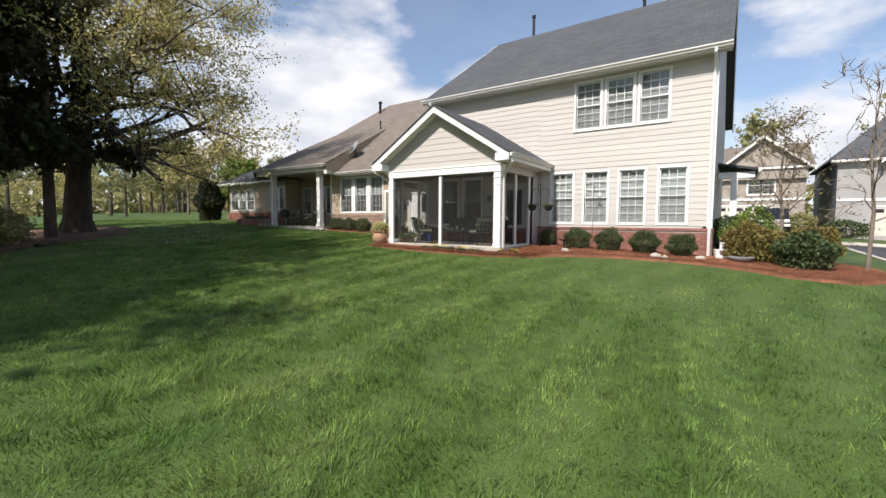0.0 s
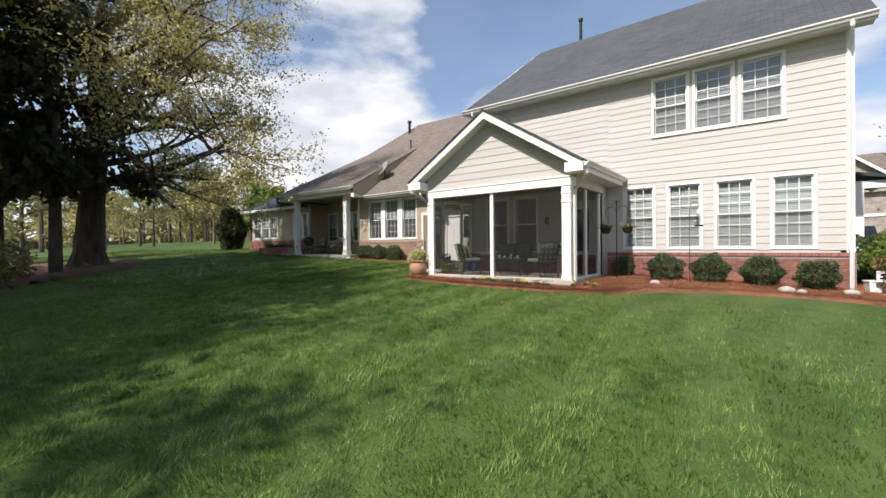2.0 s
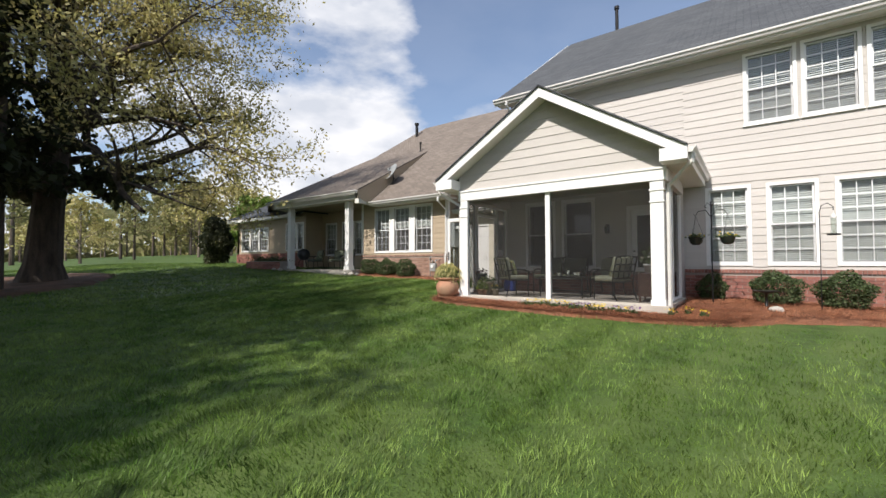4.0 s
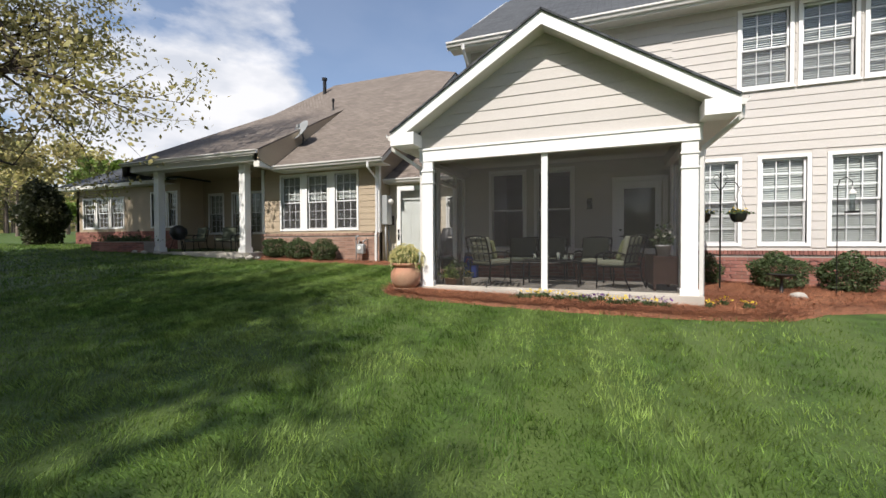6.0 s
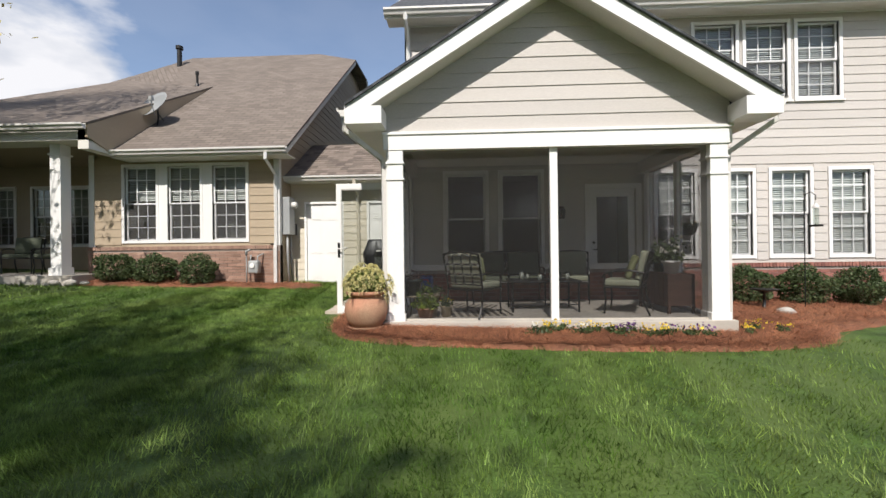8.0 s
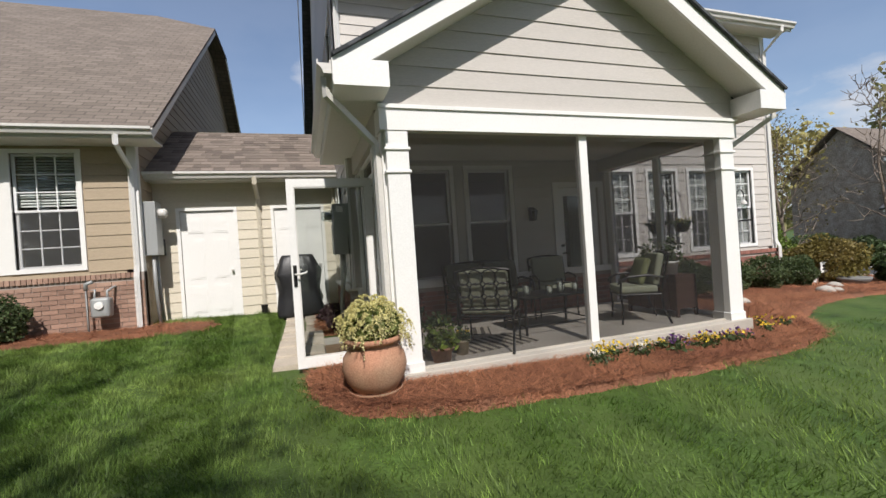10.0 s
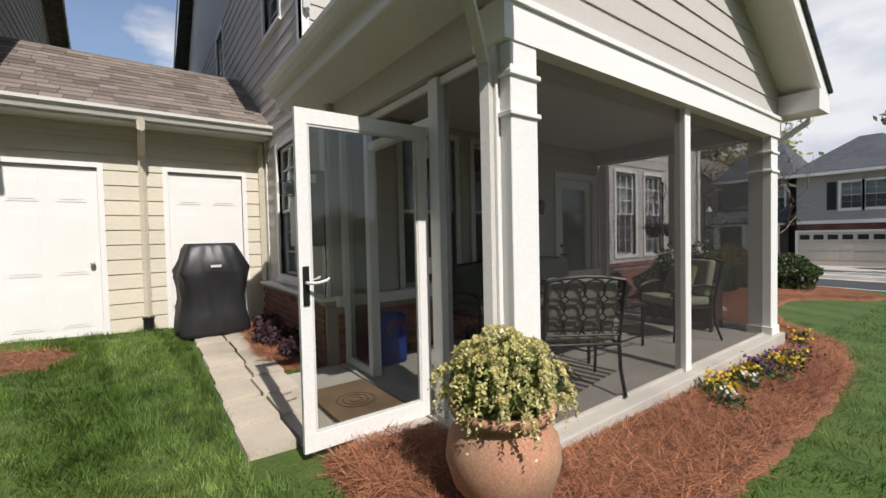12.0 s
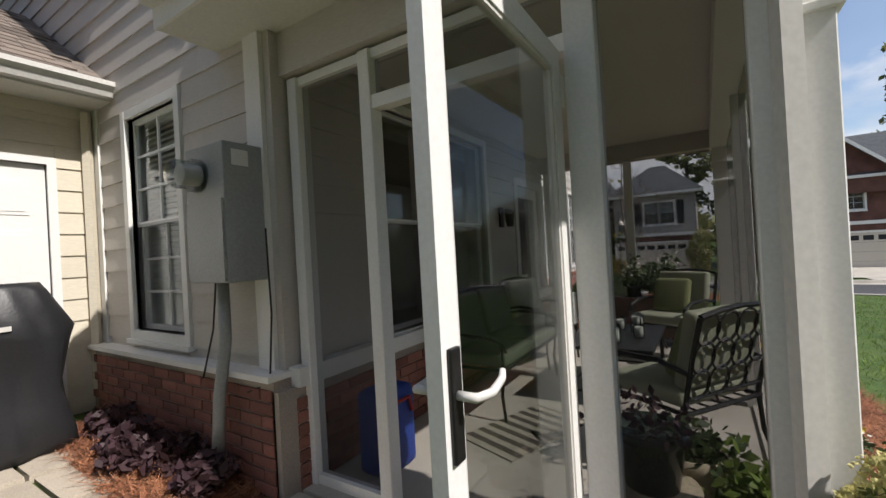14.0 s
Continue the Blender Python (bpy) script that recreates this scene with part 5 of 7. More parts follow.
FX = 18.8
far_house("grey two-storey house with stone base, black shutters and hipped roof", Face("x", FX, -1), 13.1, 18.0, 9, -0.2, 5.35, 7.8, M_REDWALL, M_GREYSIDE, M_ROOF, garage_u=15.5, wins=((15.2, 3.25),), shutters=True)
far_house("dark-sided house with white porch posts and a hedge", Face("x", FX + 2, -1), 18.9, 22.6, 7, 0.1, 5.6, 8.6, M_DARKSIDE, M_DARKSIDE, M_ROOF, wins=((20.0, 3.5),), garage_u=None, low_roof=True)
far_house("stone-faced house with a steep side gable", Face("y", 23.8, -1), 23.2, 32.0, 5.8, 0.3, 5.4, 8.5, M_STONE, M_STONE, M_ROOF2, wins=((27.0, 3.6),), hip=False)
far_house("dark red brick house with white band and pale garage door", Face("x", FX + 1, -1), -2.5, 9.8, 9, -0.2, 5.2, 8.2, M_REDWALL, M_REDWALL, M_ROOF, front_gable=(6.0, 2.3, 7.4), garage_u=4.6, wins=((5.9, 3.3), (0.5, 3.3)))
far_house("mottled stone house with a white-edged front gable and brown garage", Face("y", 45.0, -1), -7.0, 4.6, 9, 1.1, 6.5, 9.0, M_STONE, M_STONE, M_ROOF2, front_gable=(1.7, 3.0, 9.0), garage_u=0.6, wins=((1.7, 4.3), (-3.6, 4.3)), hip=False)
far_house("big grey house with dark hipped roof and pale garage", Face("y", 44.5, -1), 6.4, 17.0, 11, 0.9, 6.7, 12.0, M_GREYSIDE, M_GREYSIDE, M_ROOF, front_gable=(12.0, 3.0, 9.5), garage_u=11.0, wins=((10.4, 4.3),))


def drive(label, x0, x1, y0, y1):
    xs, ys = [float(v) for v in np.linspace(x0, x1, 8)], [float(v) for v in np.linspace(y0, y1, 8)]
    o = sheet("driveway", xs, ys, lambda x, y: g(x, y) + 0.035, M_CONC)
    tagged(o, label, "driveway", kind="structure")


drive("pale concrete drive up to the garage", ROAD_X1 + 0.2, FX, 13.1, 18.0)
drive("pale concrete drive up to the garage", ROAD_X1 + 0.2, FX + 1, 2.2, 7.0)
drive("pale concrete drive beside the hedge", ROAD_X1 + 0.2, FX + 2, 18.8, 20.0)
drive("pale concrete drive in front of the brown garage", -1.7, 3.1, ROAD_Y1 + 0.2, 45.0)
drive("pale concrete drive of the big grey house", 8.6, 13.4, ROAD_Y1 + 0.2, 44.5)
o = sheet("pavement", [ROAD_X1 + 1.4, ROAD_X1 + 2.6], [float(v) for v in np.linspace(-60, ROAD_Y0 - 1, 40)], lambda x, y: g(x, y) + 0.045, M_CONC)
tagged(o, "pale concrete footpath along the street", "pavement", kind="structure")


def pickup(at, rz):
    """A dark parked pickup truck."""
    M_CAR = mat("dark_car_paint", (0.03, 0.032, 0.036), 0.25, metal=0.4, spread=0.03, scale=2, fine=40, bump=0)
    ob = thing("pickup_truck", "dark parked pickup truck seen from the front", "truck", at, rz)
    bm = bmesh.new()
    prof = ((-2.6, 0.45), (2.6, 0.45), (2.65, 0.95), (2.5, 1.1), (1.3, 1.2), (0.7, 1.8), (-0.9, 1.82), (-1.15, 1.2), (-2.6, 1.18))
    prism(bm, prof, lambda a, b: Vector((a, -0.92, b)), lambda a, b: Vector((a, 0.92, b)))
    bevel(bm, 0.05, 2)
    body = part("body", bm, M_CAR, ob)
    for x in (-1.65, 1.65):
        for y in (-0.86, 0.86):
            bm = bmesh.new()
            tube(bm, [(x, y - 0.12, 0.38), (x, y + 0.12, 0.38)], 0.38, 18)
            w = part("wheel", bm, M_SHUTTER, ob)
    bm = bmesh.new()
    hexa(bm, [(1.32, -0.75, 1.22), (1.32, 0.75, 1.22), (1.27, 0.75, 1.24), (1.27, -0.75, 1.24), (0.78, -0.65, 1.76), (0.78, 0.65, 1.76), (0.72, 0.65, 1.76), (0.72, -0.65, 1.76)])
    part("windscreen", bm, M_GLASS, ob)
    for y in (-0.7, 0.7):
        bm = bmesh.new()
        box(bm, 2.6, 2.68, y - 0.16, y + 0.16, 0.78, 0.98)
        part("headlight", bm, M_WHITE, ob)
    bm = bmesh.new()
    box(bm, 2.62, 2.72, -0.9, 0.9, 0.48, 0.66)
    part("bumper", bm, M_GUTTER, ob)
    bm = bmesh.new()
    for k in range(5):
        box(bm, 2.63, 2.67, -0.5, 0.5, 0.72 + k * 0.055, 0.745 + k * 0.055)
    part("grille", bm, M_GUTTER, ob)


pickup((2.2, 40.0, g(2.2, 40.0) + 0.04), -90)

# ---------------------------------------------------------------- trees


def quads(name, pts, size, material, rnd, droop=0.0, long=1.6, parent=None):
    """Many small leaves, each a folded blade of four points, as one mesh."""
    n = len(pts)
    P = np.array(pts, dtype=float)
    a = rnd.normal(size=(n, 3))
    a[:, 2] -= droop
    a /= np.linalg.norm(a, axis=1)[:, None]
    b = np.cross(a, rnd.normal(size=(n, 3)))
    b /= np.linalg.norm(b, axis=1)[:, None] + 1e-9
    s = size * rnd.uniform(0.6, 1.3, n)[:, None]
    V = np.stack([P - a * s * long * 0.5, P + b * s * 0.42, P + a * s * long * 0.5, P - b * s * 0.42], axis=1).reshape(-1, 3)
    me = bpy.data.meshes.new(name)
    me.vertices.add(4 * n)
    me.vertices.foreach_set("co", V.ravel())
    me.loops.add(4 * n)
    me.loops.foreach_set("vertex_index", np.arange(4 * n, dtype=np.int32))
    me.polygons.add(n)
    me.polygons.foreach_set("loop_start", np.arange(n, dtype=np.int32) * 4)
    me.polygons.foreach_set("loop_total", np.full(n, 4, dtype=np.int32))
    me.materials.append(material)
    me.update()
    me.validate()
    ob = new(name, me)
    if parent: ob.parent = parent
    return ob


def limb(bm, rnd, p, d, length, r, level, tips, up=0.15, wig=0.22, levels=4, split=(3, 5)):
    """A bending limb that forks; the ends are gathered in tips."""
    n = max(3, int(length / 0.7)) if level < 2 else 3
    pts, rs, q, v = [p.copy()], [r], p.copy(), d.normalized()
    for k in range(n):
        v = (v + Vector((rnd.gauss(0, wig), rnd.gauss(0, wig), rnd.gauss(0, wig) + up * 0.3))).normalized()
        q = q + v * (length / n)
        pts.append(q.copy())
        rs.append(r * (1 - 0.72 * (k + 1) / n))
    tube(bm, pts, rs, 7 if level < 1 else (5 if level < 2 else 3), False)
    if level >= levels - 2:
        for k in range(1, len(pts)):
            tips.append((pts[k], level))
    if level + 1 >= levels:
        return
    for k in range(rnd.randint(*split)):
        i = rnd.randint(max(1, n // 3), n)
        side = Vector((rnd.gauss(0, 1), rnd.gauss(0, 1), rnd.gauss(0.25, 0.7))).normalized()
        nd = (pts[i] - pts[i - 1]).normalized() * 0.75 + side * 0.85
        limb(bm, rnd, pts[i], nd, length * rnd.uniform(0.42, 0.66), max(rs[i] * 0.72, 0.012), level + 1, tips, up, wig, levels, split)


def crown(tips, per, spread, rnd, flat=0.8):
    out = []
    for p, lv in tips:
        for _ in range(per):
            out.append((p.x + rnd.gauss(0, spread), p.y + rnd.gauss(0, spread), p.z + rnd.gauss(0, spread * flat)))
    return out


NR = np.random.RandomState(5)
# the great oak at the wood's edge, whose limbs reach over the lawn
rnd = random.Random(21)
OAK = Vector((-28.2, 7.3, g(-28.2, 7.3) - 0.2))
oak = thing("oak_tree", "big oak with wide low limbs and sparse young leaves", "tree", OAK)
bm, tips = bmesh.new(), []
tube(bm, [(0, 0, 0), (0.1, 0, 1.0), (0.15, 0.1, 3.2), (0.1, 0.3, 5.5), (0, 0.4, 8), (-0.2, 0.5, 11), (0, 0.7, 14)], [0.95, 0.62, 0.52, 0.48, 0.38, 0.25, 0.1], 12)
for z, d, ln, r in ((4.4, (0.86, 0.36, 0.05), 7.6, 0.27), (5.6, (0.9, 0.30, 0.18), 7.8, 0.25), (6.6, (0.80, 0.42, 0.30), 7.4, 0.23), (8.0, (0.85, 0.32, 0.5), 7.2, 0.2), (6.2, (0.95, 0.05, 0.22), 7.0, 0.2), (9.6, (0.75, 0.35, 0.75), 6.6, 0.18),
                    (8.4, (0.7, -0.3, 0.5), 5.5, 0.2), (9.0, (-0.8, 0.3, 0.6), 6, 0.2), (7.0, (0.2, -1, 0.4), 6, 0.2), (11.5, (0.6, 0.35, 0.7), 5.5, 0.15), (5.2, (0.55, 0.75, 0.2), 5.5, 0.2),
                    (7.2, (0.45, 0.8, 0.35), 5.5, 0.18), (10.8, (0.2, 0.7, 0.8), 5.0, 0.15)):
    limb(bm, rnd, Vector((0, 0.35, z)), Vector(d), ln, r, 0, tips, up=0.03, wig=0.15, levels=4, split=(4, 5))
part("trunk", bm, M_BARK, oak)
quads("crown", crown(tips, 12, 0.38, rnd, 0.28), 0.10, M_OAKLEAF, NR, parent=oak)


def leafy_tree(name, label, seed, height, spread, leaf, leafsize, per, bark, at, trunk=0.3, cat="tree", levels=3, first=0.25, fan=0.9):
    rnd = random.Random(seed)
    ob = thing(name, label, cat, at)
    bm, tips = bmesh.new(), []
    tube(bm, [(0, 0, -0.3), (0.05, 0, height * 0.3), (-0.05, 0.1, height * 0.6), (0.05, 0, height * 0.92)], [trunk, trunk * 0.75, trunk * 0.5, trunk * 0.12], 8)
    k = 0
    z = height * first
    while z < height * 0.93:
        a = k * 2.4 + rnd.uniform(-0.4, 0.4)
        t = (z - height * first) / (height * (1 - first))
        ln = spread * (1.0 - 0.62 * t) * rnd.uniform(0.75, 1.15)
        limb(bm, rnd, Vector((0, 0, z)), Vector((math.cos(a), math.sin(a), fan * (0.3 + 0.7 * t))), ln, trunk * 0.4 * (1 - 0.7 * t), 1, tips, 0.15, 0.2, levels + 1, (3, 5))
        z += height * 0.055 * rnd.uniform(0.7, 1.3)
        k += 1
    part("trunk", bm, bark, ob)
    if per:
        quads("crown", crown(tips, per, spread * 0.09, rnd), leafsize, leaf, np.random.RandomState(seed), parent=ob)
    return ob


# dark cedars in front of the oak
cedar = leafy_tree("cedar_tree", "dark dense cedar with bare lower trunk", 31, 15.0, 2.4, M_CEDAR, 0.24, 22, M_BARK, (-25.2, 5.6, g(-25.2, 5.6)), 0.24, levels=2, first=0.2, fan=0.35)
cedar["group"] = "cedars at the wood's edge"
for x, y, s, r in ((-24.2, 3.4, 1.0, 70), (-26.6, 4.0, 1.12, 20), (-25.0, 1.0, 0.95, 200), (-27.5, 2.2, 1.1, 120), (-23.6, -0.6, 1.05, 300), (-29.5, 4.4, 1.0, 10)):
    copy_thing(cedar, pose(x, y, g(x, y), 0, 0, r) @ Matrix.Scale(s, 4))
# leafy trees beside the lawn, which throw the shade over it
shade = leafy_tree("maple_tree", "tall broad tree in half-open spring leaf", 41, 15.0, 5.2, M_GREENLEAF, 0.21, 15, M_BARK, (-13.2, -8.2, g(-13.2, -8.2)), 0.32, first=0.3)
shade["group"] = "trees along the lawn"
for x, y, s, r in ((-15.7, -4.3, 1.04, 80), (-19.6, -2.6, 1.0, 190), (-21.8, -2.6, 0.95, 250), (-15.5, -11.5, 1.1, 20), (-20.5, -8.0, 1.1, 140), (-9.2, -10.2, 0.92, 310), (-12.0, -14.0, 1.0, 44)):
    copy_thing(shade, pose(x, y, g(x, y), 0, 0, r) @ Matrix.Scale(s, 4))
# distant wood and garden trees
M_FARPINE = leaf_mat("pine_needle", (0.15, 0.17, 0.07), (0.22, 0.22, 0.11), 0.4)
far_kinds = [leafy_tree("woodland_tree", "distant woodland tree with thin olive leaf", 51, 16, 5.0, M_WOODLEAF, 0.42, 8, M_BARK, (-95, 42, g(-95, 42)), 0.3, levels=2, first=0.25),
             leafy_tree("pine_tree", "tall distant pine with a high olive crown", 52, 19, 3.6, M_FARPINE, 0.5, 10, M_BARK, (-84, 14, g(-84, 14)), 0.3, levels=2, first=0.45),
             leafy_tree("bare_tree", "distant bare tree with pinkish twigs", 53, 9, 4.0, M_OAKLEAF, 0.3, 2, M_PALEBARK, (-58, 30, g(-58, 30)), 0.2, levels=3, first=0.2),
             leafy_tree("young_tree", "small tree in bright fresh green leaf", 54, 5.5, 2.4, M_GREENLEAF, 0.26, 12, M_PALEBARK, (-45, 26.5, g(-45, 26.5)), 0.14, levels=2, first=0.2)]
rnd = random.Random(8)
for k in range(46):
    a = radians(rnd.uniform(52, 88))
    d = rnd.uniform(85, 150)
    x, y = -4 - d * math.sin(a), 3 + d * math.cos(a)
    kd = far_kinds[rnd.choice((0, 0, 1, 2, 2))]
    copy_thing(kd, pose(x, y, g(x, y), 0, 0, rnd.uniform(0, 360)) @ Matrix.Scale(rnd.uniform(0.5, 0.75) * (1.35 if a > radians(66) else 1.0), 4))
for x, y, kk, s in ((-52, 8, 0, 0.7), (-38, 0, 1, 0.8), (-36, -4, 1, 1.0), (-66, 17, 2, 0.8), (-72, 24, 0, 0.6), (-60, 27, 2, 0.9), (-52, 30, 2, 0.8), (-50, 28, 3, 1.1),
                    (14, 62, 0, 0.9), (22, 70, 1, 0.9), (2, 75, 0, 1.0), (30, 60, 0, 1.0), (40, 30, 0, 1.0), (38, 14, 1, 0.9), (45, 5, 0, 1.0), (36, 44, 2, 1.2), (24, 30, 2, 1.0), (42, -4, 1, 1.0), (34, 24, 2, 1.1)):
    copy_thing(far_kinds[kk], pose(x, y, g(x, y), 0, 0, rnd.uniform(0, 360)) @ Matrix.Scale(s, 4))
# far woods close the horizon
pts = []
for k in range(17000):
    a = radians(rnd.uniform(-180, 180))
    d = rnd.uniform(150, 190)
    x, y = d * math.sin(a), d * math.cos(a)
    pts.append((x, y, g(x, y) + rnd.uniform(0, 1) ** 1.5 * (11 + 3 * math.sin(a * 23) + 2 * math.sin(a * 61))))
tagged(quads("far_woods", pts, 2.6, M_WOODLEAF, NR), "hazy line of distant mixed woods", "woods", kind="stuff")
# litter under the wood's edge


def inside(x, y, poly):
    c = False
    for (x0, y0), (x1, y1) in zip(poly, poly[1:] + poly[:1]):
        if (y0 > y) != (y1 > y) and x < (x1 - x0) * (y - y0) / (y1 - y0) + x0:
            c = not c
    return c


def cover_z(x, y, poly, top):
    """Height of a ground cover: top above the lawn well inside poly, under the lawn well outside it."""
    deep = sum(inside(x + r * dx, y + r * dy, poly) for r in (0.07, 0.16, 0.27) for dx, dy in ((1, 0), (-1, 0), (0, 1), (0, -1))) / 12
    return g(x, y) + 0.02 * math.sin(x * 0.7) * math.sin(y * 0.55) - 0.07 + (0.07 + top) * min(1.3 * deep, 1)


def patch(name, poly, material, lift, step, rnd, rise=0.0):
    """A ground cover with a ragged edge, laid over the lawn and swelling by rise inside."""
    xs = np.arange(min(p[0] for p in poly) - 0.4, max(p[0] for p in poly) + 0.4, step)
    ys = np.arange(min(p[1] for p in poly) - 0.4, max(p[1] for p in poly) + 0.4, step)
    bm, vs = bmesh.new(), {}

    def v(i, j):
        if (i, j) not in vs:
            x, y = xs[0] + i * step + rnd.uniform(-0.3, 0.3) * step, ys[0] + j * step + rnd.uniform(-0.3, 0.3) * step
            vs[i, j] = bm.verts.new((x, y, cover_z(x, y, poly, lift + rise) + rnd.uniform(-0.008, 0.008)))
        return vs[i, j]

    for i in range(len(xs)):
        for j in range(len(ys)):
            cx, cy = xs[i] + step / 2, ys[j] + step / 2
            if any(inside(cx + a, cy + b, poly) for a, b in ((0, 0), (-0.27, 0), (0.27, 0), (0, 0.27), (0, -0.27), (-0.2, -0.2), (0.2, -0.2), (0.2, 0.2), (-0.2, 0.2))):
                bm.faces.new((v(i, j), v(i + 1, j), v(i + 1, j + 1), v(i, j + 1)))
    return mesh_ob(name, bm, material, True)


WOODBED = [(-19.0, -4), (-19.6, 1.0), (-20.8, 3.4), (-23.0, 5.6), (-25.5, 8.3), (-29, 10), (-34, 9.5), (-36, 2), (-34, -6)]
tagged(patch("leaf_litter", WOODBED, M_LITTER, 0.05, 0.6, rnd, 0.06), "brown leaf litter under the wood's edge", "ground cover", kind="structure")

# ---------------------------------------------------------------- beds, paths
rnd = random.Random(77)
BED = [(-11.98, 13.05), (-11.9, 12.35), (-11.55, 11.75), (-11.0, 11.5), (-10.0, 11.42), (-8.3, 11.42), (-6.6, 11.55), (-5.4, 11.85), (-4.6, 12.6), (-3.6, 13.05), (-2.2, 13.35), (-0.9, 13.4), (0.3, 13.0),
       (1.1, 12.4), (2.0, 12.3), (2.9, 13.4), (3.0, 15.4), (2.0, 17.2), (0.2, 18.0), (-0.6, 17.6), (-0.68, 15.42), (-6.2, 15.42), (-6.24, 12.2), (-11.1, 12.2), (-11.14, 13.02)]
SIDEBED = [(-11.85, 14.95), (-11.28, 14.8), (-11.28, 16.9), (-11.75, 16.9)]
NEIGHBED = [(-19.2, 15.7), (-14.6, 15.75), (-13.6, 15.95), (-13.3, 16.5), (-14.4, 16.9), (-14.6, 16.5), (-19.2, 16.5)]


def bed_z(x, y, lift):
    return g(x, y) + lift + 0.01


tagged(patch("mulch_bed", BED, M_STRAW, 0.03, 0.09, rnd, 0.04), "reddish pine straw bed along the house", "mulch", kind="structure")
tagged(patch("mulch_bed", SIDEBED, M_STRAW, 0.03, 0.12, rnd, 0.03), "small pine straw bed by the side wall", "mulch", kind="structure")
tagged(patch("mulch_bed", NEIGHBED, M_STRAW, 0.03, 0.14, rnd, 0.03), "pine straw bed under the neighbours' windows", "mulch", kind="structure")
walkway = thing("walkway", "stepping path of uneven pale stone slabs", "path", kind="structure")
y = 13.30
while y < 17.15:
    d = rnd.uniform(0.40, 0.50)
    x0 = -12.31 + 0.02 * math.sin(y * 1.3)
    split = rnd.uniform(0.27, 0.33)
    for a, b in ((0, split), (split + 0.015, 0.60)):
        bm = bmesh.new()
        j = lambda: rnd.uniform(-0.012, 0.012)
        z = g(x0, y)
        hexa(bm, [(x0 + a + j(), y + j(), z - 0.05), (x0 + b + j(), y + j(), z - 0.05), (x0 + b + j(), y + d + j(), z - 0.05), (x0 + a + j(), y + d + j(), z - 0.05),
                  (x0 + a + 0.005, y + 0.005, z + 0.035 + j() * 0.5), (x0 + b - 0.005, y + 0.005, z + 0.035 + j() * 0.5), (x0 + b - 0.005, y + d - 0.005, z + 0.035), (x0 + a + 0.005, y + d - 0.005, z + 0.035)])
        part("slab", bm, M_PAVER, walkway)
    y += d + 0.015
bm = bmesh.new()
box(bm, -11.72, -11.16, 12.95, 14.72, 0.6, 0.895)
bevel(bm, 0.012)
tagged(solid("landing", bm, M_CONC, "concrete landing outside the porch door", "step"), kind="structure")
M_MAT = mat("doormat_coir", (0.23, 0.15, 0.085), 0.95, spread=0.2, scale=10, fine=150, bump=0.7)
M_MATDARK = mat("doormat_print", (0.09, 0.055, 0.035), 0.95, spread=0.2, scale=10, fine=150, bump=0.5)
dm = thing("doormat", "brown coir doormat with a dark scroll print", "mat", (-11.46, 13.62, 0.912))
bm = bmesh.new()
box(bm, -0.26, 0.26, -0.42, 0.42, 0, 0.014)
part("pad", bm, M_MAT, dm)
bm = bmesh.new()
for r in (0.05, 0.10, 0.15):
    tube(bm, [(r * math.cos(a), r * math.sin(a), 0.015) for a in np.linspace(0, 2 * math.pi, 20)], 0.005, 4)
part("print", bm, M_MATDARK, dm)

# ---------------------------------------------------------------- porch furniture
M_CUSH = mat("sage_cushion", (0.33, 0.345, 0.25), 0.9, spread=0.07, scale=5, fine=120, bump=0.3)
M_LIME = mat("lime_pillow", (0.20, 0.215, 0.10), 0.9, spread=0.08, scale=5, fine=120, bump=0.3)
M_OLIVE = mat("dark_sage_cushion", (0.10, 0.115, 0.08), 0.9, spread=0.08, scale=5, fine=120, bump=0.3)
M_TERRA = mat("terracotta", (0.43, 0.205, 0.125), 0.85, spread=0.14, scale=7, fine=70, bump=0.25, tint=(0.34, 0.23, 0.145))
M_BEIGEPOT = mat("sand_pot", (0.44, 0.37, 0.26), 0.9, spread=0.12, scale=7, fine=70, bump=0.25)
M_GREENPOT = mat("dark_glazed_pot", (0.03, 0.045, 0.035), 0.25, spread=0.1, scale=5, fine=60, bump=0.05)
M_SOIL = mat("soil", (0.06, 0.042, 0.03), 1.0, spread=0.25, scale=15, fine=90, bump=0.8, bump_d=0.02)
M_CAND = mat("candle_wax", (0.78, 0.74, 0.66), 0.5, spread=0.03, scale=5, fine=40, bump=0.05)
M_CEDARBOX = mat("red_wood", (0.085, 0.045, 0.032), 0.7, spread=0.15, scale=6, fine=50, bump=0.3, stretch=(1, 1, 6))
M_RUGL = mat("mat_light", (0.42, 0.38, 0.31), 0.95, spread=0.1, scale=5, fine=150, bump=0.4)
M_RUGD = mat("mat_dark", (0.10, 0.085, 0.07), 0.95, spread=0.1, scale=5, fine=150, bump=0.4)


def cushion(bm, x0, x1, y0, y1, z0, z1, r=0.035):
    v0 = len(bm.verts)
    tmp = bmesh.new()
    box(tmp, x0, x1, y0, y1, z0, z1)
    bmesh.ops.bevel(tmp, geom=tmp.edges[:], offset=min(r, (z1 - z0) * 0.45), segments=3, profile=0.6, affect="EDGES")
    me = bpy.data.meshes.new("tmp")
    tmp.to_mesh(me)
    tmp.free()
    bm.from_mesh(me)
    bpy.data.meshes.remove(me)


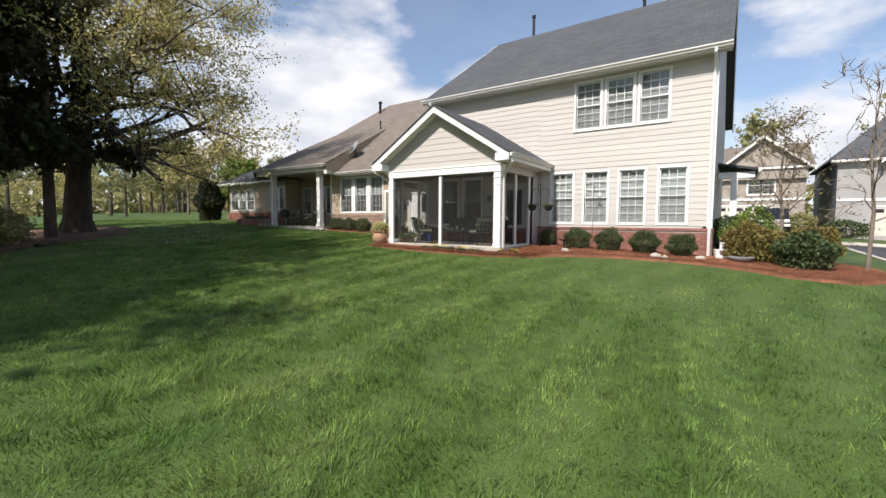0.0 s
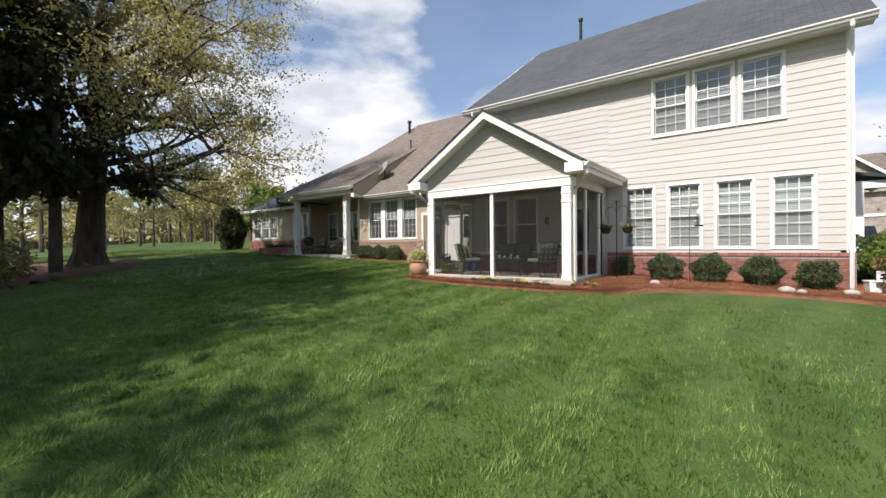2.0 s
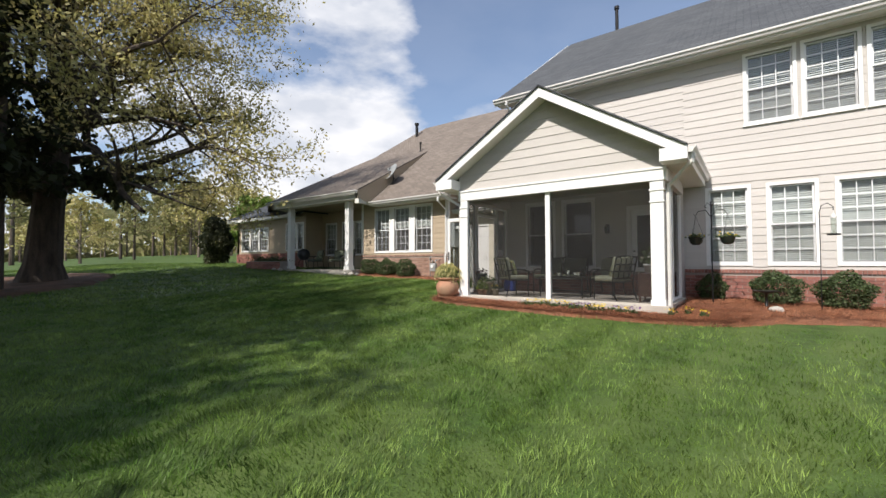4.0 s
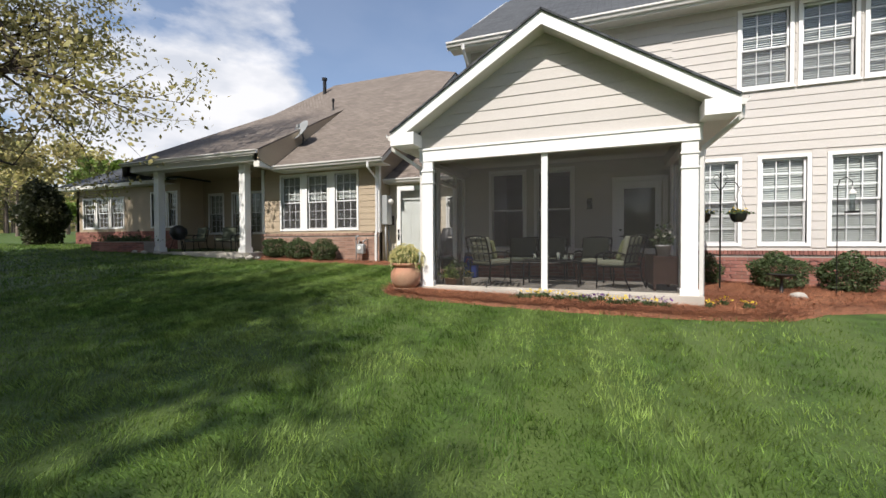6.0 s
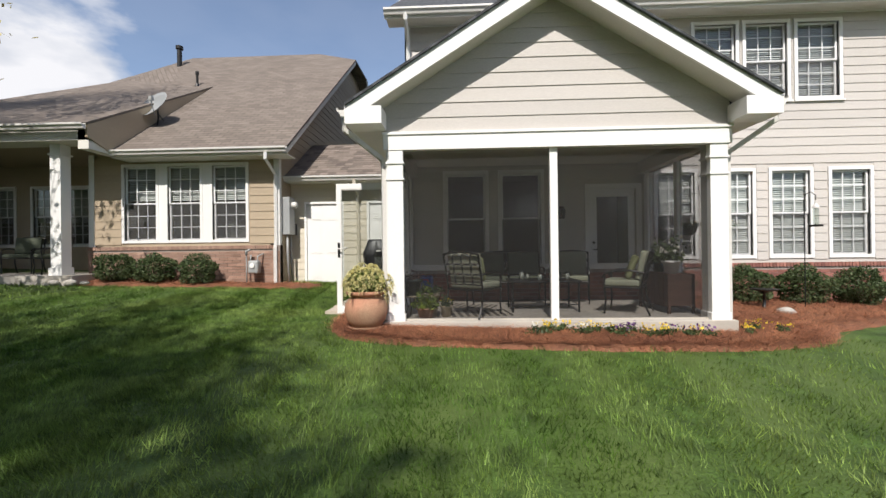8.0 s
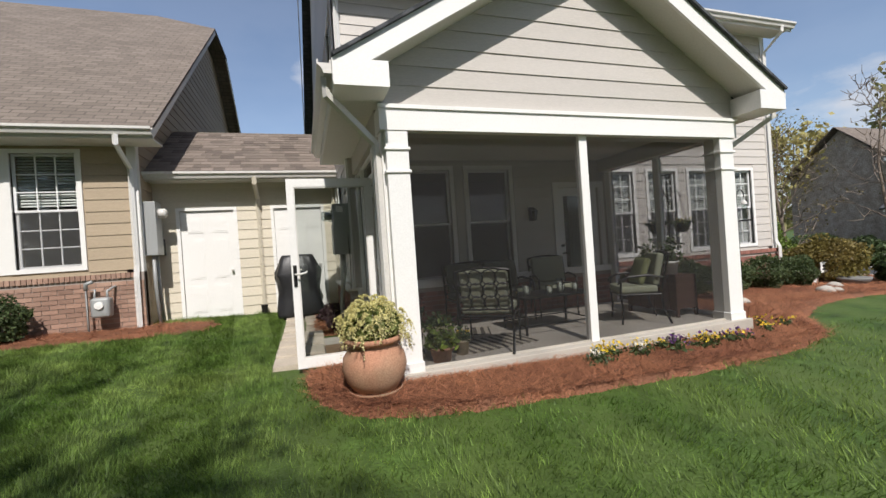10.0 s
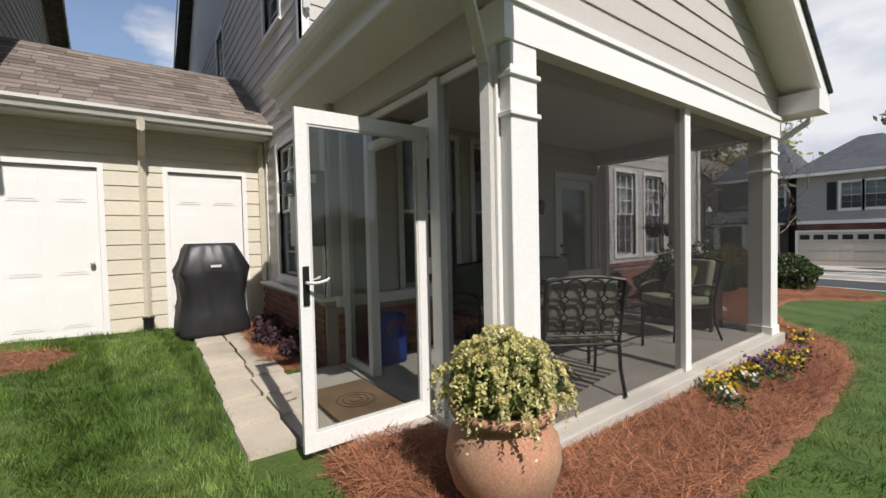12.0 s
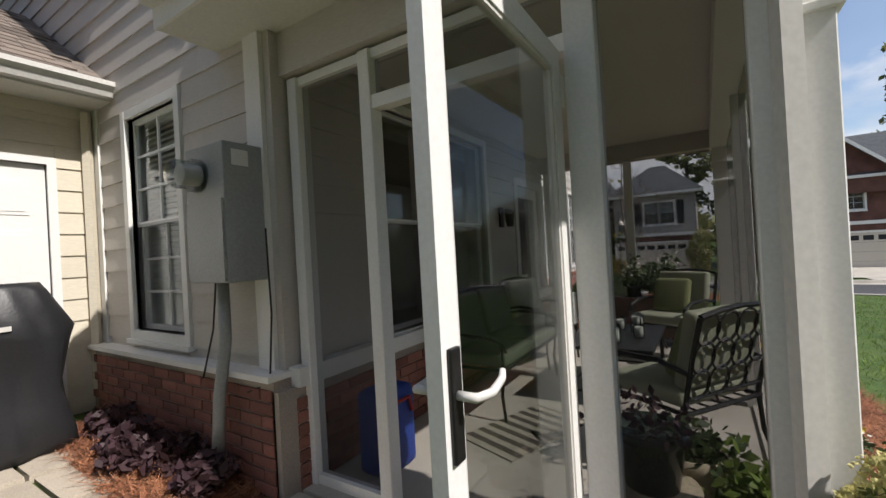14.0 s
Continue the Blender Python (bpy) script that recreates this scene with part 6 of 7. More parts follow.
def garden_chair(label, at, rz, wide=0.62, seats=1, pillow=True, group="porch seats", name="patio_chair", cloth=None):
    """Cast-metal chair that faces its own +y, with a lattice back and cushions."""
    ob = thing(name, label, "chair" if seats == 1 else "sofa", at, rz, group)
    h, w = 0.40, wide / 2
    for sx in (-1, 1):
        bm = bmesh.new()
        tube(bm, [(sx * w, 0.27, 0), (sx * w, 0.25, 0.2), (sx * w, 0.27, 0.40), (sx * w, 0.26, 0.60)], 0.014, 6)
        part("leg", bm, M_BLACK, ob)
        bm = bmesh.new()
        tube(bm, [(sx * w, -0.36, 0), (sx * w, -0.27, 0.2), (sx * w, -0.25, 0.42), (sx * w, -0.31, 0.70), (sx * w, -0.37, 0.93)], 0.015, 6)
        part("leg", bm, M_BLACK, ob)
        bm = bmesh.new()
        tube(bm, [(sx * w, -0.29, 0.62), (sx * w, -0.1, 0.66), (sx * w, 0.16, 0.645), (sx * w, 0.27, 0.60), (sx * w, 0.30, 0.54)], [0.014, 0.018, 0.018, 0.016, 0.012], 6)
        part("armrest", bm, M_BLACK, ob)
    bm = bmesh.new()
    tube(bm, [(-w, -0.26, h), (w, -0.26, h), (w, 0.27, h), (-w, 0.27, h), (-w, -0.26, h)], 0.014, 6)
    for k in range(1, 6):
        x = -w + 2 * w * k / 6
        tube(bm, [(x, -0.26, h), (x, 0.27, h)], 0.007, 4)
    part("seat_frame", bm, M_BLACK, ob)

    def B(u, z): return (u, -0.25 - (z - 0.42) * 0.235, z)
    bm = bmesh.new()
    tube(bm, [B(-w, 0.93), B(-w * 0.5, 0.955), B(0, 0.965), B(w * 0.5, 0.955), B(w, 0.93)], 0.016, 6)
    tube(bm, [B(-w, 0.48), B(w, 0.48)], 0.011, 6)
    n = 4 * seats
    for i in range(n):
        for j in range(3):
            cu, cz = -w + 2 * w * (i + 0.5) / n, 0.48 + 0.45 * (j + 0.5) / 3
            ru, rz_ = w / n * 1.12, 0.085
            tube(bm, [B(cu + ru * math.cos(a), cz + rz_ * math.sin(a)) for a in np.linspace(0, 2 * math.pi, 13)], 0.0085, 4)
    part("back_lattice", bm, M_BLACK, ob, "open cast lattice of loops")
    for s in range(seats):
        a = -w + 2 * w * s / seats
        b = -w + 2 * w * (s + 1) / seats
        bm = bmesh.new()
        cushion(bm, a + 0.015, b - 0.015, -0.22, 0.29, h + 0.015, h + 0.115)
        part("seat_cushion", bm, cloth or (M_CUSH if seats == 1 else M_OLIVE), ob, smooth=True)
        bm = bmesh.new()
        cushion(bm, a + 0.03, b - 0.03, -0.04, 0.05, 0, 0.44)
        bmesh.ops.transform(bm, matrix=pose(0, -0.20, 0.515, 12), verts=bm.verts)
        part("back_cushion", bm, cloth or (M_CUSH if seats == 1 else M_OLIVE), ob, smooth=True)
    if pillow:
        bm = bmesh.new()
        cushion(bm, -0.19, 0.19, -0.05, 0.05, -0.19, 0.19, 0.05)
        bmesh.ops.transform(bm, matrix=pose(0.03, -0.08, 0.70, 20, 0, 8), verts=bm.verts)
        part("pillow", bm, M_LIME, ob, smooth=True)
    return ob


garden_chair("black cast-metal patio chair with sage cushions", (-9.82, 12.78, FLOOR + 0.012), -35)
garden_chair("black cast-metal patio chair with lime pillow", (-7.45, 12.98, FLOOR + 0.012), 62)
garden_chair("black metal patio loveseat with dark sage cushions", (-9.15, 14.25, FLOOR), 180, wide=1.30, seats=2, pillow=False, name="patio_sofa")
garden_chair("black cast-metal patio chair by the back door", (-7.95, 14.3, FLOOR), 165, pillow=False)


def patio_table(at, lx, ly, h):
    ob = thing("coffee_table", "low black metal patio table laid with candles", "table", at)
    bm = bmesh.new()
    box(bm, -lx / 2, lx / 2, -ly / 2, ly / 2, h - 0.03, h)
    bevel(bm, 0.008)
    part("tabletop", bm, M_BLACK, ob)
    for sx in (-1, 1):
        for sy in (-1, 1):
            bm = bmesh.new()
            x, y = sx * (lx / 2 - 0.04), sy * (ly / 2 - 0.04)
            tube(bm, [(x, y, 0), (x, y, h - 0.03)], 0.018, 6)
            part("leg", bm, M_BLACK, ob)
    bm = bmesh.new()
    c = [(-lx / 2 + 0.04, -ly / 2 + 0.04, 0.12), (lx / 2 - 0.04, -ly / 2 + 0.04, 0.12), (lx / 2 - 0.04, ly / 2 - 0.04, 0.12), (-lx / 2 + 0.04, ly / 2 - 0.04, 0.12)]
    tube(bm, c + c[:1], 0.010, 5)
    part("stretcher", bm, M_BLACK, ob)


TH = 0.50
patio_table((-8.68, 13.35, FLOOR), 1.12, 0.72, TH)


def candle(x, y, h, r, glassy=True):
    ob = thing("candle", "pale pillar candle in a clear holder", "candle", (x, y, FLOOR + TH), 0, "table settings")
    bm = bmesh.new()
    lathe(bm, ((r, 0), (r, h * 0.9), (r * 0.85, h * 0.93), (r * 0.2, h * 0.9)), 12)
    part("wax", bm, M_CAND, ob, smooth=True)
    if glassy:
        bm = bmesh.new()
        lathe(bm, ((r * 1.3, 0), (r * 1.4, h * 0.6), (r * 1.35, h * 1.2), (r * 1.32, h * 1.2), (r * 1.36, h * 0.6), (r * 1.25, 0.004)), 12)
        part("holder", bm, M_GLASS, ob, smooth=True)


for x, y, h, r in ((-9.02, 13.3, 0.13, 0.035), (-8.90, 13.45, 0.09, 0.03), (-8.55, 13.2, 0.16, 0.035), (-8.42, 13.36, 0.10, 0.04), (-8.3, 13.2, 0.11, 0.03), (-8.75, 13.15, 0.10, 0.035)):
    candle(x, y, h, r)


def rug(x, y, w, d, rz):
    ob = thing("striped_mat", "striped light and dark woven outdoor mat", "mat", (x, y, FLOOR + 0.002), rz)
    k, u = 0, -w / 2
    while u < w / 2 - 0.001:
        bm = bmesh.new()
        box(bm, u, min(u + 0.055, w / 2), -d / 2, d / 2, 0, 0.009)
        part("stripe", bm, M_RUGD if k % 2 else M_RUGL, ob)
        u, k = u + 0.055, k + 1


rug(-9.75, 12.95, 1.0, 0.6, 8)
rug(-9.85, 14.05 - 0.25, 0.85, 0.5, -20)


def leaves_ball(name, label, cat, at, rx, ry, rz, n, size, leaf, seed, twigs=True, group="", flat=0.0, hollow=0.55, kind=""):
    """A clipped or loose shrub: twigs inside and an uneven shell of leaves with gaps."""
    r = np.random.RandomState(seed)
    ob = thing(name, label, cat, at, 0, group)
    d = r.normal(size=(n, 3))
    d /= np.linalg.norm(d, axis=1)[:, None]
    lump = 1 + 0.14 * np.sin(d[:, 0] * 5 + seed) * np.sin(d[:, 1] * 4 + 2 * seed) + 0.10 * np.sin(d[:, 2] * 7 + seed)
    rad = (hollow + (1 - hollow) * r.uniform(0, 1, n) ** 0.5) * lump
    P = d * rad[:, None] * np.array((rx, ry, rz))
    P[:, 2] = np.maximum(P[:, 2] + rz * 0.92, 0.03)
    quads("leaves", P, size, leaf, r, parent=ob)
    if twigs:
        rr = random.Random(seed)
        bm = bmesh.new()
        for k in range(14):
            a, e = rr.uniform(0, 6.28), rr.uniform(0.3, 1.0)
            tube(bm, [(0, 0, -0.05), (0.3 * rx * math.cos(a), 0.3 * ry * math.sin(a), rz * 0.6 * e), (0.8 * rx * math.cos(a) * (1.2 - e), 0.8 * ry * math.sin(a) * (1.2 - e), rz * 1.6 * e)], [0.014, 0.008, 0.003], 4)
        part("twigs", bm, M_BARK, ob)
    return ob


for k, (x, r, h) in enumerate(((-4.57, 0.46, 0.38), (-3.5, 0.45, 0.37), (-2.45, 0.45, 0.36), (-1.4, 0.42, 0.35))):
    leaves_ball("boxwood_shrub", "rounded clipped evergreen shrub before the brick base", "shrub", (x, 14.62, g(x, 14.6) + 0.05), r, r * 0.9, h, 5200, 0.034, M_SHRUB, 100 + k, group="shrubs along the house")
leaves_ball("boxwood_shrub", "small evergreen shrub at the porch corner", "shrub", (-5.72, 14.9, g(-5.7, 14.8) + 0.05), 0.32, 0.3, 0.33, 2200, 0.034, M_SHRUB, 120, group="shrubs along the house")
for k, x in enumerate((-18.35, -17.35, -16.3)):
    leaves_ball("boxwood_shrub", "dark rounded shrub under the neighbours' windows", "shrub", (x, 16.05, g(x, 16.05) + 0.05), 0.45, 0.4, 0.37, 3600, 0.038, M_SHRUB, 130 + k, group="shrubs by the neighbours' wall")
M_BRONZE = leaf_mat("bronze_leaf", (0.17, 0.125, 0.04), (0.22, 0.19, 0.05), 0.4)
for k, (x, y, r, h, m, lb) in enumerate(((0.25, 15.0, 0.75, 0.6, M_BRONZE, "loose shrub with bronze-tipped spring leaves"), (1.35, 14.0, 0.6, 0.5, M_SHRUB, "broad dark green shrub at the bed's corner"),
                                         (0.35, 16.6, 0.8, 0.8, M_GREENLEAF, "bright green shrub beside the house"), (1.7, 15.6, 0.65, 0.55, M_BRONZE, "loose shrub with bronze-tipped spring leaves"), (-0.2, 17.6, 0.7, 0.7, M_SHRUB, "dark green shrub beside the house"))):
    leaves_ball("garden_shrub", lb, "shrub", (x, y, g(x, y) + 0.05), r, r, h, 4200, 0.06, m, 150 + k, group="shrubs at the house corner")
rr = random.Random(3)
for k in range(12):
    x, y = rr.uniform(-24.5, -19.8), rr.uniform(-3, 5)
    if inside(x, y, WOODBED):
        leaves_ball("undergrowth_shrub", "low straggling bush under the trees", "shrub", (x, y, g(x, y) + 0.05), rr.uniform(0.6, 1.1), rr.uniform(0.6, 1.1), rr.uniform(0.4, 0.8), 1800, 0.085, M_BRONZE if k % 3 == 0 else M_WOODLEAF, 170 + k, group="undergrowth")
leaves_ball("cypress", "dark upright clipped cypress at the far corner", "shrub", (-33.4, 16.6, g(-33.4, 16.6)), 1.0, 1.0, 1.55, 6000, 0.12, M_CEDAR, 190)
for k, (x, y, r, h) in enumerate(((14.2, 18.8, 1.2, 0.5), (13.9, 21.0, 0.9, 0.6), (17.6, 13.0, 0.7, 1.3), (14.0, 23.2, 1.3, 0.7), (13.0, 17.3, 0.5, 0.35), (13.8, 9.2, 0.7, 0.5), (4.0, 41.3, 1.0, 0.9), (6.6, 41.8, 1.3, 0.7), (-2.2, 41.5, 1.2, 0.6), (14.5, 43.6, 1.2, 0.6))):
    leaves_ball("hedge_shrub", "dark evergreen shrub before a house across the street", "shrub", (x, y, g(x, y)), r, r, h, 1800, 0.12, M_SHRUB if k % 2 else M_WOODLEAF, 200 + k, group="shrubs across the street")
# street-side young trees
leafy_tree("street_tree", "slender bare young tree with upright grey branches", 61, 5.2, 1.6, M_OAKLEAF, 0.05, 0, M_PALEBARK, (2.66, 14.9, g(2.66, 14.9)), 0.055, levels=3, first=0.25, fan=2.2)
leafy_tree("crape_myrtle", "small reddish many-stemmed tree with first buds", 62, 4.3, 1.7, M_BRONZE, 0.05, 2, M_PALEBARK, (1.0, 16.4, g(1.0, 16.4)), 0.07, levels=3, first=0.18, fan=1.6)
leafy_tree("evergreen_tree", "dense mid-green evergreen beside the street", 63, 6.5, 1.9, M_SHRUB, 0.16, 16, M_BARK, (14.0, 10.7, g(14.0, 10.7)), 0.12, levels=2, first=0.12, fan=0.6)

# ---------------------------------------------------------------- the big pot by the porch
pot = thing("flower_pot", "large round terracotta pot on a saucer", "pot", (-11.34, 12.08, g(-11.34, 12.08) + 0.062))
bm = bmesh.new()
lathe(bm, ((0.17, 0.02), (0.20, 0.03), (0.265, 0.12), (0.298, 0.24), (0.285, 0.34), (0.235, 0.415), (0.215, 0.44), (0.235, 0.46), (0.268, 0.468), (0.275, 0.50), (0.262, 0.515), (0.235, 0.512), (0.215, 0.47), (0.21, 0.42), (0.2, 0.40)), 40)
part("body", bm, M_TERRA, pot, smooth=True)
bm = bmesh.new()
lathe(bm, ((0.2, 0.0), (0.235, 0.005), (0.25, 0.035), (0.238, 0.035), (0.225, 0.015), (0.1, 0.012)), 32)
part("saucer", bm, M_TERRA, pot, smooth=True)
bm = bmesh.new()
lathe(bm, ((0.1, 0.40), (0.218, 0.445), (0.205, 0.45), (0.02, 0.462)), 24)
part("soil", bm, M_SOIL, pot)
# drooping flower tassels over dark leaves
M_TASSEL = leaf_mat("cream_tassel", (0.60, 0.55, 0.22), (0.72, 0.66, 0.36), 0.25)
M_PIERIS = leaf_mat("glossy_leaf", (0.17, 0.22, 0.06), (0.30, 0.32, 0.12), 0.4)
pie = thing("pieris_plant", "bushy plant hung with drooping cream flower tassels", "plant", (-11.34, 12.08, g(-11.34, 12.08) + 0.50))
r = np.random.RandomState(71)
P = r.normal(size=(1500, 3))
P /= np.linalg.norm(P, axis=1)[:, None]
P *= (0.5 + 0.5 * r.uniform(0, 1, 1500) ** 0.5)[:, None] * np.array((0.27, 0.27, 0.21))
P[:, 2] = np.maximum(P[:, 2] + 0.17, -0.02)
quads("leaves", P, 0.04, M_PIERIS, r, parent=pie)
T = []
for c in range(64):
    a, e = c * 2.39996, (c + 0.5) / 64
    rad = 0.325 * math.sqrt(e) * r.uniform(0.8, 1.15)
    cx, cy, cz = rad * math.cos(a), rad * math.sin(a), 0.43 * math.sqrt(max(1 - e * 0.96, 0)) + r.normal(0, 0.02)
    for k in range(8):
        b = a + r.normal(0, 0.8)
        out, ln = r.uniform(0.03, 0.085), r.uniform(0.08, 0.19) * (0.6 + 0.7 * e)
        for q in range(18):
            s = q / 17
            T.append((cx + out * s * math.cos(b) + r.normal(0, 0.0045), cy + out * s * math.sin(b) + r.normal(0, 0.0045), cz + 0.05 * s - ln * s * s + r.normal(0, 0.004)))
quads("tassels", T, 0.0165, M_TASSEL, r, long=1.3, parent=pie)["label"] = "cream drooping flower tassels"
rr = random.Random(5)
bm = bmesh.new()
for k in range(16):
    a = rr.uniform(0, 6.28)
    tube(bm, [(0, 0, -0.1), (0.08 * math.cos(a), 0.08 * math.sin(a), 0.1), (0.2 * math.cos(a), 0.2 * math.sin(a), 0.28)], [0.008, 0.006, 0.003], 4)
part("stems", bm, M_BARK, pie)


def small_pot(label, x, y, z, r, h, material, leaf, n, size, seed, group="pots on the porch", flower=None, up=0.12):
    ob = thing("plant_pot", label, "pot", (x, y, z), 0, group)
    bm = bmesh.new()
    lathe(bm, ((r * 0.72, 0), (r * 0.92, h * 0.8), (r * 0.98, h * 0.82), (r * 1.06, h * 0.84), (r * 1.06, h), (r * 0.93, h), (r * 0.88, h * 0.9), (r * 0.2, h * 0.88)), 20)
    part("body", bm, material, ob, smooth=True)
    rs = np.random.RandomState(seed)
    P = rs.normal(size=(n, 3)) * np.array((r * 0.6, r * 0.6, up * 0.5))
    P[:, 2] = np.abs(P[:, 2]) + h * 0.95
    quads("plant", P, size, leaf, rs, parent=ob)
    if flower:
        P = rs.normal(size=(n // 8, 3)) * np.array((r * 0.6, r * 0.6, up * 0.35))
        P[:, 2] = np.abs(P[:, 2]) + h + up * 0.5
        quads("flowers", P, size * 0.9, flower, rs, parent=ob)
    return ob


M_YEL = leaf_mat("yellow_petal", (0.75, 0.50, 0.03), (0.80, 0.66, 0.10), 0.2)
M_PUR = leaf_mat("purple_petal", (0.10, 0.04, 0.16), (0.20, 0.09, 0.24), 0.3)
M_WHT = leaf_mat("white_petal", (0.78, 0.76, 0.70), (0.70, 0.66, 0.5), 0.15)
M_PURLEAF = leaf_mat("plum_leaf", (0.055, 0.03, 0.04), (0.11, 0.06, 0.06), 0.4)
small_pot("tall sand-coloured pot with a small green plant", -10.5, 12.72, FLOOR, 0.145, 0.36, M_BEIGEPOT, M_SHRUB, 260, 0.04, 81)
small_pot("little pot of yellow flowers", -10.25, 12.66, FLOOR, 0.09, 0.17, M_BEIGEPOT, M_SHRUB, 160, 0.03, 82, flower=M_YEL)
small_pot("low pot with leafy green herbs", -10.55, 12.48 + 0.02, FLOOR, 0.13, 0.16, M_TERRA, M_GREENLEAF, 360, 0.05, 83, up=0.2)
st = thing("plant_stand", "small round black iron plant stand", "stand", (-10.78, 12.86, FLOOR))
bm = bmesh.new()
lathe(bm, ((0.02, 0.29), (0.19, 0.29), (0.19, 0.305), (0.02, 0.305)), 24)
part("top", bm, M_BEIGEPOT, st)
for k in range(3):
    a = k * 2.094 + 0.4
    bm = bmesh.new()
    tube(bm, [(0.16 * math.cos(a), 0.16 * math.sin(a), 0), (0.11 * math.cos(a), 0.11 * math.sin(a), 0.12), (0.17 * math.cos(a), 0.17 * math.sin(a), 0.29)], 0.009, 6)
    part("leg", bm, M_BLACK, st)
small_pot("dark glazed pot with a withered plant", -10.78, 12.86, FLOOR + 0.305, 0.15, 0.25, M_GREENPOT, M_PURLEAF, 90, 0.035, 84)
# red wooden planter box and flowers at the far side
pb = thing("planter_cabinet", "reddish slatted wooden planter box on legs", "planter", (-6.72, 13.25, FLOOR), 4)
bm = bmesh.new()
box(bm, -0.20, 0.20, -0.45, 0.45, 0.12, 0.60)
part("body", bm, M_CEDARBOX, pb)
for k in range(7):
    bm = bmesh.new()
    y0 = -0.45 + k * 0.13
    box(bm, -0.215, -0.201, y0 + 0.004, y0 + 0.116, 0.1, 0.62)
    part("slat", bm, M_CEDARBOX, pb)
for sx in (-1, 1):
    for sy in (-1, 1):
        bm = bmesh.new()
        box(bm, sx * 0.19 - 0.02, sx * 0.19 + 0.02, sy * 0.43 - 0.02, sy * 0.43 + 0.02, 0, 0.12)
        part("leg", bm, M_CEDARBOX, pb)
small_pot("white pot of pale flowers on the planter", -6.72, 13.05, FLOOR + 0.60, 0.13, 0.2, M_WHITE, M_SHRUB, 320, 0.045, 85, flower=M_WHT, up=0.25)
small_pot("dark pot of trailing leaves on the planter", -6.72, 13.45, FLOOR + 0.60, 0.11, 0.16, M_GREENPOT, M_SHRUB, 300, 0.05, 86, flower=M_WHT, up=0.25)
# blue bag behind the door
M_BLUE = mat("blue_bag_cloth", (0.02, 0.05, 0.26), 0.6, spread=0.12, scale=6, fine=60, bump=0.3)
bag = thing("storage_bag", "blue soft storage bag with a red handle", "bag", (-10.72, 14.38, FLOOR))
bm = bmesh.new()
cushion(bm, -0.16, 0.16, -0.12, 0.12, 0.0, 0.52, 0.06)
part("body", bm, M_BLUE, bag, smooth=True)
bm = bmesh.new()
tube(bm, [(-0.1, -0.125, 0.35), (-0.06, -0.14, 0.45), (0.06, -0.14, 0.45), (0.1, -0.125, 0.35)], 0.012, 6)
part("handle", bm, mat("red_strap", (0.35, 0.03, 0.03), 0.7, spread=0.1, bump=0.1), bag)
# wall lantern beside the back door
lan = thing("wall_lantern", "dark wall lantern beside the porch door", "lamp", (-8.02, YP - 0.02, 2.62))
bm = bmesh.new()
box(bm, -0.05, 0.05, -0.02, 0.0, -0.12, 0.12)
tube(bm, [(0, -0.02, 0.05), (0, -0.1, 0.1), (0, -0.12, 0.06)], 0.01, 6)
part("bracket", bm, M_BLACK, lan)
bm = bmesh.new()
lathe(bm, ((0.035, -0.12), (0.06, 0.03), (0.065, 0.04), (0.01, 0.09)), 6, (0, -0.12, 0))
part("shade", bm, M_GREENPOT, lan)

# ---------------------------------------------------------------- pansies along the porch
rr = random.Random(15)
fl_meshes = {}
for nm, m in (("yellow", M_YEL), ("purple", M_PUR), ("white", M_WHT)):
    rs = np.random.RandomState(len(nm))
    P = rs.normal(size=(15, 3)) * np.array((0.055, 0.055, 0.02))
    P[:, 2] = np.abs(P[:, 2]) + 0.10
    fl_meshes[nm] = (P, m)
for k in range(19):
    x = -9.1 + k * 0.125 + rr.uniform(-0.05, 0.05)
    y = 11.98 + rr.uniform(-0.14, 0.12)
    nm = rr.choice(("yellow", "yellow", "white") if k < 9 else ("purple", "purple", "yellow", "white"))
    ob = thing("pansy", {"yellow": "clump of yellow pansies in pine straw", "purple": "clump of dark purple pansies in pine straw", "white": "clump of creamy white pansies in pine straw"}[nm], "flower", (x, y, g(x, y) + 0.09), rr.uniform(0, 360), "pansies along the porch")
    P, m = fl_meshes[nm]
    rs = np.random.RandomState(300 + k)
    quads("petals", P + rs.normal(0, 0.012, P.shape), 0.038, m, rs, long=1.1, parent=ob)["kind"] = "stuff"
    Q = rs.normal(size=(50, 3)) * np.array((0.06, 0.06, 0.03))
    Q[:, 2] = np.abs(Q[:, 2]) + 0.02
    quads("leaves", Q, 0.035, M_SHRUB, rs, parent=ob)
for x, y in ((-5.95, 12.3), (-5.7, 12.15), (-6.2, 12.05)):
    ob = thing("pansy", "clump of yellow pansies in pine straw", "flower", (x, y, g(x, y) + 0.09), 0, "pansies along the porch")
    rs = np.random.RandomState(int(-x * 100))
    P, m = fl_meshes["yellow"]
    quads("petals", P + rs.normal(0, 0.012, P.shape), 0.038, m, rs, long=1.1, parent=ob)["kind"] = "stuff"
    quads("leaves", np.abs(rs.normal(size=(50, 3))) * np.array((0.06, 0.06, 0.03)) + np.array((-0.05, -0.05, 0.02)), 0.035, M_SHRUB, rs, parent=ob)
